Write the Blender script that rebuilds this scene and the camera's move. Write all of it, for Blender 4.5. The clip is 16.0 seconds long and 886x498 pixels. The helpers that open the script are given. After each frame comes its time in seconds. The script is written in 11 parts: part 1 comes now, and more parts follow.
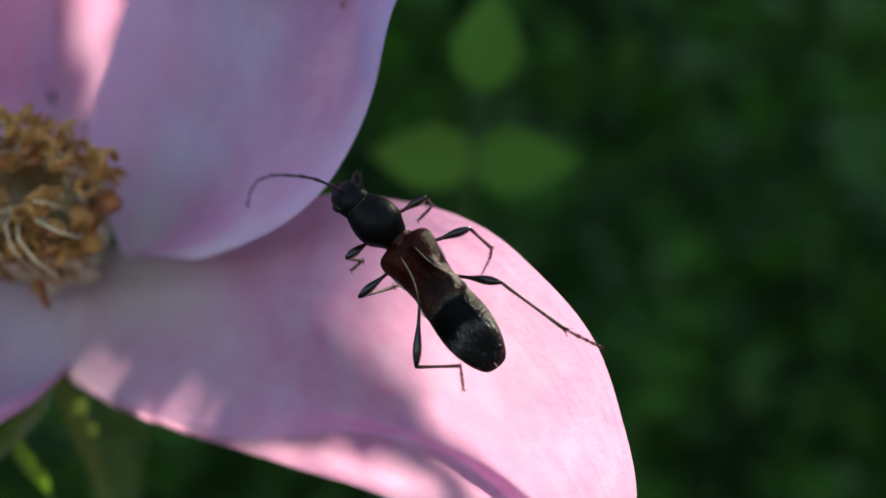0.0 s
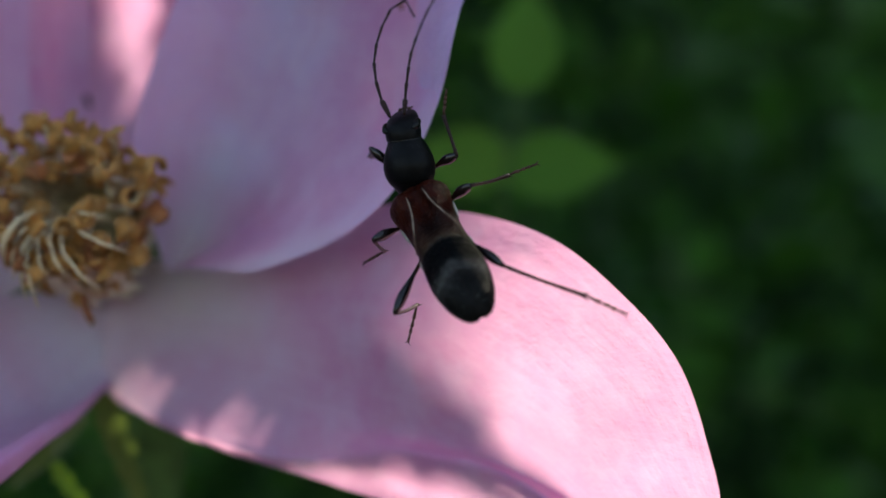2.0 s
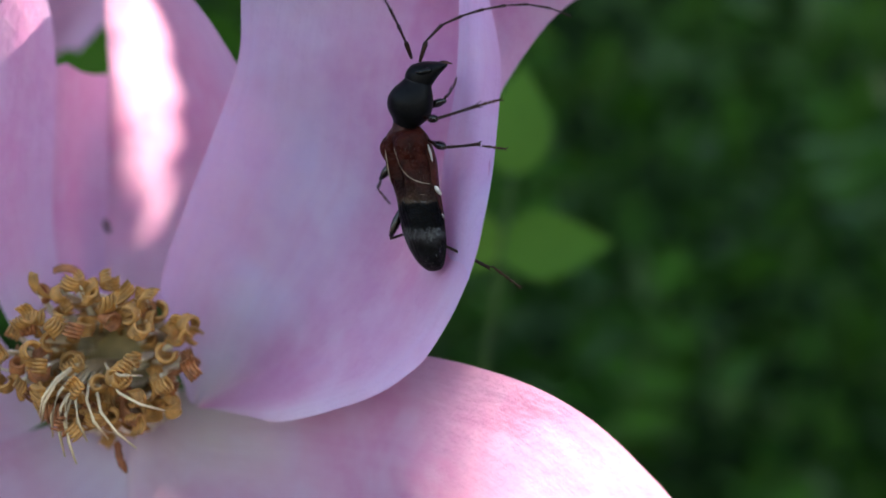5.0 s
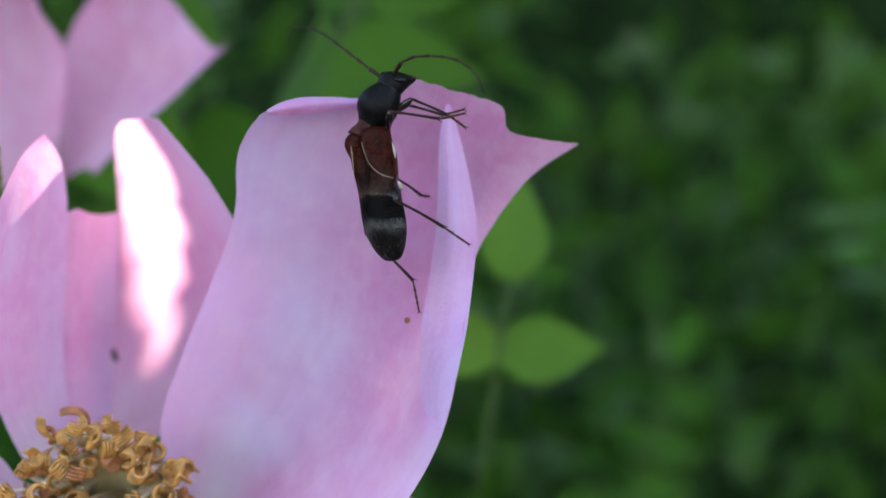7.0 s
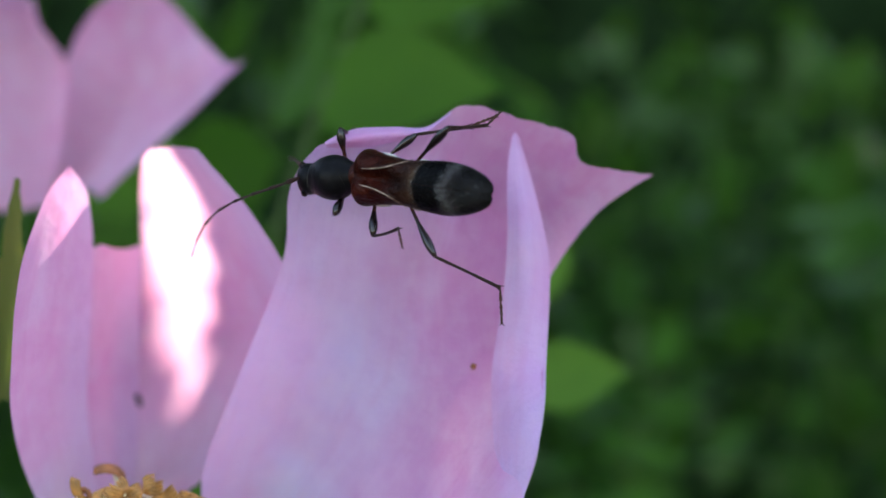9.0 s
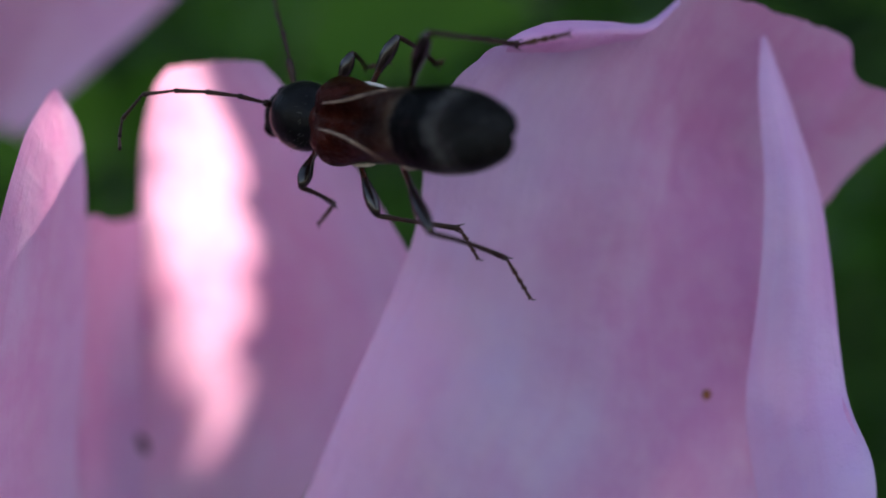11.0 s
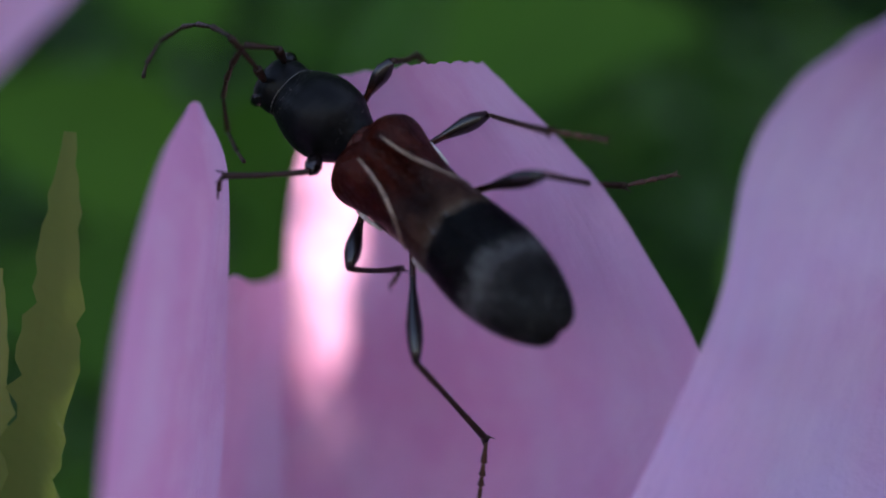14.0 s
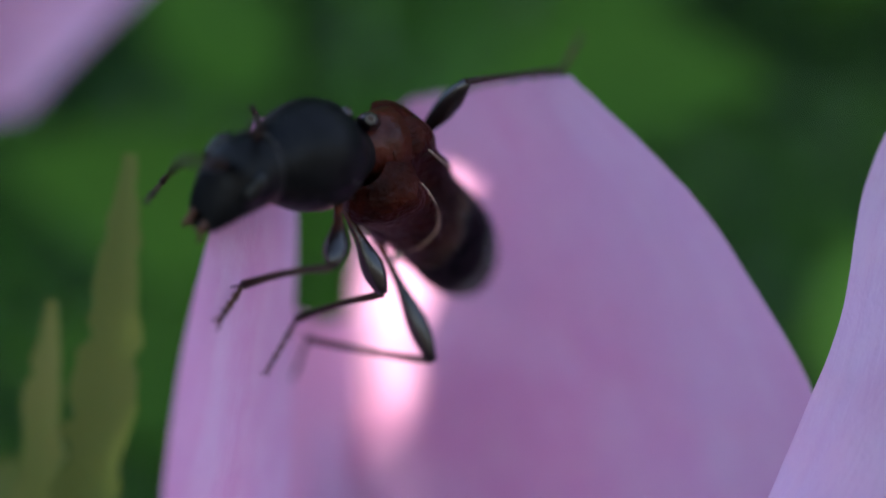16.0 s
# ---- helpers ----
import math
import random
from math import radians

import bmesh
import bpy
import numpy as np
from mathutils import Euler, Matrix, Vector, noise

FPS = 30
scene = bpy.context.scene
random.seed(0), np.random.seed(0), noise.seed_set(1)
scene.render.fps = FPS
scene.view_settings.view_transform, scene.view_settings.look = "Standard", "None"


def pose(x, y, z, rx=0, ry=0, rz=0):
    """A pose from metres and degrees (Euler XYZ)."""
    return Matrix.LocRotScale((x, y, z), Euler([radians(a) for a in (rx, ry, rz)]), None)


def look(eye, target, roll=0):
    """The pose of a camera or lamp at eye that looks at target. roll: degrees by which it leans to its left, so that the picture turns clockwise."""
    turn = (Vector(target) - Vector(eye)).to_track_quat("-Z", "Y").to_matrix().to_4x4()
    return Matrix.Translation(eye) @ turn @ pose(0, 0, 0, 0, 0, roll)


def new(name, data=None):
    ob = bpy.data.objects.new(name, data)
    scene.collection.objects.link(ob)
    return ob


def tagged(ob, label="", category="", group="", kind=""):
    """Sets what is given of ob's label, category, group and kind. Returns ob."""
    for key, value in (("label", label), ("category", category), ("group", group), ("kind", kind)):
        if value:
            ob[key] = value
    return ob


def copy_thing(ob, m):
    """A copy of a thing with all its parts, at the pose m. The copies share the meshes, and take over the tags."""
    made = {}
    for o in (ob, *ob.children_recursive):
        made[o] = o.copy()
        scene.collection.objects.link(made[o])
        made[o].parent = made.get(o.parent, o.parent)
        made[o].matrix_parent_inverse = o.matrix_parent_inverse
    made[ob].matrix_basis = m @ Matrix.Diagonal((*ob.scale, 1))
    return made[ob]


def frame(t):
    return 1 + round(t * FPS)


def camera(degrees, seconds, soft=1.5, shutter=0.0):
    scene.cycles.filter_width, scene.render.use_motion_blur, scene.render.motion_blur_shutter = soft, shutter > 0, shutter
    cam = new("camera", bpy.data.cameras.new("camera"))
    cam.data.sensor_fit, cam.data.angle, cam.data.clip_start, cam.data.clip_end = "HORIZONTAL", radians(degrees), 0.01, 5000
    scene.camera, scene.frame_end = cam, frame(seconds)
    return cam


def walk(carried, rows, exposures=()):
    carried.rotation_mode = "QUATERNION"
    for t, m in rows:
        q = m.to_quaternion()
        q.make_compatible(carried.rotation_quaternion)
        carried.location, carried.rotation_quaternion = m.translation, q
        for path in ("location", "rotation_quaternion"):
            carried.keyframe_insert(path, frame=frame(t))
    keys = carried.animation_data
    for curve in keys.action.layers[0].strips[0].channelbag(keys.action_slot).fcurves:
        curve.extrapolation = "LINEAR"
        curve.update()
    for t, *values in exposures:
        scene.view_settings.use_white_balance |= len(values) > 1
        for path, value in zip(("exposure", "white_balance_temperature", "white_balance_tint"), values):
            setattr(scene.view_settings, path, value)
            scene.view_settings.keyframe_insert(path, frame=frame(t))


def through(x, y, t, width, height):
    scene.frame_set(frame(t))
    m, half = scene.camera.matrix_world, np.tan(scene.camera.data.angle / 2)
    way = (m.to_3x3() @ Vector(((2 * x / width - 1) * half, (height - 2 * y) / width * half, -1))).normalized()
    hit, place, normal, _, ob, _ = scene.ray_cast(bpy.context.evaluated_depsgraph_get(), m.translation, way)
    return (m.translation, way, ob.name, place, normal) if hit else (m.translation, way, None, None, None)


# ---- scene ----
import itertools

MM = 0.001


def at(x, y, z, rx=0, ry=0, rz=0):
    """A pose from millimetres and degrees."""
    return pose(x * MM, y * MM, z * MM, rx, ry, rz)


# ---- camera ----
cam = camera(41.0, 16.0, soft=1.6, shutter=0.4)
cam.data.dof.use_dof = True
cam.data.dof.aperture_fstop = 26.0
walk(cam, [
    (0, at(0.00, -55.00, 0.00, 90.00, -0.00, -0.00)),
    (0.5, at(-0.07, -54.93, -0.14, 90.03, -0.08, 0.35)),
    (1, at(0.31, -54.74, -0.16, 90.07, -0.09, 0.32)),
    (1.5, at(-0.77, -53.49, 0.33, 90.09, -0.01, 0.18)),
    (2, at(-2.98, -52.45, 0.73, 89.84, 0.02, -0.15)),
    (2.5, at(-5.22, -51.86, 1.47, 89.72, 0.01, -1.20)),
    (3, at(-6.72, -50.75, 1.67, 89.22, -0.28, -3.69)),
    (5.5, at(-5.81, -55.86, 11.65, 88.25, -0.23, -1.88)),
    (6, at(-5.14, -56.92, 13.35, 88.97, -0.41, -1.44)),
    (6.5, at(-4.42, -57.24, 14.36, 89.34, -0.47, -1.28)),
    (7, at(-3.89, -58.15, 15.25, 89.83, -0.51, -0.90)),
    (7.5, at(-3.52, -58.62, 16.01, 90.27, -0.40, -1.18)),
    (8, at(-4.43, -59.03, 16.45, 90.40, -0.30, -1.48)),
    (8.5, at(-6.73, -58.66, 16.82, 90.26, -0.22, -1.80)),
    (9, at(-9.52, -53.64, 17.30, 89.62, -0.04, -3.56)),
    (9.5, at(-13.24, -44.96, 18.01, 88.52, 0.03, -5.90)),
    (12, at(-19.29, -30.65, 16.69, 87.95, 0.88, -10.50)),
    (12.5, at(-19.81, -28.97, 16.66, 88.34, 1.23, -10.22)),
    (13, at(-20.62, -27.01, 17.36, 88.49, 1.49, -9.12)),
    (13.5, at(-21.15, -24.20, 17.72, 89.23, 1.19, -7.84)),
    (14, at(-21.73, -21.29, 17.78, 89.87, 0.59, -6.99)),
    (14.5, at(-22.08, -19.12, 17.60, 90.37, 0.20, -6.34)),
    (15, at(-21.77, -19.10, 17.42, 91.14, 0.06, -5.56)),
    (15.5, at(-22.09, -19.12, 17.45, 92.51, 0.27, -4.97)),
    (16, at(-22.24, -19.29, 16.87, 93.45, 0.68, -4.68)),
], exposures=[(0, 1.65, 7300, 6), (3.2, 1.53, 7350, 8), (5.5, 2.55, 7600, 12), (8.0, 2.93, 7850, 13), (9.7, 2.5, 7500, 12), (12, 1.80, 7350, 21), (13.5, 1.90, 7000, 22), (14.5, 2.40, 6850, 22), (16, 2.46, 6900, 15)])

# ---- light ----
world = bpy.data.worlds.new("sky")
scene.world = world
world.use_nodes = True
wn = world.node_tree.nodes
sky = wn.new("ShaderNodeTexSky")
sky.sky_type = "NISHITA"
sky.sun_disc = False
SUN_FROM = Vector((0.55, 0.55, 0.63)).normalized()
sky.sun_elevation = math.asin(SUN_FROM.z)
sky.sun_rotation = math.atan2(SUN_FROM.x, SUN_FROM.y)
world.node_tree.links.new(sky.outputs[0], wn["Background"].inputs[0])
wn["Background"].inputs[1].default_value = 0.12
sun = new("sun", bpy.data.lights.new("sun", "SUN"))
sun.data.energy = 4.0
sun.data.angle = radians(0.5)
sun.data.color = (1.0, 0.95, 0.86)
sun.matrix_world = look(SUN_FROM, (0, 0, 0))


# ---- materials ----
class Mat:
    """A small wrapper to write node materials in few lines."""

    def __init__(self, name):
        self.m = bpy.data.materials.new(name)
        self.m.use_nodes = True
        self.t = self.m.node_tree
        self.b = self.t.nodes["Principled BSDF"]
        self.out = self.t.nodes["Material Output"]

    def n(self, kind, **kw):
        node = self.t.nodes.new("ShaderNode" + kind)
        for k, v in kw.items():
            if k in node.inputs:
                self.set(node.inputs[k], v)
            else:
                setattr(node, k, v)
        return node

    def set(self, sock, v):
        if hasattr(v, "is_output"):
            self.t.links.new(v, sock)
        else:
            sock.default_value = v

    def ramp(self, fac, stops):
        r = self.n("ValToRGB")
        self.set(r.inputs[0], fac)
        e = r.color_ramp.elements
        while len(e) < len(stops):
            e.new(0.5)
        for el, (p, c) in zip(e, stops):
            el.position = p
            el.color = (*c, 1) if len(c) == 3 else (c[0], c[0], c[0], 1)
        return r.outputs[0]

    def mix(self, fac, a, b, mode="MIX"):
        x = self.n("Mix", data_type="RGBA", blend_type=mode)
        for i, v in ((0, fac), (6, a), (7, b)):
            if isinstance(v, tuple) and len(v) == 3:
                v = (*v, 1)
            self.set(x.inputs[i], v)
        return x.outputs[2]

    def math(self, op, a, b=0.0):
        x = self.n("Math", operation=op)
        self.set(x.inputs[0], a)
        self.set(x.inputs[1], b)
        return x.outputs[0]

    def noise(self, vec, scale, detail=3.0, rough=0.5):
        x = self.n("TexNoise")
        self.set(x.inputs["Vector"], vec)
        x.inputs["Scale"].default_value = scale
        x.inputs["Detail"].default_value = detail
        x.inputs["Roughness"].default_value = rough
        return x.outputs["Fac"]

    def scaled(self, vec, s):
        x = self.n("Mapping")
        self.set(x.inputs[0], vec)
        x.inputs["Scale"].default_value = s
        return x.outputs[0]

    def bump(self, h, strength, dist):
        x = self.n("Bump")
        x.inputs["Strength"].default_value = strength
        x.inputs["Distance"].default_value = dist
        self.set(x.inputs["Height"], h)
        return x.outputs[0]

    def leafy(self, colour, through, normal, share, gloss=0.25, rough=0.5):
        """A thin sheet that lets light through: diffuse, translucent and a little gloss."""
        d = self.n("BsdfDiffuse", Color=colour, Normal=normal)
        tr = self.n("BsdfTranslucent", Color=through, Normal=normal)
        mx = self.n("MixShader")
        mx.inputs[0].default_value = share
        self.t.links.new(d.outputs[0], mx.inputs[1])
        self.t.links.new(tr.outputs[0], mx.inputs[2])
        gl = self.n("BsdfGlossy", Normal=normal)
        gl.inputs["Roughness"].default_value = rough
        gl.inputs["Color"].default_value = (1, 1, 1, 1)
        lw = self.n("Fresnel", Normal=normal)
        lw.inputs["IOR"].default_value = 1.4
        fac = self.math("MULTIPLY", lw.outputs[0], gloss)
        m2 = self.n("MixShader")
        self.set(m2.inputs[0], fac)
        self.t.links.new(mx.outputs[0], m2.inputs[1])
        self.t.links.new(gl.outputs[0], m2.inputs[2])
        self.t.links.new(m2.outputs[0], self.out.inputs[0])
        return self.m


def petal_material(name, deep=(0.60, 0.17, 0.42), body=(0.66, 0.34, 0.58), pale=(0.80, 0.78, 0.74), mid=(0.72, 0.43, 0.64), fold_shade=0.0, low=(0.74, 0.60, 0.76), cool=()):
    """A rose petal: pale at its claw, pinker towards the rim, with faint veins and a fine crinkle."""
    k = Mat(name)
    uv = k.n("UVMap").outputs[0]
    co = k.n("TexCoord").outputs["Object"]
    sep = k.n("SeparateXYZ")
    k.set(sep.inputs[0], uv)
    wander = k.math("MULTIPLY", k.math("SUBTRACT", k.noise(co, 140, 3), 0.5), 0.22)
    along = k.math("ADD", sep.outputs[1], wander)
    base = k.ramp(along, [(0.05, pale), (0.30, low), (0.54, mid), (0.76, body), (0.97, (0.70, 0.32, 0.55))])
    # deeper magenta band across the petal, painted for the shade beside its fold
    if fold_shade:
        band = k.ramp(k.math("ADD", sep.outputs[0], wander), [(0.30, (0,)), (0.55, (fold_shade,)), (0.80, (fold_shade,)), (0.95, (0.1,))])
        base = k.mix(band, base, (0.60, 0.20, 0.46))
    if cool:
        base = k.mix(k.ramp(k.math("ADD", sep.outputs[0], wander), [(u, (f,)) for u, f in cool]), base, (0.60, 0.50, 0.80))
    blotch = k.noise(co, 160, 3, 0.55)
    base = k.mix(k.ramp(blotch, [(0.42, (0,)), (0.70, (0.45,))]), base, deep)
    mott = k.noise(co, 900, 4, 0.65)
    base = k.mix(k.ramp(mott, [(0.40, (0,)), (0.72, (0.22,))]), base, (0.82, 0.68, 0.80))
    patch = k.noise(k.scaled(co, (1.0, 1.0, 0.6)), 420, 3, 0.5)
    base = k.mix(k.ramp(patch, [(0.48, (0,)), (0.66, (0.26,))]), base, (0.74, 0.64, 0.84))
    warp = k.n("VectorMath", operation="ADD")
    k.set(warp.inputs[0], k.scaled(uv, (17, 1.1, 1)))
    soft = k.n("TexNoise")
    k.set(soft.inputs["Vector"], co)
    soft.inputs["Scale"].default_value = 220
    k.set(warp.inputs[1], soft.outputs["Color"])
    streak = k.noise(warp.outputs[0], 1.0, 5, 0.62)
    base = k.mix(k.ramp(streak, [(0.42, (0,)), (0.80, (0.24,))]), base, deep)
    vein = k.noise(k.scaled(warp.outputs[0], (3.1, 1.0, 1)), 1.0, 3)
    base = k.mix(k.ramp(vein, [(0.5, (0,)), (0.75, (0.08,))]), base, (0.84, 0.70, 0.84))
    crinkle = k.noise(co, 1500, 3, 0.6)
    h = k.math("ADD", k.math("MULTIPLY", streak, 0.35), k.math("MULTIPLY", vein, 0.12))
    h = k.math("ADD", h, k.math("ADD", k.math("MULTIPLY", crinkle, 0.35), k.math("MULTIPLY", mott, 0.5)))
    nb = k.bump(h, 0.55, 0.0003)
    glow = k.mix(0.5, base, (0.98, 0.50, 0.70))
    return k.leafy(base, glow, nb, 0.48, 0.045, 0.5)


def leaf_material(name, dark=(0.013, 0.052, 0.014), light=(0.040, 0.135, 0.026)):
    k = Mat(name)
    co = k.n("TexCoord").outputs["Object"]
    rnd = k.n("ObjectInfo").outputs["Random"]
    isl = k.n("NewGeometry").outputs["Random Per Island"]
    r = k.math("FRACT", k.math("ADD", rnd, isl))
    base = k.mix(r, dark, light)
    base = k.mix(k.ramp(k.noise(co, 90, 3), [(0.4, (0,)), (0.7, (0.6,))]), base, (0.040, 0.098, 0.017))
    nb = k.bump(k.noise(co, 700, 3), 0.3, 0.0005)
    return k.leafy(base, k.mix(1.0, base, (1.6, 2.1, 1.1), "MULTIPLY"), nb, 0.45, 0.08, 0.5)


def plain(name, colour, rough=0.5, vary=0.25, scale=900, bump=0.2, metal=0.0, spec=0.5):
    k = Mat(name)
    co = k.n("TexCoord").outputs["Object"]
    f = k.noise(co, scale, 4, 0.6)
    c = k.mix(k.ramp(f, [(0.35, (0,)), (0.7, (1,))]), tuple(v * (1 - vary) for v in colour), tuple(min(1, v * (1 + vary)) for v in colour))
    k.set(k.b.inputs["Base Color"], c)
    k.b.inputs["Roughness"].default_value = rough
    k.b.inputs["Metallic"].default_value = metal
    k.b.inputs["Specular IOR Level"].default_value = spec
    k.set(k.b.inputs["Normal"], k.bump(k.noise(co, scale * 2.5, 2), bump, 0.0001))
    return k.m


M_PETAL = petal_material("petal")
# sky light's lavender and the fold's shade are put into this petal's colour
M_PETAL_COOL = petal_material("petal_cool", body=(0.67, 0.34, 0.60), mid=(0.65, 0.46, 0.76), fold_shade=0.7, low=(0.68, 0.63, 0.92), cool=((0.0, 0.75), (0.16, 0.65), (0.34, 0.2), (0.48, 0.0)))
M_PETAL_WARM = petal_material("petal_warm", body=(0.76, 0.38, 0.64), mid=(0.76, 0.29, 0.58), low=(0.78, 0.40, 0.66), cool=((0.5, 0.0), (0.75, 0.35), (1.0, 0.45)))
M_PETAL_ROSY = petal_material("petal_rosy", body=(0.68, 0.33, 0.57), mid=(0.70, 0.31, 0.55), low=(0.72, 0.45, 0.63))
M_PETAL_FAR = petal_material("petal_far", body=(0.72, 0.32, 0.53), pale=(0.70, 0.34, 0.54), mid=(0.74, 0.36, 0.57), low=(0.72, 0.36, 0.57))
M_LEAF = leaf_material("leaf", (0.017, 0.060, 0.011), (0.050, 0.150, 0.020))
M_LEAF_MID = leaf_material("leaf_mid", (0.034, 0.095, 0.013), (0.064, 0.165, 0.020))
M_LEAF_SKYLIT = leaf_material("leaf_skylit", (0.032, 0.095, 0.015), (0.070, 0.175, 0.024))
M_LEAF_YOUNG = leaf_material("leaf_young", (0.088, 0.210, 0.031), (0.128, 0.255, 0.037))
M_BRACT = leaf_material("bract", (0.20, 0.30, 0.04), (0.28, 0.36, 0.06))
M_SEPAL = leaf_material("sepal", (0.13, 0.145, 0.045), (0.19, 0.185, 0.065))
M_STEM = plain("stem", (0.06, 0.11, 0.03), 0.7, 0.3, 900, 0.2, 0, 0.2)
M_ANTHER = plain("anther", (0.42, 0.20, 0.052), 0.6, 0.5, 1400, 0.5)
M_ANTHER_OLD = plain("anther_old", (0.32, 0.115, 0.04), 0.65, 0.5, 1400, 0.5)
M_FILAMENT = plain("filament", (0.86, 0.75, 0.56), 0.55, 0.2, 900)
M_STYLE = plain("style", (0.66, 0.51, 0.32), 0.5, 0.15, 900)
M_DISC = plain("disc", (0.62, 0.50, 0.26), 0.6)
M_SPOT = plain("spot", (0.22, 0.065, 0.02), 0.7)
M_DARK = plain("withered", (0.07, 0.035, 0.03), 0.7)
M_HEDGE_SHADE = plain("hedge_shade", (0.012, 0.030, 0.010), 0.9, 0.5, 40, 0.1, 0, 0.05)
M_SOIL = plain("soil", (0.06, 0.05, 0.035), 0.9, 0.4, 30)


# ---- mesh tools ----
def spline(pts, n):
    """A smooth curve through pts: n points, evenly spaced along it."""
    p = [Vector(q) for q in pts]
    p = [p[0] * 2 - p[1]] + p + [p[-1] * 2 - p[-2]]
    fine = []
    for i in range(1, len(p) - 2):
        for j in range(16):
            t = j / 16
            a, b, c, d = p[i - 1:i + 3]
            fine.append(0.5 * (2 * b + (c - a) * t + (2 * a - 5 * b + 4 * c - d) * t * t + (3 * b - a - 3 * c + d) * t ** 3))
    fine.append(p[-2])
    run = [0.0]
    for a, b in zip(fine, fine[1:]):
        run.append(run[-1] + (b - a).length)
    out, k = [], 0
    for i in range(n):
        s = run[-1] * i / (n - 1)
        while k < len(run) - 2 and run[k + 1] < s:
            k += 1
        w = (s - run[k]) / max(run[k + 1] - run[k], 1e-9)
        out.append(fine[k].lerp(fine[k + 1], min(max(w, 0), 1)))
    return out


def loft(bm, ribs, nu, nv, ruffle=0.12, seed=0, band=(0, 1), rise_from=0.0):
    """A smooth sheet through ribs that run from a petal's base to its rim (millimetres)."""
    uvl = bm.loops.layers.uv.verify()
    rails = [spline(r, nu) for r in ribs]
    rows = [spline([r[i] for r in rails], nv) for i in range(nu)]
    grid = []
    for i, r in enumerate(rows):
        line = []
        for j, p in enumerate(r):
            e = i / (nu - 1)
            q = Vector((p.x * 0.35 + seed, p.y * 0.35, p.z * 0.35))
            d = noise.noise(q) * ruffle * (0.3 + e) + noise.noise(q * 4.1) * ruffle * 0.22 * (0.3 + e)
            rim = noise.noise(q * 5.0) * ruffle * 0.35
            nick = noise.noise(q * 13.0) * 0.07 * e ** 40
            line.append(bm.verts.new((p + Vector((0, d, rim * e ** 8 + nick))) * MM))
        grid.append(line)
    for i in range(nu - 1):
        for j in range(nv - 1):
            f = bm.faces.new((grid[i][j], grid[i][j + 1], grid[i + 1][j + 1], grid[i + 1][j]))
            f.smooth = True
            for lp, (a, b) in zip(f.loops, ((i, j), (i, j + 1), (i + 1, j + 1), (i + 1, j))):
                lp[uvl].uv = (band[0] + (band[1] - band[0]) * b / (nv - 1), rise_from + (1 - rise_from) * a / (nu - 1))
    return grid


def tube(bm, pts, radii, sides=8, flat=1.0, cap=True):
    """A round body along pts (millimetres) with the radii given, closed at both ends."""
    pts = [Vector(p) for p in pts]
    rings = []
    ref = Vector((0, 0, 1))
    for i, p in enumerate(pts):
        d = (pts[min(i + 1, len(pts) - 1)] - pts[max(i - 1, 0)]).normalized()
        if abs(d.dot(ref)) > 0.95:
            ref = Vector((0, 1, 0))
        s = d.cross(ref).normalized()
        u = s.cross(d)
        r = radii[i] if hasattr(radii, "__len__") else radii
        rings.append([bm.verts.new((p + s * (math.cos(a) * r) + u * (math.sin(a) * r * flat)) * MM) for a in (2 * math.pi * k / sides for k in range(sides))])
    for a, b in zip(rings, rings[1:]):
        for k in range(sides):
            bm.faces.new((a[k], a[(k + 1) % sides], b[(k + 1) % sides], b[k])).smooth = True
    if cap:
        bm.faces.new(rings[0][::-1])
        bm.faces.new(rings[-1])
    return rings


def part(name, bm, material, parent=None, label=""):
    """Links a bmesh as one mesh object, under a thing or a part where one is given."""
    bmesh.ops.recalc_face_normals(bm, faces=bm.faces)
    me = bpy.data.meshes.new(name)
    bm.to_mesh(me)
    bm.free()
    me.materials.append(material)
    ob = new(name, me)
    if parent:
        ob.parent = parent
    if label:
        ob["label"] = label
    return ob


def thing(name, m, label, category, group="", kind=""):
    ob = new(name)
    ob.empty_display_size = 0.001
    ob.matrix_basis = m
    return tagged(ob, label, category, group, kind)


# ---- ground and far foliage ----
bm = bmesh.new()
bmesh.ops.create_grid(bm, x_segments=60, y_segments=60, size=60)
for v in bm.verts:
    v.co.z = -0.75 + 0.03 * noise.noise(v.co * 0.6)
ground = part("ground", bm, M_SOIL)
tagged(ground, "dark soil under the rose bushes", "ground", kind="structure")


def leaflet(bm, m, length=22.0, width=14.0, n=7, fold=0.18, bend=0.15):
    """A rose leaflet: pointed oval, toothed rim, folded along the midrib."""
    rows = []
    for i in range(n + 1):
        u = i / n
        w = width / 2 * math.sin(math.pi * min(1, 0.06 + 0.94 * u) ** 0.8) * (1.0 - 0.25 * u)
        tooth = 0.95 if i % 2 else 1.04
        z0 = -bend * length * u * u
        row = []
        for s in (-1.0, -0.5, 0.0, 0.5, 1.0):
            k = tooth if abs(s) == 1 else 1
            row.append(bm.verts.new(m @ Vector((s * w * k * MM, u * length * MM, (z0 + abs(s) * w * fold) * MM))))
        rows.append(row)
    for a, b in zip(rows, rows[1:]):
        for k in range(4):
            bm.faces.new((a[k], a[k + 1], b[k + 1], b[k])).smooth = True


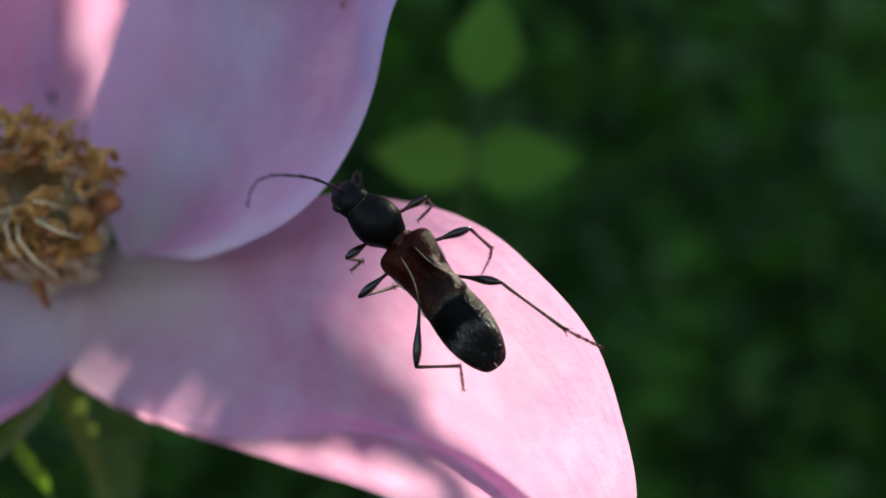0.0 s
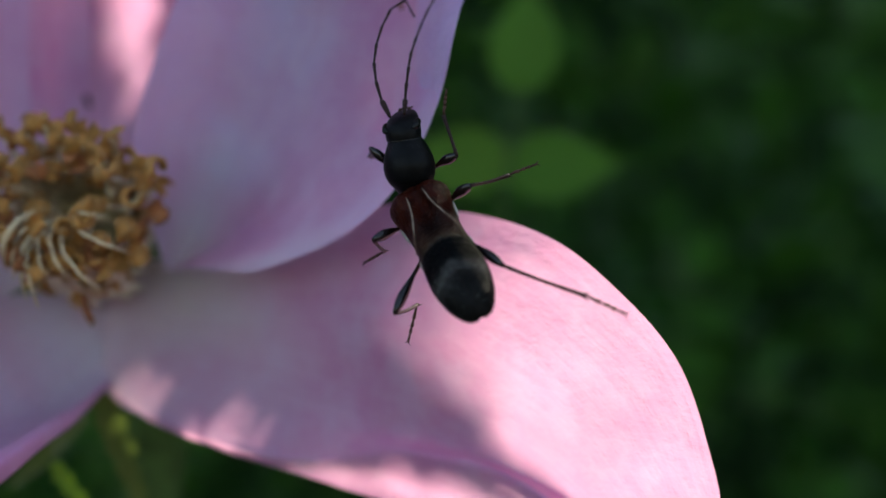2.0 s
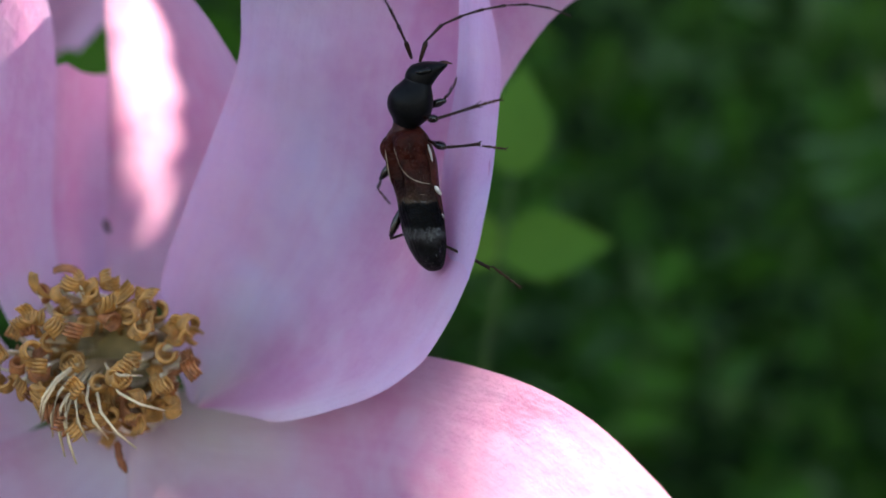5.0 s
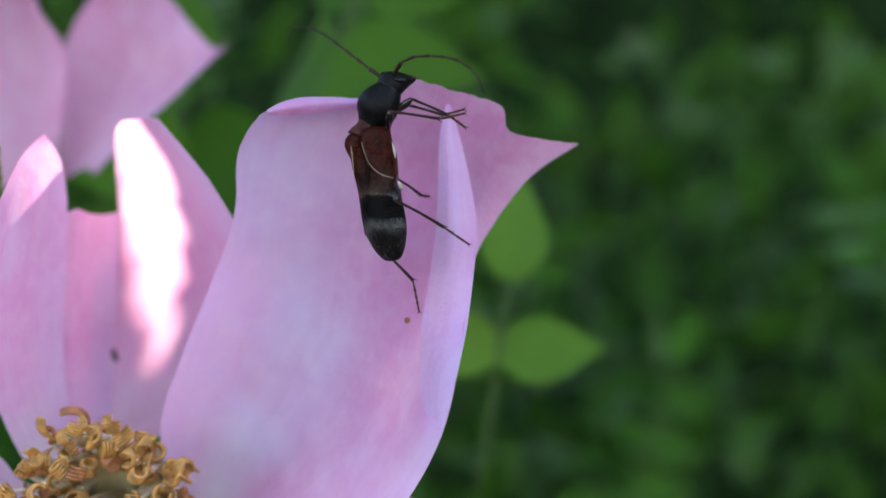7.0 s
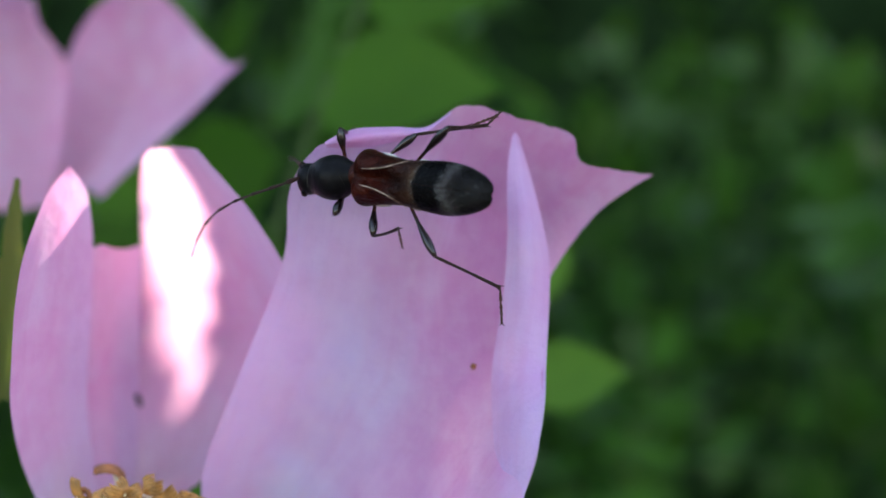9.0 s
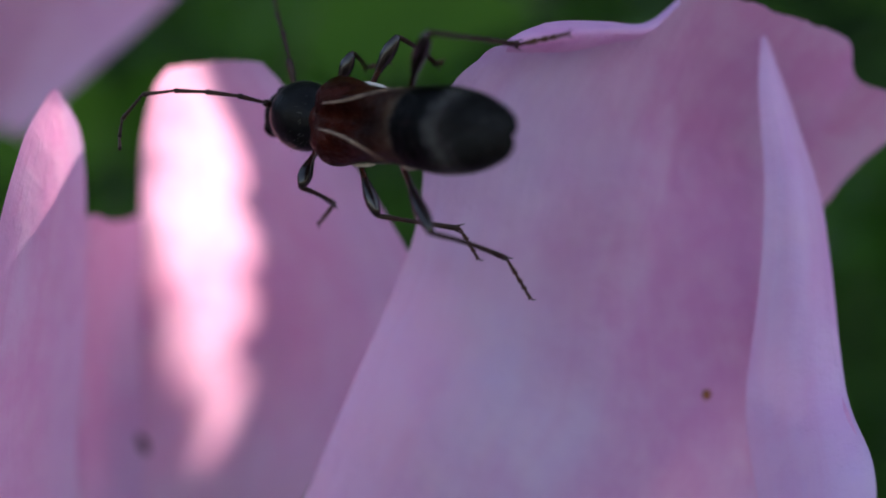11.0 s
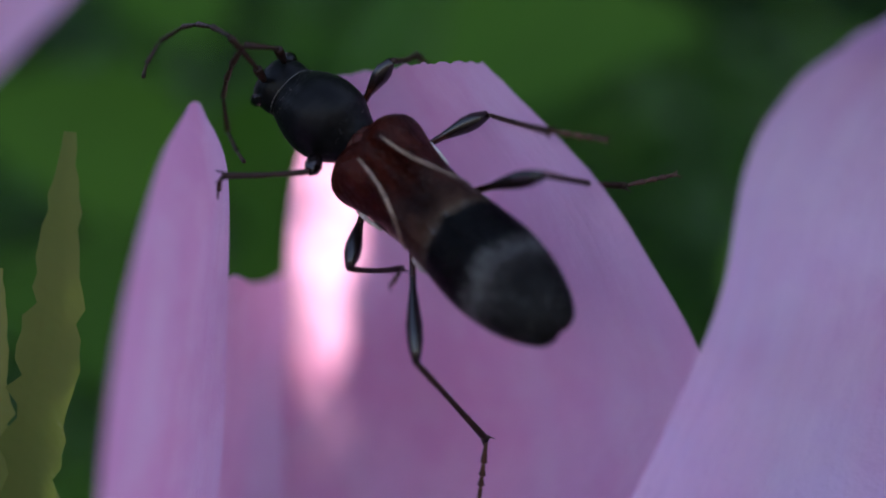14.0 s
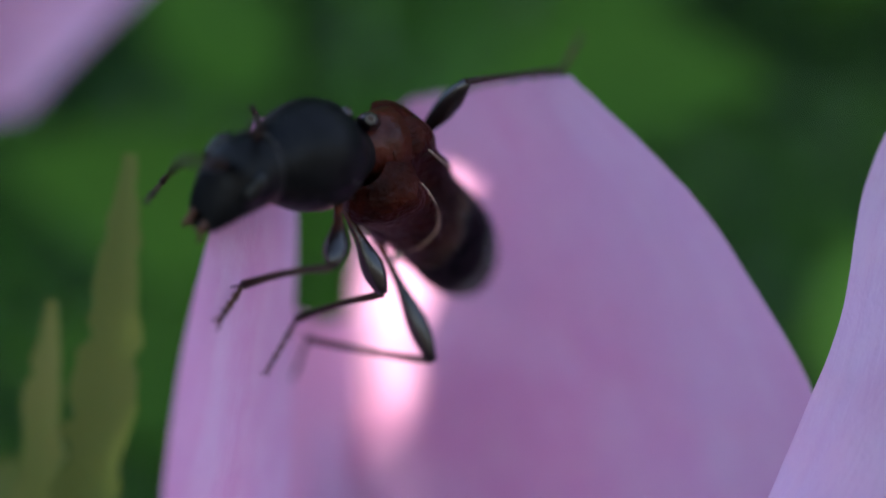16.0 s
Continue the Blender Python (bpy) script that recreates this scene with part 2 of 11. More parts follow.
def rose_leaf(name, material, label, size=1.0, pairs=2, blade_size=1.0):
    """A compound leaf: a stalk with paired leaflets and one at the end; its root at the origin, growing along y."""
    e = thing(name, Matrix.Identity(4), label, "leaf", "leaves of the rose bush")
    bm = bmesh.new()
    stem = [(0, -14 * size, -1), (0, 8 * size, 0), (0, (8 + 13 * pairs) * size, 0)]
    tube(bm, spline(stem, 8), [0.42 * size] * 4 + [0.32 * size] * 4, 6)
    part("stalk", bm, M_STEM, e)
    rnd = random.Random(len(name) + pairs)
    spots = [(0, (8 + 13 * pairs) * size, 0)]
    for k in range(pairs):
        spots += [(0, (9 + 13 * k) * size, 78), (0, (9 + 13 * k) * size, -78)]
    for x, y, a in spots:
        bm = bmesh.new()
        leaflet(bm, Matrix.Identity(4), 22 * size * blade_size, 15 * size * blade_size, n=22)
        ob = part("leaflet", bm, material, e)
        ob.matrix_basis = at(x, y, 0, rnd.uniform(-18, 10), rnd.uniform(-15, 15), a + rnd.uniform(-9, 9))
    return e


# gaps left in the added shading leaves: across and up from the sun's line, radius, softness
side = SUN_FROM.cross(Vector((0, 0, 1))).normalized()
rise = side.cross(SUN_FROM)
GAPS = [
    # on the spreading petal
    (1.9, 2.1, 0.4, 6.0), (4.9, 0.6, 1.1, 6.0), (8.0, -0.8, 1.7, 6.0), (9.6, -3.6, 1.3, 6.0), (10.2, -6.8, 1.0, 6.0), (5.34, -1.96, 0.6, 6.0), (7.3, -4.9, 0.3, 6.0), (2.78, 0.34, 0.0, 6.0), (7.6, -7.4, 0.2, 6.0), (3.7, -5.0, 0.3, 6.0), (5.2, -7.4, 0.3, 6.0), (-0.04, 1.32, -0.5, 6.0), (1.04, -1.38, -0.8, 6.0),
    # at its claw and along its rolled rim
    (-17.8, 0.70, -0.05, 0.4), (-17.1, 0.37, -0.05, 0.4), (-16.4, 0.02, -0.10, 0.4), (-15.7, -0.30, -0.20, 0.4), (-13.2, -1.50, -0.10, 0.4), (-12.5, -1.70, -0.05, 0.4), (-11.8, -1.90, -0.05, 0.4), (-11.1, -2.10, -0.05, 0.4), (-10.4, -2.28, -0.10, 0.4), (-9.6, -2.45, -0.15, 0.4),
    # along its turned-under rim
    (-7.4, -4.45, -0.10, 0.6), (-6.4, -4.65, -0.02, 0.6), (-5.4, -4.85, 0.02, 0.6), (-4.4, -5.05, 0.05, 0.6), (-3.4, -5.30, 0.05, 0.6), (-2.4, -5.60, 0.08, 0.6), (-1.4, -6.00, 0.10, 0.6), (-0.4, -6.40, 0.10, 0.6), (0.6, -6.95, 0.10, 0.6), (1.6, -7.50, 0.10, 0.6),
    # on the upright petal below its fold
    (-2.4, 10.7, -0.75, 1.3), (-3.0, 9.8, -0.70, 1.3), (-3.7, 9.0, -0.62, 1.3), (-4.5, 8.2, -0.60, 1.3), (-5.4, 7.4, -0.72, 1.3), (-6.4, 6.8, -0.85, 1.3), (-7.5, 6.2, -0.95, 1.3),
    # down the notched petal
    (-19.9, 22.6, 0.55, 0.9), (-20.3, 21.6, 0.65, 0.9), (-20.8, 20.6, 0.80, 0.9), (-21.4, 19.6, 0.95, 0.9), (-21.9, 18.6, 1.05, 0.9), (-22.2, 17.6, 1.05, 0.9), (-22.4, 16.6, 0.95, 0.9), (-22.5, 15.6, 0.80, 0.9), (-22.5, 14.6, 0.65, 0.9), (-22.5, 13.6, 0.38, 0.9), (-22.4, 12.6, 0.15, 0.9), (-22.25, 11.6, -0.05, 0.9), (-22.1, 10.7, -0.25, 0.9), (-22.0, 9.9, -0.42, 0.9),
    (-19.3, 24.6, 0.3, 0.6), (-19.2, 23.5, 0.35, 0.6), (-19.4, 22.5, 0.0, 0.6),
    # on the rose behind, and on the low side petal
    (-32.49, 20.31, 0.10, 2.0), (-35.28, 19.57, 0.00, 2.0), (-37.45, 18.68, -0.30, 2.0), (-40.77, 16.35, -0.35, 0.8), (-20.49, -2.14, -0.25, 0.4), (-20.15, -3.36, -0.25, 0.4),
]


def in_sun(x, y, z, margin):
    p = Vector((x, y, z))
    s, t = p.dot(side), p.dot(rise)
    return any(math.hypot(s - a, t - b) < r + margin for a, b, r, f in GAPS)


# one mass of leaves far behind, too many to count
rnd = random.Random(4)
lower_leaves, skylit_leaves = bmesh.new(), bmesh.new()
for k in range(7500):
    y = 170 + 330 * rnd.random() ** 1.3
    half = 0.62 * (y + 60)
    x, z = rnd.uniform(-half, half), rnd.uniform(-half * 0.8, half * 0.8)
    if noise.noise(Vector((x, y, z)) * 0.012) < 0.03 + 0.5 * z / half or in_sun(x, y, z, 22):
        continue
    m = at(x, y, z, rnd.gauss(55, 35), rnd.gauss(0, 30), rnd.uniform(0, 360))
    s = rnd.uniform(0.7, 1.25)
    # lighter green with height: stronger sky light up there, put into the colour
    skylit = z > 34 + 60 * noise.noise(Vector((x, y, z)) * 0.02)
    leaflet(skylit_leaves if skylit else lower_leaves, m, 15 * s, 10 * s, n=5)
tagged(part("hedge_leaves", lower_leaves, M_LEAF), "dense dark green rose foliage behind the flower", "foliage", kind="stuff")
tagged(part("hedge_leaves", skylit_leaves, M_LEAF_SKYLIT), "upper hedge foliage coloured lighter to stand for sky light", "foliage", kind="stuff")

# dark sheet: the shade between the leaves is put into its colour
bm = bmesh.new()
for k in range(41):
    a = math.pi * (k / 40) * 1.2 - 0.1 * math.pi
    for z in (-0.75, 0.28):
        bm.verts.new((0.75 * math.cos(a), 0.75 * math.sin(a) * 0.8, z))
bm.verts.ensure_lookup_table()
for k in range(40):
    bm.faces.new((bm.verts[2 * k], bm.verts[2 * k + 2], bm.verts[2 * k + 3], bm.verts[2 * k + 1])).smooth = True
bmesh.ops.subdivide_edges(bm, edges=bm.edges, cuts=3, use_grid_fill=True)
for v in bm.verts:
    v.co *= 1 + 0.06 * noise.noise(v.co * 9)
hedge = part("backdrop", bm, M_HEDGE_SHADE)
tagged(hedge, "dark curved sheet coloured as the hedge's deep shade", "hedge", kind="structure")

# nearer compound leaves
leaf_a = rose_leaf("rose_leaf", M_LEAF_MID, "green compound rose leaf with toothed oval leaflets", 0.8, 2)
leaf_a.matrix_basis = at(-16, 52, 24, 70, 10, -60)
leaf_b = rose_leaf("rose_leaf", M_LEAF_YOUNG, "yellow-green young compound rose leaf on a thin stalk", 0.5, 1, 0.82)
leaf_b.matrix_basis = at(1.6, 38, 2.1, 88, 8, -2)
leaf_c = rose_leaf("rose_leaf", M_LEAF, "small dark green compound rose leaf in the hedge", 0.6, 3, 0.7)
leaf_c.matrix_basis = at(30, 140, -30, 70, 10, -40)
for m in (at(-26, 58, 6, 75, 0, 30), at(-34, 66, -22, 60, 0, -20), at(-8, 76, -20, 66, 12, 60)):
    copy_thing(leaf_a, m)
rnd = random.Random(11)
for k in range(44):
    y = rnd.uniform(140, 220)
    half = 0.5 * (y + 55)
    x, z = rnd.uniform(-half, half * 1.2), rnd.uniform(-half * 0.75, half * 0.4)
    m = at(x, y, z, rnd.gauss(65, 22), rnd.gauss(0, 25), rnd.uniform(-180, 180))
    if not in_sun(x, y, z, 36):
        copy_thing(leaf_c, m)

# unseen leaves added towards the sun: they shade the flower but for some gaps
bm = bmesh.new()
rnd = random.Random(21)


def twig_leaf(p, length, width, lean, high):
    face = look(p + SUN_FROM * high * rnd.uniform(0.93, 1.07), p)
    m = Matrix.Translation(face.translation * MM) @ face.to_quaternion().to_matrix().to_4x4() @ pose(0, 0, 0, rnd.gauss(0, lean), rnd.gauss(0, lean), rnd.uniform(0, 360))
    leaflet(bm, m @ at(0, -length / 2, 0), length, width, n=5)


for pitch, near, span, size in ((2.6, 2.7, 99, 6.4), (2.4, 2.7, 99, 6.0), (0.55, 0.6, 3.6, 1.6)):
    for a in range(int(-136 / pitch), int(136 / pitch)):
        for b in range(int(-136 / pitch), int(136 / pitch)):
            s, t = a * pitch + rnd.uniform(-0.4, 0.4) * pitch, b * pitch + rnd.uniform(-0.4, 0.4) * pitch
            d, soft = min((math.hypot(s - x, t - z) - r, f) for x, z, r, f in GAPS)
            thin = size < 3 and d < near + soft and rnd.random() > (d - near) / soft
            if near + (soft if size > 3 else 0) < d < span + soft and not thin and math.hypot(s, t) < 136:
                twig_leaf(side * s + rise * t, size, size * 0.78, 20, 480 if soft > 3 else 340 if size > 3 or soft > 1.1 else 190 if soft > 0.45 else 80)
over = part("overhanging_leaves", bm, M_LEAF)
tagged(over, "unseen small green leaves added to shade the flower", "foliage", kind="stuff")

# larger unseen leaves, added to move across sun patches and shade them
bm = bmesh.new()
leaflet(bm, at(0, -4.5, 0), 9.0, 6.0, n=12)
moving_blocker = part("twig_leaf", bm, M_LEAF)
tagged(moving_blocker, "unseen small green leaflet added to shade the petal tips", "leaf")


bm = bmesh.new()
leaflet(bm, at(0, -5.0, 0), 10.0, 6.5, n=12)
moving_blocker_low = part("twig_leaf", bm, M_LEAF)
tagged(moving_blocker_low, "unseen green toothed leaflet added to shade the lower sun strip", "leaf")


bm = bmesh.new()
leaflet(bm, at(0, -6, 0), 12.0, 7.2, n=12)
moving_blocker_end = part("twig_leaf", bm, M_LEAF)
tagged(moving_blocker_end, "unseen broad green leaflet added to narrow the sun strip", "leaf")


def blocker_pose(s, t, high=130, turn=35):
    p = side * s + rise * t
    face = look(p + SUN_FROM * high, p)
    return Matrix.Translation(face.translation * MM) @ face.to_quaternion().to_matrix().to_4x4() @ pose(0, 0, 0, 8, -6, turn)


# unseen leaf cover added high up, which keeps the sun from the hedge
bm = bmesh.new()
rnd = random.Random(31)
for k in range(17000):
    p = Vector((rnd.uniform(-0.5, 2.2), rnd.uniform(0.1, 2.4), rnd.uniform(0.5, 0.95)))
    off = p - SUN_FROM * p.dot(SUN_FROM)
    if off.length < 0.09:
        continue
    m = Matrix.Translation(p) @ pose(0, 0, 0, rnd.gauss(0, 30), rnd.gauss(0, 30), rnd.uniform(0, 360))
    leaflet(bm, m, 75, 50, n=4)
sun_cover = part("tree_leaves", bm, M_LEAF)
tagged(sun_cover, "unseen dense leaf cover added to shade the hedge", "foliage", kind="stuff")

# ---- the rose ----
CX, CY, CZ = -20.2, 2.0, 1.7
RIB_A = [
    [(-17.39, 8.00, 0.03), (-11.94, 7.00, 1.21), (-6.53, 3.00, 2.60), (-1.65, -1.00, 2.14), (1.59, -4.50, 0.99), (4.09, -6.30, -1.14), (6.06, -7.20, -3.62), (7.16, -7.50, -6.77), (7.79, -7.50, -9.98), (7.43, -7.20, -12.97)],
    [(-17.85, 8.00, -1.17), (-10.90, 4.50, -1.67), (-4.18, -1.50, -2.27), (0.86, -4.80, -4.28), (3.89, -5.90, -7.46), (5.70, -6.40, -10.64), (7.01, -7.00, -13.25)],
    [(-18.60, 8.00, -2.97), (-12.99, 5.00, -4.55), (-7.05, 1.00, -6.28), (-1.63, -1.70, -7.75), (2.36, -3.70, -9.40), (5.13, -5.20, -11.75), (6.60, -6.60, -13.59)],
    [(-19.69, 7.20, -5.16), (-17.14, 5.30, -7.00), (-13.39, 3.30, -7.98), (-9.38, 1.20, -8.66), (-4.65, -1.00, -8.00), (-0.82, -2.60, -8.52), (2.30, -4.20, -9.98), (4.68, -5.50, -12.08), (6.41, -6.70, -13.61)],
    [(-19.78, 7.00, -5.59), (-17.14, 5.10, -7.41), (-13.39, 3.00, -8.44), (-9.30, 0.90, -8.98), (-4.45, -1.30, -8.42), (-0.78, -2.90, -8.92), (1.98, -4.40, -10.32), (4.49, -5.70, -12.22), (6.34, -6.80, -13.65)],
    [(-19.93, 7.20, -6.14), (-17.22, 5.40, -7.79), (-13.50, 3.60, -8.88), (-9.50, 1.80, -9.72), (-6.60, 0.80, -10.42), (-2.58, -0.70, -11.40), (0.40, -2.20, -12.72), (3.48, -4.60, -13.55), (6.14, -6.50, -13.82)],
]
RIB_B = [
    [(-16.69, 6.00, 0.02), (-17.60, 4.00, 5.26), (-16.11, 2.80, 9.85), (-13.60, 1.70, 16.04), (-13.20, 0.50, 19.28), (-12.65, -0.20, 20.59), (-11.85, -1.20, 21.41)],
    [(-16.63, 6.50, -0.37), (-16.36, 5.00, 4.57), (-14.43, 3.60, 9.83), (-11.99, 2.00, 15.90), (-11.43, 1.10, 19.30), (-9.87, -0.60, 22.32)],
    [(-16.48, 7.00, -0.57), (-14.17, 5.80, 3.60), (-11.39, 4.20, 9.82), (-9.08, 2.60, 15.62), (-8.30, 1.70, 19.34), (-6.93, 0.00, 22.45)],
    [(-16.28, 6.50, -0.57), (-12.02, 4.80, 2.56), (-9.04, 3.00, 8.18), (-6.97, 1.90, 15.37), (-6.17, 2.00, 19.35), (-5.70, 0.40, 23.30)],
    [(-16.14, 6.00, -0.52), (-11.26, 3.70, 2.16), (-8.08, 2.30, 7.97), (-5.66, 1.90, 15.11), (-4.78, 2.70, 19.38), (-4.71, 0.50, 23.50)],
    [(-16.00, 5.50, -0.50), (-10.35, 2.50, 1.90), (-6.75, 1.30, 7.60), (-4.40, 1.70, 14.84), (-3.50, 3.00, 19.13), (-2.94, 0.50, 23.04)],
    [(-15.74, 5.00, -0.45), (-12.00, 3.00, 0.70), (-8.60, 1.10, 3.00), (-6.20, 0.20, 5.80), (-4.80, -0.10, 8.80), (-3.75, 0.50, 12.00), (-2.90, 1.80, 15.20), (-1.60, 3.10, 18.80), (-0.18, 1.00, 22.28)],
    [(-15.43, 4.50, -0.35), (-12.50, 2.60, 0.10), (-9.00, 0.40, 1.20), (-6.60, -1.20, 3.00), (-5.00, -2.00, 5.00), (-3.90, -2.30, 7.20), (-3.20, -2.20, 9.40), (-2.50, -0.60, 12.20), (-1.70, 2.00, 15.00), (-0.90, 2.80, 17.60), (0.44, 1.20, 20.98)],
    [(-15.20, 4.00, -0.25), (-12.90, 2.20, -0.40), (-11.30, 1.00, -0.42), (-8.30, -0.60, 0.60), (-6.70, -2.00, 1.45), (-5.60, -2.80, 2.30), (-4.80, -3.40, 3.15), (-3.70, -3.80, 5.00), (-2.90, -4.40, 7.00), (-2.45, -4.70, 9.00), (-1.95, -2.20, 11.80), (-1.60, 1.40, 13.80), (-0.65, 3.00, 15.87), (1.43, 2.40, 18.72), (3.86, 1.50, 20.43)],
]
RIB_Bs = [
    [(-3.85, -2.40, 6.40), (-4.00, -1.55, 8.20), (-4.05, -0.75, 10.00), (-3.95, -0.25, 11.80), (-3.45, -0.10, 14.90), (-3.26, 0.00, 17.49), (-3.19, 0.50, 20.60), (-2.80, 1.20, 22.70)],
    [(-3.40, -3.30, 6.40), (-3.20, -3.60, 8.30), (-3.00, -3.00, 10.20), (-2.85, -1.80, 12.00), (-2.50, -0.90, 14.95), (-2.50, -0.60, 17.49), (-2.66, 0.20, 20.33), (-2.78, 1.15, 22.69)],
    [(-3.05, -4.30, 6.50), (-2.55, -4.80, 8.60), (-2.15, -4.20, 10.30), (-1.75, -2.00, 12.00), (-1.33, -0.30, 15.69), (-1.49, 0.00, 17.49), (-2.00, 0.60, 19.96), (-2.72, 1.20, 22.67)],
]
RIB_Br = [
    [(-11.47, -1.50, 21.63), (-10.85, -1.50, 21.98), (-9.86, -1.20, 22.29), (-8.35, -0.60, 22.41), (-6.94, -0.10, 22.47), (-5.76, 0.30, 23.26)],
    [(-11.41, -1.80, 21.51), (-10.71, -2.00, 21.69), (-9.74, -2.00, 21.80), (-8.37, -1.50, 22.00), (-7.06, -1.00, 22.15), (-5.86, -0.10, 23.04)],
    [(-11.37, -1.50, 21.39), (-10.60, -1.50, 21.39), (-9.49, -1.30, 21.46), (-8.24, -0.90, 21.75), (-7.03, -0.50, 22.05), (-5.90, 0.20, 22.94)],
]
RIB_C1 = [
    [(-24.11, 8.00, 1.79), (-25.60, 6.85, 3.27), (-25.90, 2.40, 8.01), (-25.36, -0.10, 11.95), (-24.88, -0.40, 15.97), (-24.43, 1.80, 19.16), (-23.96, 4.00, 20.80)],
    [(-23.80, 8.50, 1.87), (-24.76, 8.50, 3.49), (-24.98, 5.00, 8.69), (-24.58, 3.00, 12.70), (-24.18, 2.50, 16.16), (-23.79, 3.00, 18.81), (-23.85, 4.00, 20.83)],
    [(-23.48, 9.00, 1.94), (-23.81, 10.00, 4.04), (-24.02, 8.40, 8.76), (-23.54, 7.00, 12.94), (-23.35, 6.80, 16.92), (-23.26, 5.20, 19.56), (-23.72, 4.10, 20.81)],
]
RIB_C2 = [
    [(-23.54, 9.00, 1.88), (-24.06, 10.20, 4.00), (-24.42, 9.00, 8.68), (-24.06, 8.00, 12.87), (-23.73, 7.60, 16.78)],
    [(-23.48, 9.20, 1.91), (-23.73, 10.30, 3.98), (-23.92, 9.60, 8.59), (-23.70, 9.20, 12.78), (-23.32, 8.40, 17.12)],
    [(-23.16, 9.50, 2.02), (-23.13, 11.00, 4.13), (-23.23, 11.50, 8.32), (-23.14, 11.50, 12.61), (-22.81, 10.50, 16.84)],
    [(-22.69, 9.50, 2.18), (-22.08, 11.00, 4.42), (-22.12, 12.00, 8.24), (-22.18, 12.80, 12.51), (-22.11, 12.80, 17.08)],
]
RIB_C3 = [
    [(-22.69, 9.50, 2.18), (-22.08, 11.00, 4.42), (-22.12, 12.00, 8.24), (-22.18, 12.80, 12.51), (-22.11, 12.80, 17.08), (-21.86, 11.00, 19.63), (-21.29, 8.50, 21.30), (-20.73, 7.80, 21.95)],
    [(-21.95, 9.00, 2.50), (-20.58, 11.00, 4.71), (-20.14, 12.00, 8.84), (-19.55, 12.20, 13.17), (-19.44, 11.50, 17.20), (-19.48, 9.80, 19.90), (-19.71, 7.00, 22.01)],
    [(-21.22, 8.50, 2.78), (-19.00, 10.50, 5.09), (-17.56, 11.00, 9.26), (-16.29, 10.50, 13.26), (-16.74, 9.20, 16.91), (-17.54, 7.60, 19.53), (-18.71, 5.20, 21.91)],
    [(-20.50, 8.00, 3.16), (-17.31, 9.00, 5.66), (-14.87, 8.00, 9.62), (-12.55, 4.90, 13.29), (-13.10, 3.40, 15.29), (-14.92, 3.00, 18.39), (-16.28, 3.20, 20.08), (-17.77, 3.80, 21.68)],
]
RIB_D = [
    [(-19.05, 8.00, -4.48), (-19.53, 6.50, -5.98), (-20.02, 3.00, -7.25), (-20.19, -1.00, -7.83), (-21.98, -4.00, -9.46), (-25.33, -6.00, -10.73), (-28.13, -6.00, -10.73)],
    [(-19.50, 8.50, -3.60), (-21.53, 6.50, -5.54), (-23.07, 3.00, -6.89), (-24.31, -1.00, -7.96), (-26.36, -4.00, -8.97), (-28.37, -6.00, -9.79)],
    [(-21.30, 9.00, -1.50), (-24.20, 7.20, -1.70), (-26.30, 3.70, -2.40), (-27.50, -0.90, -3.70), (-28.50, -4.00, -5.60), (-28.90, -6.00, -8.20)],
]
RIB_Dr = [
    [(-19.39, 6.60, -5.85), (-20.09, 3.20, -6.80), (-20.34, -0.60, -7.08), (-21.91, -3.60, -8.19), (-24.59, -5.60, -9.64)],
    [(-19.26, 6.10, -5.97), (-19.89, 2.60, -7.11), (-20.08, -1.30, -7.45), (-21.61, -4.30, -8.68), (-24.34, -6.20, -9.98)],
    [(-19.41, 6.50, -6.19), (-20.02, 3.00, -7.52), (-20.23, -0.90, -8.02), (-21.83, -3.90, -9.60), (-24.56, -5.90, -10.51)],
]
RIB_E = [
    [(-25.30, 7.00, 1.95), (-26.04, 4.00, 4.12), (-27.14, 1.00, 5.84), (-29.01, -2.00, 6.91), (-30.79, -5.00, 6.21)],
    [(-25.31, 7.00, 0.15), (-27.74, 4.00, 0.71), (-29.83, 1.00, 1.53), (-31.56, -2.00, 2.32), (-33.00, -4.00, 3.17)],
    [(-25.03, 7.00, -1.95), (-27.49, 4.00, -2.72), (-29.60, 1.00, -2.53), (-31.35, -2.00, -1.26), (-32.79, -4.00, 1.20)],
]
RIB_F1 = [
    [(-37.80, 30.00, 19.31), (-36.66, 29.00, 27.94), (-35.14, 27.00, 32.49), (-32.85, 25.00, 33.68)],
    [(-34.47, 30.00, 19.34), (-33.36, 29.00, 26.73), (-32.66, 28.00, 31.91), (-31.61, 26.00, 33.13)],
    [(-31.25, 29.00, 19.73), (-30.16, 28.00, 24.59), (-29.69, 27.00, 28.93), (-31.27, 25.00, 31.73)],
]
RIB_F2 = [
    [(-31.46, 31.00, 19.42), (-30.86, 30.00, 24.81), (-30.12, 28.00, 29.08), (-28.60, 28.00, 32.37), (-26.72, 27.00, 33.81)],
    [(-29.49, 30.00, 20.64), (-27.45, 30.00, 25.68), (-25.98, 29.00, 29.30), (-23.73, 28.00, 34.06)],
    [(-28.10, 28.00, 20.53), (-25.42, 27.00, 23.32), (-22.01, 26.00, 26.25), (-20.04, 25.00, 27.72), (-18.99, 25.00, 29.11)],
    [(-27.33, 26.00, 20.01), (-24.01, 24.50, 22.89), (-20.70, 23.50, 25.74), (-18.78, 23.50, 27.70), (-17.49, 25.00, 29.45)],
]

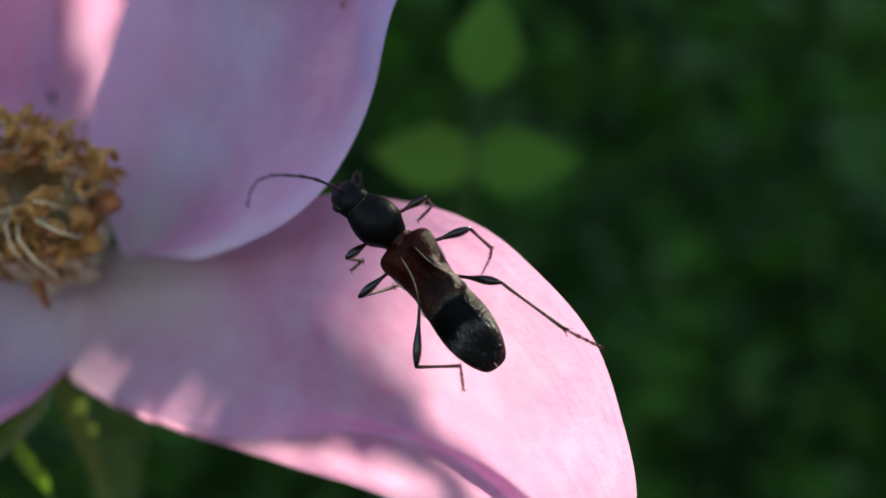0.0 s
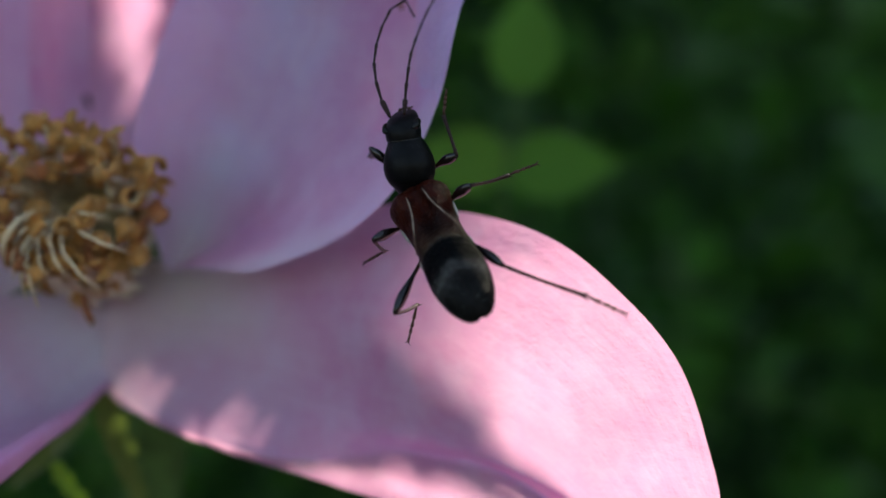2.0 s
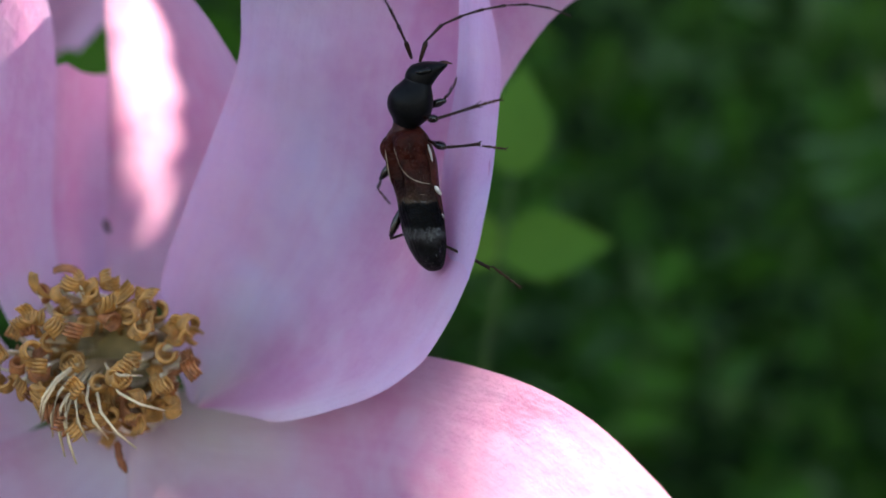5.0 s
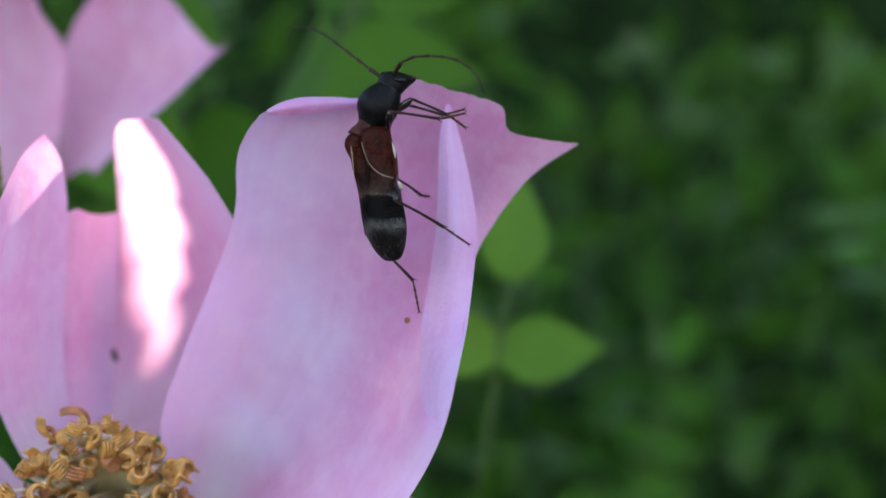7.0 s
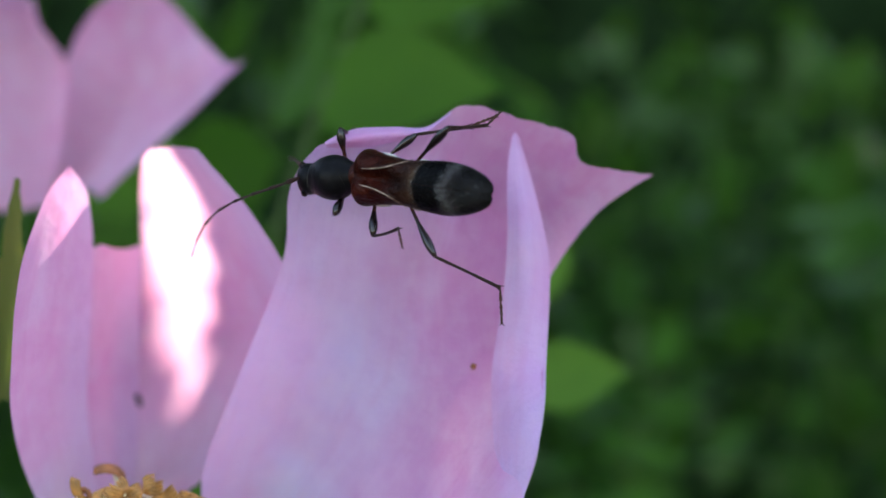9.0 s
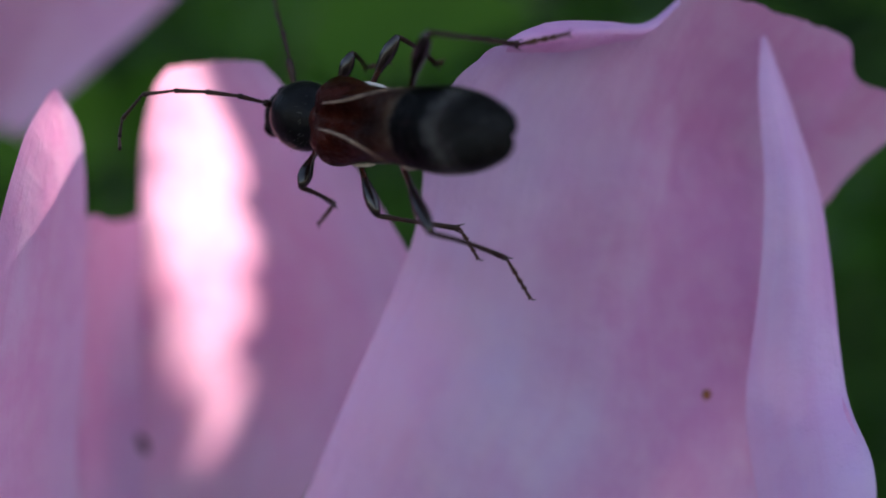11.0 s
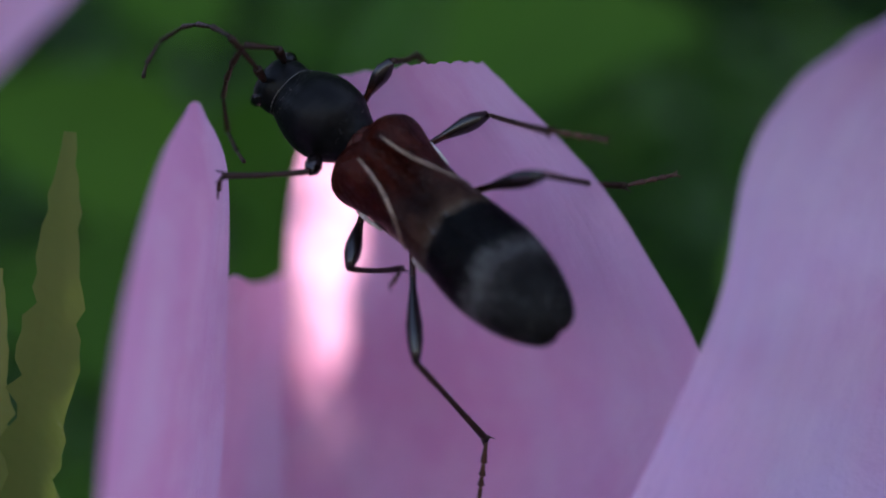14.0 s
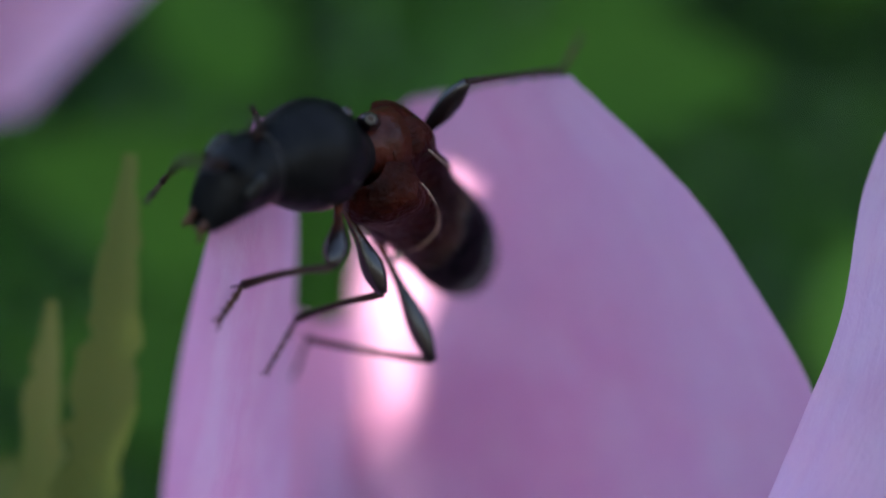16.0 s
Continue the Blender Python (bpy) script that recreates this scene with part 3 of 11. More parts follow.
SEPAL_1 = [(-20.72, 9.00, -6.07), (-20.27, 9.50, -7.97), (-19.65, 10.00, -10.20), (-19.02, 10.50, -12.46), (-18.63, 11.00, -15.08)]
SEPAL_2 = [(-21.51, 10.00, -6.79), (-22.79, 11.00, -8.78), (-24.41, 12.00, -10.51), (-26.72, 13.00, -12.61)]
SEPAL_3 = [(-28.30, 8.00, 9.20), (-27.95, 7.20, 12.20), (-27.50, 6.50, 14.40), (-27.05, 5.90, 16.60), (-26.80, 5.50, 18.60), (-26.62, 5.20, 20.35)]
SEPAL_4 = [(-28.90, 8.50, 9.00), (-28.85, 7.60, 12.20), (-28.75, 7.00, 14.20), (-28.60, 6.60, 15.80), (-28.40, 6.30, 17.40)]
SEPAL_5 = [(-30.60, 10.00, 13.60), (-29.70, 10.00, 12.50), (-28.90, 10.00, 11.30), (-28.10, 10.00, 9.80), (-27.40, 10.00, 7.80)]
BRACT = [(-22.35, 7.00, -10.17), (-21.77, 7.20, -11.09), (-21.10, 7.40, -12.17), (-20.79, 8.00, -13.34)]

rose = thing("wild_rose", Matrix.Identity(4), "pale pink wild rose in full bloom with faded golden stamens", "flower")


def clawed(ribs):
    """Ribs that reach in to the flower's centre by a narrow claw."""
    return [[(CX + 0.4 * (r[0][0] - CX), 9.2, CZ + 0.4 * (r[0][2] - CZ)), *r] for r in ribs]


def petal(label, *sheets, material=M_PETAL):
    bm = bmesh.new()
    for s, (ribs, nu, nv, ruff, *low) in enumerate(sheets):
        loft(bm, ribs, nu, nv, ruff, seed=7.3 * s + len(label), band=(0, 0.27) if s and material == M_PETAL_COOL else (0, 1), rise_from=low[0] if low else 0.0)
    return part("petal", bm, material, rose, label)


petal("broad spreading pink petal with a turned-under rim", (clawed(RIB_A), 84, 90, 0.25), material=M_PETAL_ROSY)
petal("upright pink petal with a pointed corner and a folded edge", (RIB_B, 80, 110, 0.22), (RIB_Bs, 44, 10, 0.05, 0.36), (RIB_Br, 40, 8, 0.05, 0.93), material=M_PETAL_COOL)
petal("upright pink petal notched into two lobes", (RIB_C1, 60, 40, 0.16), (RIB_C2, 40, 12, 0.1), (RIB_C3, 80, 80, 0.2), material=M_PETAL_WARM)
petal("pale violet petal with a rolled pink rim", (clawed(RIB_D), 44, 24, 0.2), (RIB_Dr, 40, 8, 0.05, 0.75))
petal("pale side petal in the shade", (clawed(RIB_E), 44, 24, 0.2))

# sepals: long, narrow, tapering and hairy at the rim
def blade(bm, line, width, n=26, teeth=0.0, seed=0, cup=0.3):
    pts = spline(line, n)
    r = random.Random(seed)
    rows = []
    for i, p in enumerate(pts):
        u = i / (n - 1)
        d = (pts[min(i + 1, n - 1)] - pts[max(i - 1, 0)]).normalized()
        s = d.cross(Vector((0, 1, 0))).normalized()
        w = width * (0.25 + 0.75 * math.sin(math.pi * min(1, 0.18 + u * 0.82)) ** 0.8) * (1 - 0.35 * u)
        row = []
        for k in (-1, -0.5, 0, 0.5, 1):
            j = 1 + (teeth * r.uniform(-1, 1) if abs(k) == 1 else 0)
            row.append(bm.verts.new((p + s * (k * w * j) + Vector((0, -abs(k) * w * cup, 0))) * MM))
        rows.append(row)
    for a, b in zip(rows, rows[1:]):
        for k in range(4):
            bm.faces.new((a[k], a[k + 1], b[k + 1], b[k])).smooth = True


for k, (line, w, lab) in enumerate(((SEPAL_1, 0.75, ""), (SEPAL_2, 0.8, ""), (SEPAL_3, 0.78, "long feathery green sepal"), (SEPAL_4, 0.62, "long feathery green sepal"), (SEPAL_5, 0.7, ""))):
    bm = bmesh.new()
    blade(bm, line, w, 34, 0.3, k)
    part("sepal", bm, M_SEPAL, rose, lab)
bract = thing("bract", Matrix.Identity(4), "small toothed yellow-green bract on the stalk", "bract")
bm = bmesh.new()
blade(bm, BRACT, 0.5, 18, 0.35, 9)
part("blade", bm, M_BRACT, bract)
bm = bmesh.new()
stalk = spline([(CX + 0.5, 9.5, CZ - 0.5), (CX + 1.2, 13, CZ - 5), (CX + 0.5, 17, CZ - 16), (CX - 4, 22, CZ - 60), (CX - 8, 30, CZ - 140)], 24)
tube(bm, stalk, [1.9, 2.2, 2.0, 1.4] + [0.9] * 20, 12)
part("stalk", bm, M_STEM, rose, "green stalk with a swollen hip")

# small marks that lie on the petals
def speck(name, label, centre, r, stretch=1.0, turn=0.0, material=None):
    bm = bmesh.new()
    bmesh.ops.create_icosphere(bm, subdivisions=2, radius=r * MM)
    for v in bm.verts:
        v.co *= 1 + 0.25 * noise.noise(v.co * 4000)
        v.co.x *= stretch
        v.co.y *= 0.45
    for f in bm.faces:
        f.smooth = True
    e = part(name, bm, material)
    e.matrix_basis = at(*centre, 0, turn, 0)
    return tagged(e, label, name)


speck("petal_speck", "small round rusty speck on a petal", (-4.70, 0.90, 11.50), 0.17, 1.0, 0, M_SPOT)
speck("petal_speck", "dark elongated withered anther stuck on a petal", (-22.11, 12.05, 8.60), 0.18, 2.6, 68, M_DARK)


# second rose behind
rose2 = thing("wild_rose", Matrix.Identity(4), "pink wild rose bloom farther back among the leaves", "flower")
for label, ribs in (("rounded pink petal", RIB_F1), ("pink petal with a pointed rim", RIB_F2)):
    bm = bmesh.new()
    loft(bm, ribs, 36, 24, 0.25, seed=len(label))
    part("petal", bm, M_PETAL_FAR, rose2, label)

# ---- stamens ----
bm = bmesh.new()
tube(bm, [(CX, 10, CZ), (CX, 8.4, CZ), (CX, 7.2, CZ), (CX, 6.8, CZ)], [2.0, 2.6, 1.9, 0.3], 20)
part("disc", bm, M_DISC, rose, "yellowish flower centre")
rnd = random.Random(5)


def anther(bend, arc):
    """A withered anther: a curled ribbon of four lobes with grooves between them."""
    bm = bmesh.new()
    for s in (-0.27, -0.09, 0.09, 0.27):
        c = [(bend * (math.cos(b) - 1), bend * math.sin(b), s + 0.04 * b) for b in (arc * (j / 9 - 0.5) for j in range(10))]
        tube(bm, c, [0.05, 0.09, 0.105, 0.11, 0.11, 0.11, 0.105, 0.10, 0.09, 0.04], 6, flat=1.0 if abs(s) < 0.2 else 0.8)
    return bm


def stamen(base, mid, tip, width, curl, old):
    """A cream filament with a golden anther at its end."""
    bm = bmesh.new()
    tube(bm, spline([base, mid, tip], 8), [width] * 6 + [width * 0.75, width * 0.55], 6, flat=0.6)
    st = part("stamen", bm, M_FILAMENT, rose)
    an = part("anther", anther(rnd.uniform(0.32, 0.46), rnd.uniform(3.6, 5.2)) if curl else anther(rnd.uniform(0.65, 1.05), rnd.uniform(1.3, 2.2)), M_ANTHER_OLD if old else M_ANTHER, st)
    an.matrix_basis = at(*tip, rnd.uniform(0, 360), rnd.uniform(-60, 60), rnd.uniform(0, 360))


for k in range(108):
    a = 2.399963 * k
    low = max(0.0, -math.sin(a + 0.15))            # those of the lower side lean in and show their filaments
    r = 0.5 + (4.5 - 2.3 * low) * (rnd.random() ** 0.55)
    ex, ez = CX + 0.1 + r * math.cos(a) * 1.04, CZ + 0.45 + r * math.sin(a) * 0.96
    top = rnd.uniform(-1.6, 1.4) + 0.25 * r
    out = 1.6 + 2.1 * low + rnd.uniform(0, 0.7)
    bx, bz = CX + out * math.cos(a), CZ + out * math.sin(a) * 0.95
    wave = rnd.uniform(-.4, .4)
    stamen((bx, 7.6, bz), (bx * 0.5 + ex * 0.5 + wave, 3.8, bz * 0.5 + ez * 0.5 + wave), (ex, top, ez), rnd.uniform(0.16, 0.26), rnd.random() < 0.62, rnd.random() < 0.22)
for k in range(46):                                # short ones round the foot, half hidden
    a = 2.399963 * k + 0.7
    bx, bz = CX + 2.6 * math.cos(a), CZ + 2.5 * math.sin(a)
    ex, ez = CX + rnd.uniform(2.2, 3.4) * math.cos(a), CZ + rnd.uniform(2.2, 3.4) * math.sin(a)
    stamen((bx, 8, bz), ((bx + ex) / 2, 6, (bz + ez) / 2), (ex, rnd.uniform(3.0, 4.6), ez), 0.15, True, False)
for k in range(11):
    a = rnd.uniform(3.4, 6.2)
    r = rnd.uniform(2.2, 4.0)
    bm = bmesh.new()
    tube(bm, spline([(CX, 7, CZ), (CX + r * .2 * math.cos(a), 1.5, CZ + 0.8 + r * .2 * math.sin(a)), (CX + r * .6 * math.cos(a + 0.2), -1.4, CZ + 0.6 + r * .6 * math.sin(a + 0.2)), (CX + r * math.cos(a + 0.4), -0.8, CZ + r * math.sin(a + 0.4))], 10), [0.075] * 9 + [0.04], 5)
    part("style", bm, M_STYLE, rose)
bm = bmesh.new()
tube(bm, spline([(CX + 0.9, 2.0, CZ - 3.2), (CX + 1.1, 1.6, CZ - 3.9), (CX + 1.45, 1.5, CZ - 4.6)], 8), [0.1, 0.2, 0.16, 0.2, 0.17, 0.2, 0.14, 0.06], 7)
part("withered_anther", bm, M_SPOT, rose, "rusty red withered anther")

# ---- the beetle ----
M_BLACK = plain("black_cuticle", (0.0045, 0.0045, 0.005), 0.42, 0.4, 2500, 0.2, 0, 0.09)
M_RED = plain("red_cuticle", (0.045, 0.009, 0.005), 0.35, 0.4, 2000, 0.4, 0, 0.14)
M_EYE = plain("eye", (0.004, 0.004, 0.004), 0.25, 0.2, 3000, 0.3, 0, 0.2)
M_FOOT = plain("foot_cuticle", (0.06, 0.025, 0.015), 0.6, 0.4, 2500, 0.3, 0, 0.25)
M_LEG = plain("leg_cuticle", (0.024, 0.010, 0.007), 0.42, 0.4, 2500, 0.3, 0, 0.2)


def thigh_material():
    """Blackish brown with a rusty red hip end."""
    k = Mat("thigh_cuticle")
    co = k.n("TexCoord").outputs["Object"]
    sep = k.n("SeparateXYZ")
    k.set(sep.inputs[0], co)
    c = k.ramp(k.math("MULTIPLY", sep.outputs[0], 1000.0), [(0.1, (0.10, 0.020, 0.010)), (0.75, (0.05, 0.014, 0.009)), (1.0, (0.009, 0.005, 0.005))])
    k.set(k.b.inputs["Base Color"], k.mix(k.ramp(k.noise(co, 2500, 3), [(0.4, (0,)), (0.7, (0.5,))]), c, (0.006, 0.004, 0.004)))
    k.b.inputs["Roughness"].default_value = 0.27
    k.b.inputs["Specular IOR Level"].default_value = 0.5
    return k.m


M_THIGH = thigh_material()


def elytra_material():
    k = Mat("elytra")
    co = k.n("TexCoord").outputs["Object"]
    sep = k.n("SeparateXYZ")
    k.set(sep.inputs[0], co)
    x = k.math("MULTIPLY", sep.outputs[0], 1000.0)
    side = k.math("ABSOLUTE", k.math("MULTIPLY", sep.outputs[1], 1000.0))
    g = k.math("DIVIDE", k.math("ADD", k.math("ADD", x, k.math("MULTIPLY", side, 0.25)), 7.0), 7.0)
    wob = k.math("MULTIPLY", k.math("SUBTRACT", k.noise(co, 1500, 3), 0.5), 0.06)
    g = k.math("ADD", g, wob)
    col = k.ramp(g, [(0.10, (0.009, 0.009, 0.009)), (0.26, (0.015, 0.015, 0.015)), (0.32, (0.045, 0.045, 0.045)), (0.345, (0.085, 0.085, 0.085)), (0.375, (0.03, 0.03, 0.03)), (0.41, (0.005, 0.005, 0.0055)), (0.545, (0.005, 0.005, 0.0055)), (0.56, (0.10, 0.065, 0.042)), (0.585, (0.060, 0.028, 0.017)), (0.68, (0.040, 0.010, 0.006)), (0.8, (0.058, 0.0085, 0.004))])
    col = k.mix(k.ramp(k.noise(co, 1100, 4, 0.6), [(0.40, (0,)), (0.60, (0.85,))]), col, k.mix(1.0, col, (0.28, 0.22, 0.22), "MULTIPLY"))
    k.set(k.b.inputs["Base Color"], col)
    k.b.inputs["Roughness"].default_value = 0.36
    k.set(k.b.inputs["Specular IOR Level"], k.ramp(g, [(0.5, (0.07,)), (0.62, (0.13,))]))
    k.set(k.b.inputs["Normal"], k.bump(k.math("ADD", k.noise(co, 7000, 4), k.math("MULTIPLY", k.noise(co, 1300, 3), 2.0)), 0.7, 0.00014))
    return k.m


M_ELYTRA = elytra_material()
M_PALE = plain("pale_hair", (0.33, 0.235, 0.175), 0.6, 0.5, 5000)
beetle = thing("beetle", Matrix.Identity(4), "black and rusty red longhorn beetle walking on the petals", "beetle")


def shell(bm, stations, a0, a1, n=14):
    """A body of cross sections (x, half width, top, bottom, z) between two angles round the x axis."""
    rows = []
    for x, w, h, z in stations:
        row = []
        for k in range(n + 1):
            a = a0 + (a1 - a0) * k / n
            row.append(bm.verts.new(Vector((x, w * math.cos(a), z + h * math.sin(a))) * MM))
        rows.append(row)
    for a, b in zip(rows, rows[1:]):
        for k in range(n):
            bm.faces.new((a[k], a[k + 1], b[k + 1], b[k])).smooth = True
    return rows


def smooth_stations(st, n=26):
    pts = spline([(s[0], s[1], s[2]) for s in st], n)
    zs = [np.interp(-p.x, [-s[0] for s in st], [s[3] for s in st]) for p in pts]
    return [(p.x, max(p.y, 0.02), max(p.z, 0.02), z) for p, z in zip(pts, zs)]


def bell(x):
    return math.exp(-x * x)


def relief(x, y):
    """Shoulder bumps, a hollow behind the shield and two slanting ridges."""
    y = abs(y)
    hollow = -0.40 * bell(y / 0.30) * bell((x + 1.5) / 1.1)
    bump = 0.17 * bell((y - 0.70) / 0.24) * bell((x + 0.75) / 0.5)
    ridge = 0.18 * bell((y - 0.34 - 0.25 * max(0, -x - 0.9)) / 0.10) * bell((x + 1.7) / 0.9)
    rough = 0.02 * noise.noise(Vector((x * 2.5, y * 3.5, 3.0))) * min(1, max(0, x + 3.4))
    return hollow + bump + ridge + rough


ELY = smooth_stations([(-0.10, 0.71, 0.50, 0.10), (-0.24, 1.08, 0.73, 0.08), (-0.62, 1.22, 0.97, 0.05), (-1.4, 1.04, 0.94, 0.05), (-2.3, 0.95, 0.87, 0.05), (-3.3, 1.03, 0.91, 0.05), (-4.3, 1.11, 0.97, 0.02), (-5.1, 1.02, 0.87, 0.0), (-5.75, 0.81, 0.65, 0.0), (-6.15, 0.58, 0.42, -0.02), (-6.33, 0.38, 0.24, -0.05), (-6.38, 0.12, 0.09, -0.08)], 44)
for name, a0, a1 in (("left_wing_case", -0.25, math.pi / 2 - 0.008), ("right_wing_case", math.pi / 2 + 0.008, math.pi + 0.25)):
    bm = bmesh.new()
    shell(bm, ELY, a0, a1, 28)
    for v in bm.verts:
        v.co.z += relief(v.co.x / MM, v.co.y / MM) * MM
    bmesh.ops.solidify(bm, geom=bm.faces, thickness=0.00004)
    part("wing_case", bm, M_ELYTRA, beetle, "rusty red wing case with a black and silvery rear")
bm = bmesh.new()
st = smooth_stations([(0.1, 0.55, 0.45, -0.15), (-0.6, 0.95, 0.75, -0.2), (-1.6, 1.02, 0.85, -0.25), (-2.8, 0.92, 0.75, -0.22), (-4.2, 0.98, 0.62, -0.15), (-5.6, 0.75, 0.42, -0.1), (-6.15, 0.3, 0.2, -0.08)])
shell(bm, st, math.pi - 0.1, 2 * math.pi + 0.1)
part("abdomen", bm, M_RED, beetle, "dark red underside")


def on_back(x, y, lift=0.0):
    """A point on the wing cases, y to the side."""
    xs = [-q[0] for q in ELY]
    w, h, z = (float(np.interp(-x, xs, [q[k] for q in ELY])) for k in (1, 2, 3))
    return Vector((x, y, z + h * math.sqrt(max(0, 1 - (y / w) ** 2)) + relief(x, y) + lift))


for s, path in itertools.product((1, -1), ([(-0.75, 0.34), (-1.3, 0.40), (-1.8, 0.52), (-2.3, 0.74), (-2.62, 1.0)], [(-2.66, 0.06), (-2.72, 0.28), (-2.85, 0.60), (-3.05, 0.98)])):
    line = [on_back(p.x, s * p.y, -0.012) for p in spline([(x, y, 0) for x, y in path], 14)]
    fine = 0.42 if path[0][0] < -2 else 1.0
    bm = bmesh.new()
    tube(bm, line, [0.012 * fine] + [0.025 * fine] * 12 + [0.012 * fine], 6)
    part("pale_stripe", bm, M_PALE, beetle, "slanting pale hair stripe")


def hairs(spots, seed, name, material, label):
    """Fine hairs that lie back along the wing cases: (count, from x, to x, length)."""
    r = random.Random(seed)
    xs = [-st[0] for st in ELY]
    bm = bmesh.new()
    for count, x0, x1, n in spots:
        for k in range(count):
            x, a = r.uniform(x0, x1), r.uniform(0.1, math.pi - 0.1)
            x -= 0.25 * abs(math.cos(a))
            w, h, z = (float(np.interp(-x, xs, [st[j] for st in ELY])) for j in (1, 2, 3))
            p = Vector((x, w * math.cos(a), z + h * math.sin(a) + relief(x, w * math.cos(a))))
            out = Vector((0, math.cos(a) / w, math.sin(a) / h)).normalized()
            d = Vector((-1, r.gauss(0, 0.3), 0)) + out * r.uniform(0.15, 0.5)
            s = d.cross(out).normalized() * 0.005
            d = d.normalized() * n * r.uniform(0.6, 1.3)
            bm.faces.new([bm.verts.new(q * MM) for q in (p - s, p + s, p + d)])
    return part(name, bm, material, beetle, label)


M_WHITE_HAIR = plain("white_hair", (0.50, 0.46, 0.42), 0.7, 0.3, 6000, 0.5)
M_SILVER = plain("silver_hair", (0.16, 0.16, 0.155), 0.6)
M_GOLD = plain("golden_hair", (0.10, 0.05, 0.03), 0.6)
hairs(((200, -4.7, -4.2, 0.28), (60, -3.1, -3.02, 0.13), (45, -5.9, -4.7, 0.2)), 3, "hair_band", M_SILVER, "silvery lying hairs")
hairs(((110, -2.9, -0.5, 0.14),), 4, "hair_coat", M_GOLD, "fine golden hairs")
bm = bmesh.new()
bmesh.ops.create_icosphere(bm, subdivisions=2, radius=0.2 * MM)
for v in bm.verts:
    v.co = Vector((v.co.x * 1.3 - 0.3 * MM, v.co.y, v.co.z * 0.4 + 0.66 * MM))
for f in bm.faces:
    f.smooth = True
part("scutellum", bm, M_RED, beetle, "small red shield between the wing cases")
bm = bmesh.new()
st = smooth_stations([(2.12, 0.65, 0.59, -0.03), (1.88, 0.77, 0.72, -0.01), (1.55, 0.90, 0.91, 0.03), (1.12, 0.98, 1.01, 0.05), (0.68, 0.91, 0.92, 0.03), (0.30, 0.68, 0.62, 0.0), (0.08, 0.56, 0.48, 0.0)], 24)
shell(bm, st, 0, 2 * math.pi, 24)
fore = part("prothorax", bm, M_BLACK, beetle, "round finely punctured black forebody")
bm = bmesh.new()
tube(bm, [(-0.6, 0, -0.05), (-0.3, 0, -0.02), (-0.08, 0, 0.0), (0.08, 0, 0.01), (0.2, 0, 0)], [0.74, 0.64, 0.52, 0.52, 0.46], 20)
part("collar", bm, M_RED, fore, "rusty red collar")
bm = bmesh.new()
st = smooth_stations([(3.20, 0.26, 0.16, -0.92), (3.14, 0.41, 0.31, -0.76), (3.00, 0.55, 0.50, -0.50), (2.74, 0.66, 0.64, -0.20), (2.42, 0.69, 0.66, -0.06), (2.14, 0.66, 0.61, -0.02), (1.95, 0.60, 0.54, -0.02)], 22)
shell(bm, st, 0, 2 * math.pi, 22)
head = part("head", bm, M_BLACK, fore)
for s in (1, -1):
    bm = bmesh.new()
    tube(bm, spline([(2.50, s * 0.50, 0.38), (2.60, s * 0.60, 0.14), (2.72, s * 0.60, -0.10), (2.80, s * 0.53, -0.30)], 9), [0.04, 0.10, 0.14, 0.15, 0.15, 0.16, 0.15, 0.10, 0.04], 10)
    part("eye", bm, M_EYE, fore, "glossy black kidney-shaped eye")
    bm = bmesh.new()
    tube(bm, spline([(3.16, s * 0.16, -0.90), (3.26, s * 0.24, -1.03), (3.28, s * 0.24, -1.20)], 6), [0.035, 0.035, 0.03, 0.035, 0.045, 0.025], 6)
    part("palp", bm, M_FOOT, fore, "short reddish mouth feeler")
    bm = bmesh.new()
    tube(bm, spline([(3.12, s * 0.20, -0.82), (3.25, s * 0.17, -0.98), (3.26, s * 0.05, -1.06)], 6), [0.09, 0.09, 0.08, 0.06, 0.05, 0.02], 6)
    part("mandible", bm, M_FOOT, fore, "short dark reddish jaw")

bm = bmesh.new()
tube(bm, [(2.12 + 0.05 * math.cos(a), 0.665 * math.cos(a), -0.02 + 0.612 * math.sin(a)) for a in (math.pi * k / 24 for k in range(-2, 27))], 0.004, 6)
part("neck_fringe", bm, M_SILVER, fore, "thin pale fringe between head and forebody")
r = random.Random(17)
bm = bmesh.new()
for k in range(420):
    x, a = r.uniform(0.3, 2.0), r.uniform(-0.6, math.pi + 0.6)
    w, h = (float(np.interp(x, (0.08, 0.30, 0.68, 1.12, 1.55, 1.88, 2.12), v)) for v in ((0.56, 0.68, 0.91, 0.98, 0.90, 0.74, 0.60), (0.48, 0.62, 0.86, 0.94, 0.86, 0.69, 0.54)))
    q = Vector((x, w * math.cos(a), h * math.sin(a)))
    out = Vector((r.gauss(0.3, 0.3), math.cos(a) + r.gauss(0, 0.3), math.sin(a))).normalized()
    side_way = out.cross(Vector((1, 0, 0))).normalized() * 0.004
    bm.faces.new([bm.verts.new(v * MM) for v in (q - side_way, q + side_way, q + out * r.uniform(0.05, 0.13))])
part("bristles", bm, M_SILVER, fore, "sparse short grey bristles")
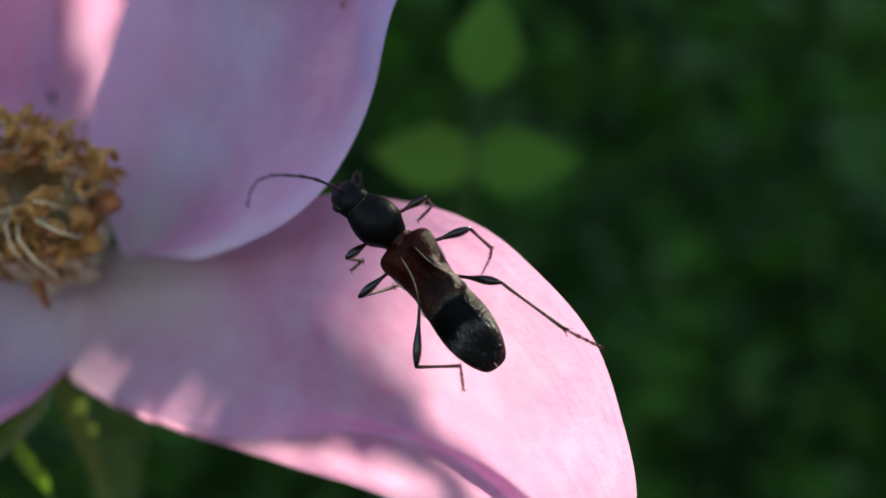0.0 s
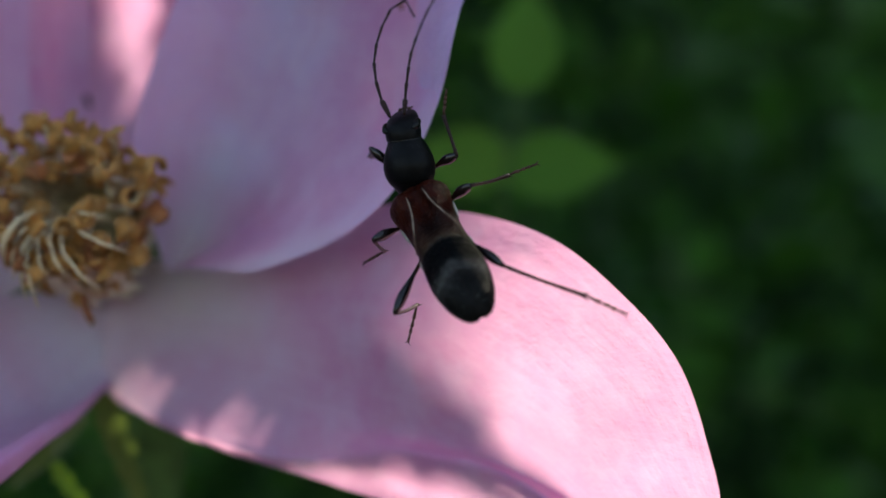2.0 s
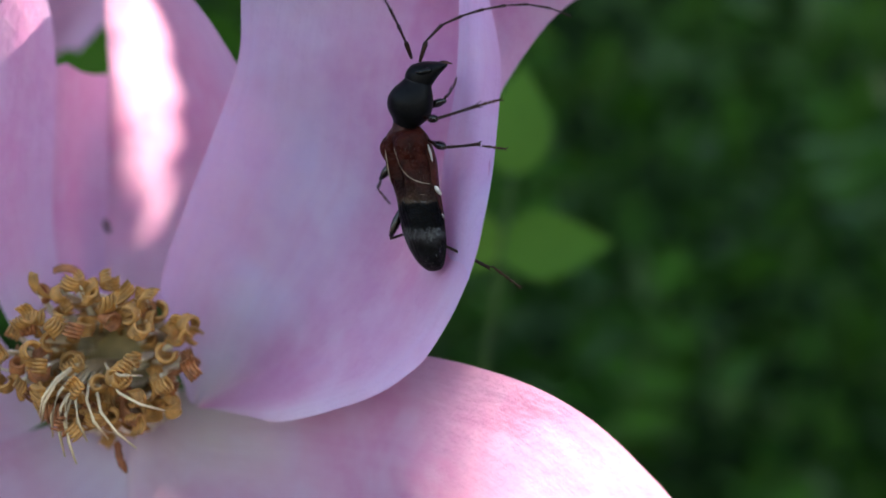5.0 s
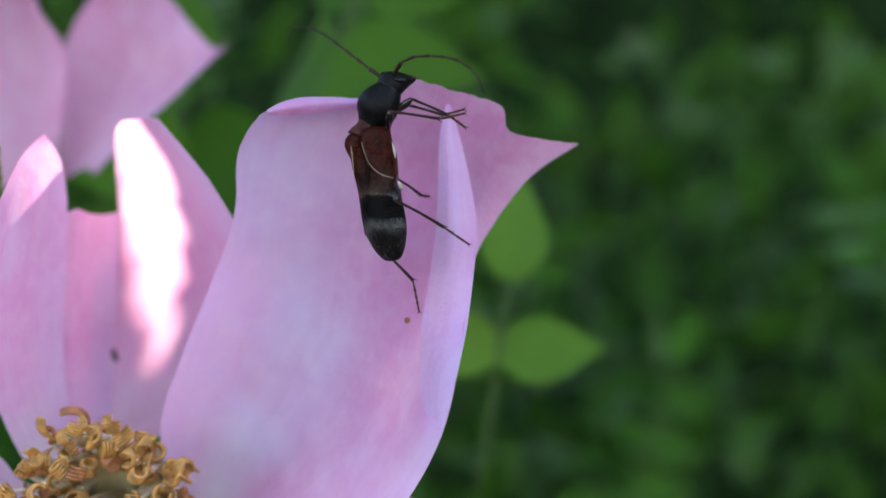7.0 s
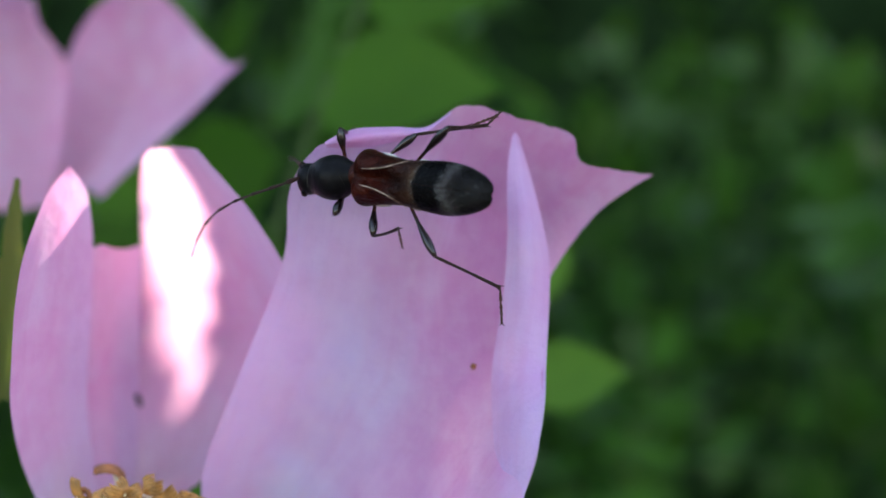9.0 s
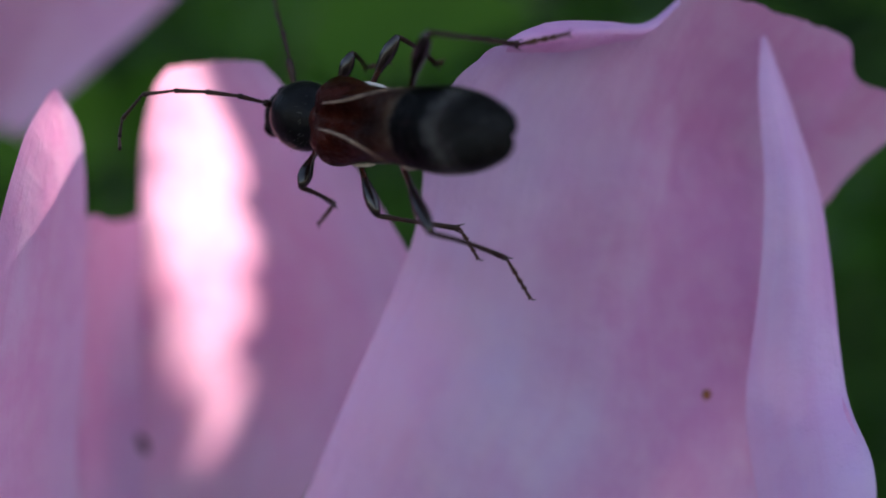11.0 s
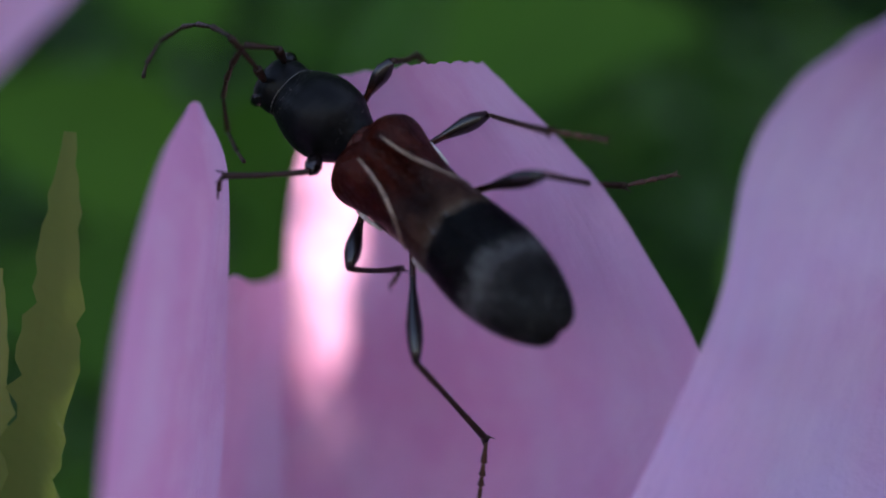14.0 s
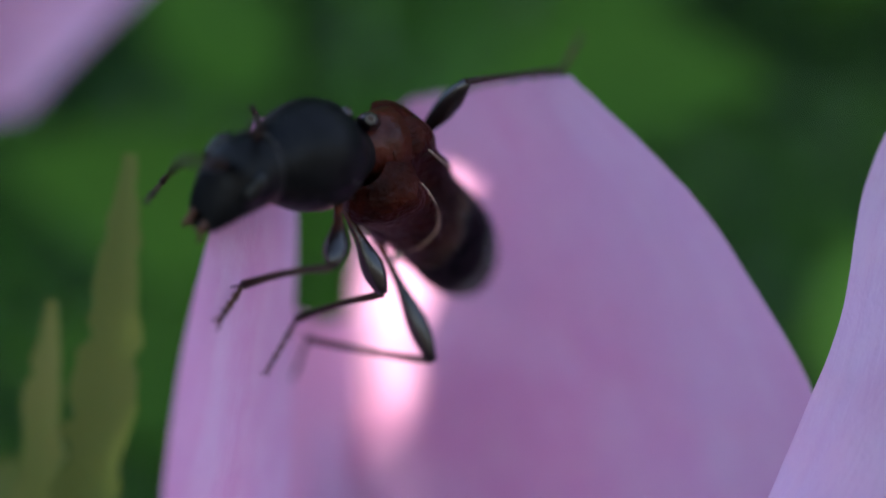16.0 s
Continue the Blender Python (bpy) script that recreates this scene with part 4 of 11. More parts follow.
for s in (1, -1):
    for path, wide in (([(-0.95, 1.12, -0.22), (-1.3, 1.08, -0.30), (-1.7, 1.03, -0.34)], 0.055), ([(-2.75, 0.98, -0.22), (-3.0, 0.98, -0.36), (-3.2, 0.92, -0.52)], 0.10), ([(-3.95, 1.00, -0.20), (-4.1, 0.97, -0.32), (-4.2, 0.92, -0.42)], 0.06)):
        bm = bmesh.new()
        tube(bm, spline([(x, s * y, z) for x, y, z in path], 7), [wide * f for f in (0.3, 0.8, 1, 1, 0.95, 0.7, 0.3)], 7)
        part("hair_patch", bm, M_WHITE_HAIR, beetle, "small patch of dense white hair on the flank")


def femur(n):
    """A thigh along x: thin at the hip, swollen into a club before the knee."""
    bm = bmesh.new()
    xs = (0, 0.2, 0.4, 0.55, 0.7, 0.82, 0.92, 1.0)
    tube(bm, [(x * n, 0, 0.05 * math.sin(math.pi * x)) for x in xs], [0.08, 0.07, 0.08, 0.135, 0.185, 0.18, 0.13, 0.08], 10, flat=1.2)
    return part("femur", bm, M_THIGH, beetle)


def tibia(n):
    """A thin shin along x with two spurs at its end."""
    bm = bmesh.new()
    xs = (0, 0.1, 0.3, 0.5, 0.7, 0.9, 1.0)
    tube(bm, [(x * n, 0, -0.06 * math.sin(math.pi * x)) for x in xs], [0.06, 0.075, 0.062, 0.062, 0.068, 0.08, 0.085], 8)
    for s in (1, -1):
        tube(bm, [(n * 0.97, s * 0.06, 0), (n + 0.16, s * 0.15, -0.02)], [0.035, 0.008], 5)
    r = random.Random(7)
    for k in range(int(16 * n)):
        p, a = Vector((r.uniform(0.15, 1) * n, 0, -0.05)), r.uniform(0, 6.28)
        o = Vector((0, math.cos(a), math.sin(a)))
        p += o * 0.06
        q = p + Vector((0.12, 0, 0)) + o * 0.07
        bm.faces.new([bm.verts.new(v * MM) for v in (p, p + Vector((0.012, 0, 0)), q)])
    return part("tibia", bm, M_LEG, beetle)


def tarsus(n):
    """A foot along x: four small joints, each wider at its end, and two claws."""
    bm = bmesh.new()
    x = 0.0
    for k, f in enumerate((0.36, 0.22, 0.17, 0.25)):
        w = 0.085 if k < 3 else 0.05
        tube(bm, [(x, 0, 0), (x + f * n * 0.5, 0, 0.01), (x + f * n * 1.03, 0, 0)], [0.04, 0.055, w], 7, flat=0.7)
        x += f * n
    for s in (1, -1):
        tube(bm, spline([(n * 0.97, 0, 0), (n + 0.07, s * 0.08, 0.02), (n + 0.10, s * 0.12, -0.05)], 5), [0.03, 0.028, 0.02, 0.015, 0.008], 5)
    return part("tarsus", bm, M_FOOT, beetle)


def feeler(k):
    """One joint of a feeler along x, thicker at its end; the first is the stout one at the head."""
    bm = bmesh.new()
    n = 0.95
    if k == 0:
        tube(bm, [(0, 0, 0), (n * 0.12, 0, 0), (n * 0.5, 0, 0), (n * 0.85, 0, 0), (n * 0.98, 0, 0)], [0.06, 0.075, 0.10, 0.115, 0.08], 8)
    else:
        r = 0.078 - 0.0045 * k
        tube(bm, [(-0.02, 0, 0), (0.1, 0, 0), (n * 0.4, 0, 0), (n * 0.8, 0, 0), (n * 0.95, 0, 0), (n + 0.01, 0, 0)], [r * 0.55, r * 0.7, r * 0.8, r, r * 1.15, r * 0.8], 8)
    return part("feeler_section", bm, M_LEG, beetle)


lf_femur = femur(1.60)
lf_tibia = tibia(1.85)
lf_tarsus = tarsus(1.00)
lm_femur = femur(1.95)
lm_tibia = tibia(2.30)
lm_tarsus = tarsus(1.15)
lh_femur = femur(2.75)
lh_tibia = tibia(3.10)
lh_tarsus = tarsus(1.50)
rf_femur = femur(1.60)
rf_tibia = tibia(1.85)
rf_tarsus = tarsus(1.00)
rm_femur = femur(1.95)
rm_tibia = tibia(2.30)
rm_tarsus = tarsus(1.15)
rh_femur = femur(2.75)
rh_tibia = tibia(3.10)
rh_tarsus = tarsus(1.50)
left_feeler = [feeler(k) for k in range(8)]
right_feeler = [feeler(k) for k in range(8)]

cam.data.dof.focus_object = beetle          # the lens follows the beetle


def motions():
    walk(beetle, [
        (0, at(-1.77, -8.00, 0.36, -80.7, -51.4, 169.9)),
        (0.5, at(-2.13, -8.00, 0.91, -81.1, -54.6, 170.7)),
        (1, at(-2.61, -8.00, 1.36, -82.7, -53.7, 173.1)),
        (1.5, at(-3.50, -8.00, 1.90, -83.3, -50.6, 173.2)),
        (2, at(-3.91, -7.50, 2.66, -41.0, -44.0, 121.0)),
        (2.5, at(-5.54, -7.00, 3.63, -64.7, -45.7, 139.1)),
        (3, at(-5.23, -6.50, 4.56, -72.3, -59.6, 144.9)),
        (5.5, at(-5.84, -2.20, 15.01, -128.9, -80.8, 158.2)),
        (6, at(-5.72, -2.20, 16.42, -71.1, -75.0, 96.4)),
        (6.5, at(-6.48, -2.20, 18.18, -125.8, -81.2, 162.2)),
        (7, at(-6.61, -2.60, 20.76, -126.4, -78.6, 178.0)),
        (7.5, at(-7.94, -3.00, 21.03, -68.4, -47.3, 141.0)),
        (8, at(-8.19, -3.00, 22.17, -67.9, -43.2, 147.8)),
        (8.5, at(-9.13, -3.20, 21.04, -82.1, -29.6, 168.9)),
        (9, at(-10.04, -3.20, 20.06, -88.7, -8.2, 149.3)),
        (9.5, at(-11.40, -3.20, 19.90, -86.2, -10.2, 143.4)),
        (10.3, at(-13.80, -2.80, 20.30, -85.0, -8.4, 136.6)),
        (11.2, at(-16.60, 0.50, 19.00, -83.7, -5.8, 127.5)),
        (12, at(-17.25, 4.20, 16.20, -83.0, -3.8, 120.8)),
        (12.5, at(-17.41, 5.00, 17.31, -44.3, -44.4, 119.7)),
        (13, at(-18.25, 5.30, 18.68, -58.5, -48.9, 135.1)),
        (13.5, at(-19.08, 5.40, 19.35, -53.9, -44.0, 127.3)),
        (14, at(-20.28, 5.20, 20.04, -63.6, -39.1, 139.8)),
        (14.5, at(-20.76, 4.80, 20.81, -66.1, -37.5, 138.7)),
        (15, at(-20.84, 4.00, 20.72, -110.3, -31.9, -143.4)),
        (15.5, at(-21.80, 3.00, 21.06, -99.4, -33.9, -132.9)),
        (16, at(-21.97, 2.00, 19.99, -94.2, -18.5, -116.8)),
    ])
    walk(fore, [
        (0, at(0.00, 0.00, 0.00, -1.7, -10.6, 12.2)),
        (0.5, at(0.00, 0.00, 0.00, -2.8, -10.7, 20.5)),
        (1, at(0.00, 0.00, 0.00, 1.1, -11.1, -8.1)),
        (1.5, at(0.00, 0.00, 0.00, 2.8, -11.1, -20.3)),
        (2, at(0.00, 0.00, 0.00, -0.1, -42.7, -23.2)),
        (2.5, at(0.00, 0.00, 0.00, -14.8, -27.2, -34.8)),
        (3, at(0.00, 0.00, 0.00, -32.1, -16.9, -29.5)),
        (5.5, at(0.00, 0.00, 0.00, -13.6, 19.9, -24.7)),
        (6, at(0.00, 0.00, 0.00, -5.1, 11.3, -29.0)),
        (6.5, at(0.00, 0.00, 0.00, -13.5, 18.7, -26.7)),
        (7, at(0.00, 0.00, 0.00, -12.4, 26.0, -31.0)),
        (7.5, at(0.00, 0.00, 0.00, 7.3, -19.8, -16.7)),
        (8, at(0.00, 0.00, 0.00, 3.3, 2.8, -5.7)),
        (8.5, at(0.00, 0.00, 0.00, -4.5, 27.7, 10.3)),
        (9, at(0.00, 0.00, 0.00, -6.0, -0.9, 10.0)),
        (9.5, at(0.00, 0.00, 0.00, -3.7, 9.2, 4.9)),
        (10.3, at(0.00, 0.00, 0.00, 3.8, 10.3, 0.5)),
        (11.2, at(0.00, 0.00, 0.00, 14.1, 12.7, -5.3)),
        (12, at(0.00, 0.00, 0.00, 21.4, 15.0, -9.2)),
        (12.5, at(0.00, 0.00, 0.00, 7.0, -0.9, -9.4)),
        (13, at(0.00, 0.00, 0.00, 11.5, 11.6, -20.4)),
        (13.5, at(0.00, 0.00, 0.00, 5.5, -5.0, -8.2)),
        (14, at(0.00, 0.00, 0.00, -3.4, -11.0, 7.0)),
        (14.5, at(0.00, 0.00, 0.00, 2.3, -36.5, 25.0)),
        (15, at(0.00, 0.00, 0.00, 37.8, 21.7, 24.3)),
        (15.5, at(0.00, 0.00, 0.00, 46.1, 35.6, 33.4)),
        (16, at(0.00, 0.00, 0.00, 60.2, 23.3, 34.6)),
    ])
    # the added unseen leaves shift to shade sun patches later on
    walk(moving_blocker, [(0, blocker_pose(-12.6, 28.0)), (5, blocker_pose(-12.4, 28.2)), (9.6, blocker_pose(-12.8, 28.0)), (11.6, blocker_pose(-16.4, 28.0)), (12.6, blocker_pose(-16.6, 27.8)), (13.4, blocker_pose(-17.9, 24.4)), (14.5, blocker_pose(-18.1, 24.5)), (16, blocker_pose(-18.0, 24.3))])
    walk(moving_blocker_low, [(0, blocker_pose(-28.4, 9.5, 260)), (9.5, blocker_pose(-28.2, 9.8, 260)), (12.9, blocker_pose(-28.0, 9.6, 260)), (13.7, blocker_pose(-22.7, 11.4, 260)), (16, blocker_pose(-22.6, 11.6, 260))])
    walk(moving_blocker_end, [(0, blocker_pose(-12.5, 18.6, 130, 25)), (9.5, blocker_pose(-12.3, 18.7, 130, 25)), (12.6, blocker_pose(-16.0, 18.4, 130, 25)), (13.4, blocker_pose(-19.2, 17.0, 130, 25)), (16, blocker_pose(-19.3, 16.9, 130, 25))])
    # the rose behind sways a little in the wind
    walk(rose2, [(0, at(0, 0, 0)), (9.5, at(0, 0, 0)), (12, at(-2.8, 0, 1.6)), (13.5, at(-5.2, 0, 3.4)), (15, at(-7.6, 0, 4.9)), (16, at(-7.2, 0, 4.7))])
    walk(lf_femur, [
        (0, at(0.70, 0.70, -0.37, 0.0, -32.7, 92.8)),
        (0.25, at(0.65, 0.74, -0.37, 0.0, -21.0, 73.5)),
        (0.5, at(0.60, 0.78, -0.38, 0.0, -7.6, 57.2)),
        (0.75, at(0.75, 0.61, -0.36, 0.0, -7.0, 61.1)),
        (1, at(0.90, 0.44, -0.34, 0.0, -6.4, 65.0)),
        (1.25, at(0.94, 0.34, -0.33, -0.0, -5.2, 72.7)),
        (1.5, at(0.97, 0.25, -0.32, -0.0, -3.9, 80.4)),
        (1.75, at(1.00, 0.20, -0.09, 0.0, -25.2, 57.1)),
        (2, at(1.03, 0.15, 0.14, 0.0, -41.5, 25.4)),
        (2.25, at(1.02, -0.03, -0.04, 0.0, -52.4, 74.7)),
        (2.5, at(1.01, -0.21, -0.21, 0.0, -39.9, 122.4)),
        (2.75, at(0.96, -0.25, -0.34, 0.0, -33.0, 90.5)),
        (3, at(0.90, -0.28, -0.47, 0.0, -19.5, 65.1)),
        (3.8, at(0.81, -0.14, -0.58, -0.0, -10.9, 52.1)),
        (4.6, at(0.73, 0.01, -0.70, 0.0, 35.6, -73.6)),
        (5.5, at(0.63, 0.17, -0.83, -0.0, 28.6, -97.1)),
        (5.75, at(0.71, 0.15, -0.76, 0.0, 14.2, -122.1)),
        (6, at(0.79, 0.13, -0.68, 0.0, -2.5, -143.9)),
        (6.25, at(0.72, 0.14, -0.75, 0.0, 28.0, -114.7)),
        (6.5, at(0.65, 0.14, -0.82, 0.0, 48.4, -67.4)),
        (6.75, at(0.61, 0.15, -0.85, 0.0, 42.5, -74.6)),
        (7, at(0.57, 0.16, -0.87, 0.0, 36.1, -80.5)),
        (7.25, at(0.78, 0.25, -0.51, 0.0, 4.4, -162.2)),
        (7.5, at(0.99, 0.34, -0.15, 0.0, -34.4, 122.2)),
        (7.75, at(0.88, 0.42, -0.32, 0.0, -29.3, 90.0)),
        (8, at(0.78, 0.50, -0.50, 0.0, -17.5, 62.5)),
        (8.25, at(0.55, 0.54, -0.67, 0.0, -21.1, 77.5)),
        (8.5, at(0.31, 0.57, -0.83, 0.0, -23.3, 93.0)),
        (8.75, at(0.49, 0.60, -0.69, -0.0, -34.2, 95.4)),
        (9, at(0.66, 0.62, -0.54, 0.0, -44.9, 98.6)),
        (9.25, at(0.64, 0.59, -0.60, -0.0, -46.0, 88.8)),
        (9.5, at(0.61, 0.57, -0.65, -0.0, -46.1, 78.8)),
        (10.3, at(0.66, 0.57, -0.58, -0.0, -38.9, 94.0)),
        (11.1, at(0.70, 0.58, -0.52, 0.0, -29.4, 106.9)),
        (12, at(0.76, 0.58, -0.45, -0.0, -18.3, 118.0)),
        (12.25, at(0.80, 0.53, -0.43, 0.0, -29.3, 113.4)),
        (12.5, at(0.85, 0.48, -0.42, 0.0, -40.0, 107.7)),
        (12.75, at(0.84, 0.42, -0.47, 0.0, -49.8, 104.4)),
        (13, at(0.84, 0.37, -0.52, 0.0, -59.3, 99.3)),
        (13.25, at(0.85, 0.42, -0.45, 0.0, -54.2, 102.3)),
        (13.5, at(0.86, 0.48, -0.38, -0.0, -49.1, 104.6)),
        (13.75, at(0.82, 0.55, -0.38, -0.0, -50.8, 123.1)),
        (14, at(0.77, 0.62, -0.38, 0.0, -49.6, 141.9)),
        (14.25, at(0.67, 0.75, -0.16, 0.0, -49.6, 144.8)),
        (14.5, at(0.56, 0.89, 0.06, 0.0, -49.6, 147.6)),
        (14.75, at(0.44, 0.92, -0.13, 0.0, -66.9, 102.0)),
        (15, at(0.31, 0.95, -0.33, 0.0, -58.7, 38.8)),
        (15.25, at(0.22, 0.96, -0.36, 0.0, -52.0, 52.6)),
        (15.5, at(0.12, 0.97, -0.40, -0.0, -44.1, 62.5)),
        (15.75, at(0.18, 1.00, -0.24, 0.0, -30.2, 70.1)),
        (16, at(0.24, 1.02, -0.09, 0.0, -15.9, 75.7)),
    ])
    walk(lf_tibia, [
        (0, at(0.63, 2.04, 0.49, 0.0, 76.2, -121.3)),
        (0.25, at(1.07, 2.17, 0.20, 0.0, 76.5, -23.0)),
        (0.5, at(1.46, 2.12, -0.17, 0.0, 58.3, 3.7)),
        (0.75, at(1.52, 2.00, -0.16, 0.0, 57.3, 22.0)),
        (1, at(1.57, 1.88, -0.16, -0.0, 53.9, 38.3)),
        (1.25, at(1.41, 1.87, -0.18, -0.0, 62.5, 38.9)),
        (1.5, at(1.24, 1.82, -0.21, 0.0, 71.2, 40.1)),
        (1.75, at(1.79, 1.42, 0.59, 0.0, 63.2, 20.0)),
        (2, at(2.12, 0.67, 1.20, 0.0, 53.7, 9.2)),
        (2.25, at(1.28, 0.91, 1.23, 0.0, 59.0, 13.9)),
        (2.5, at(0.36, 0.83, 0.81, -0.0, 64.0, 20.3)),
        (2.75, at(0.95, 1.10, 0.53, 0.0, 66.8, 22.4)),
        (3, at(1.54, 1.09, 0.07, 0.0, 69.6, 25.0)),
        (3.8, at(1.78, 1.10, -0.28, 0.0, 63.5, 47.6)),
        (4.6, at(1.09, -1.24, -1.63, 0.0, 54.8, 61.6)),
        (5.5, at(0.45, -1.22, -1.60, 0.0, 44.3, 71.0)),
        (5.75, at(-0.11, -1.16, -1.15, 0.0, 54.5, 69.0)),
        (6, at(-0.50, -0.81, -0.61, 0.0, 64.7, 65.5)),
        (6.25, at(0.13, -1.14, -1.50, -0.0, 63.9, 67.1)),
        (6.5, at(1.05, -0.84, -2.02, 0.0, 63.1, 68.7)),
        (6.75, at(0.92, -0.99, -1.93, 0.0, 75.1, -135.5)),
        (7, at(0.78, -1.12, -1.82, -0.0, 34.6, -122.5)),
        (7.25, at(-0.74, -0.24, -0.63, 0.0, 67.2, -98.4)),
        (7.5, at(0.29, 1.46, 0.76, 0.0, 69.1, 11.3)),
        (7.75, at(0.88, 1.82, 0.46, 0.0, 73.2, -119.1)),
        (8, at(1.48, 1.86, -0.02, 0.0, 40.6, -140.1)),
        (8.25, at(0.87, 2.00, -0.09, 0.0, 58.8, -119.9)),
        (8.5, at(0.24, 2.04, -0.20, 0.0, 68.8, -73.3)),
        (8.75, at(0.36, 1.91, 0.21, 0.0, 69.6, -35.4)),
        (9, at(0.49, 1.74, 0.59, 0.0, 63.2, -5.9)),
        (9.25, at(0.66, 1.71, 0.55, 0.0, 61.7, -12.2)),
        (9.5, at(0.82, 1.66, 0.51, 0.0, 60.0, -17.9)),
        (10.3, at(0.57, 1.82, 0.42, 0.0, 69.1, 2.1)),
        (11.1, at(0.30, 1.91, 0.27, -0.0, 73.4, 41.6)),
        (12, at(0.05, 1.92, 0.05, 0.0, 68.4, 82.6)),
        (12.25, at(0.25, 1.81, 0.35, 0.0, 75.0, 18.3)),
        (12.5, at(0.47, 1.64, 0.61, 0.0, 62.3, -27.2)),
        (12.75, at(0.59, 1.42, 0.75, 0.0, 59.3, -23.3)),
        (13, at(0.71, 1.17, 0.85, -0.0, 56.3, -20.1)),
        (13.25, at(0.65, 1.34, 0.85, 0.0, 56.3, -18.8)),
        (13.5, at(0.60, 1.49, 0.83, 0.0, 56.3, -17.5)),
        (13.75, at(0.26, 1.39, 0.86, 0.0, 19.8, 28.6)),
        (14, at(-0.05, 1.26, 0.84, 0.0, -23.2, 54.4)),
        (14.25, at(-0.18, 1.35, 1.06, -0.0, -1.4, 59.3)),
        (14.5, at(-0.31, 1.45, 1.28, 0.0, 20.5, 64.1)),
        (14.75, at(0.31, 1.54, 1.34, 0.0, 17.3, 61.4)),
        (15, at(0.96, 1.47, 1.04, 0.0, 14.2, 58.8)),
        (15.25, at(0.82, 1.74, 0.90, -0.0, 42.6, 76.2)),
        (15.5, at(0.66, 1.99, 0.72, 0.0, 64.3, 118.4)),
        (15.75, at(0.65, 2.30, 0.56, 0.0, 71.1, 119.6)),
        (16, at(0.62, 2.52, 0.35, 0.0, 77.9, 122.1)),
    ])
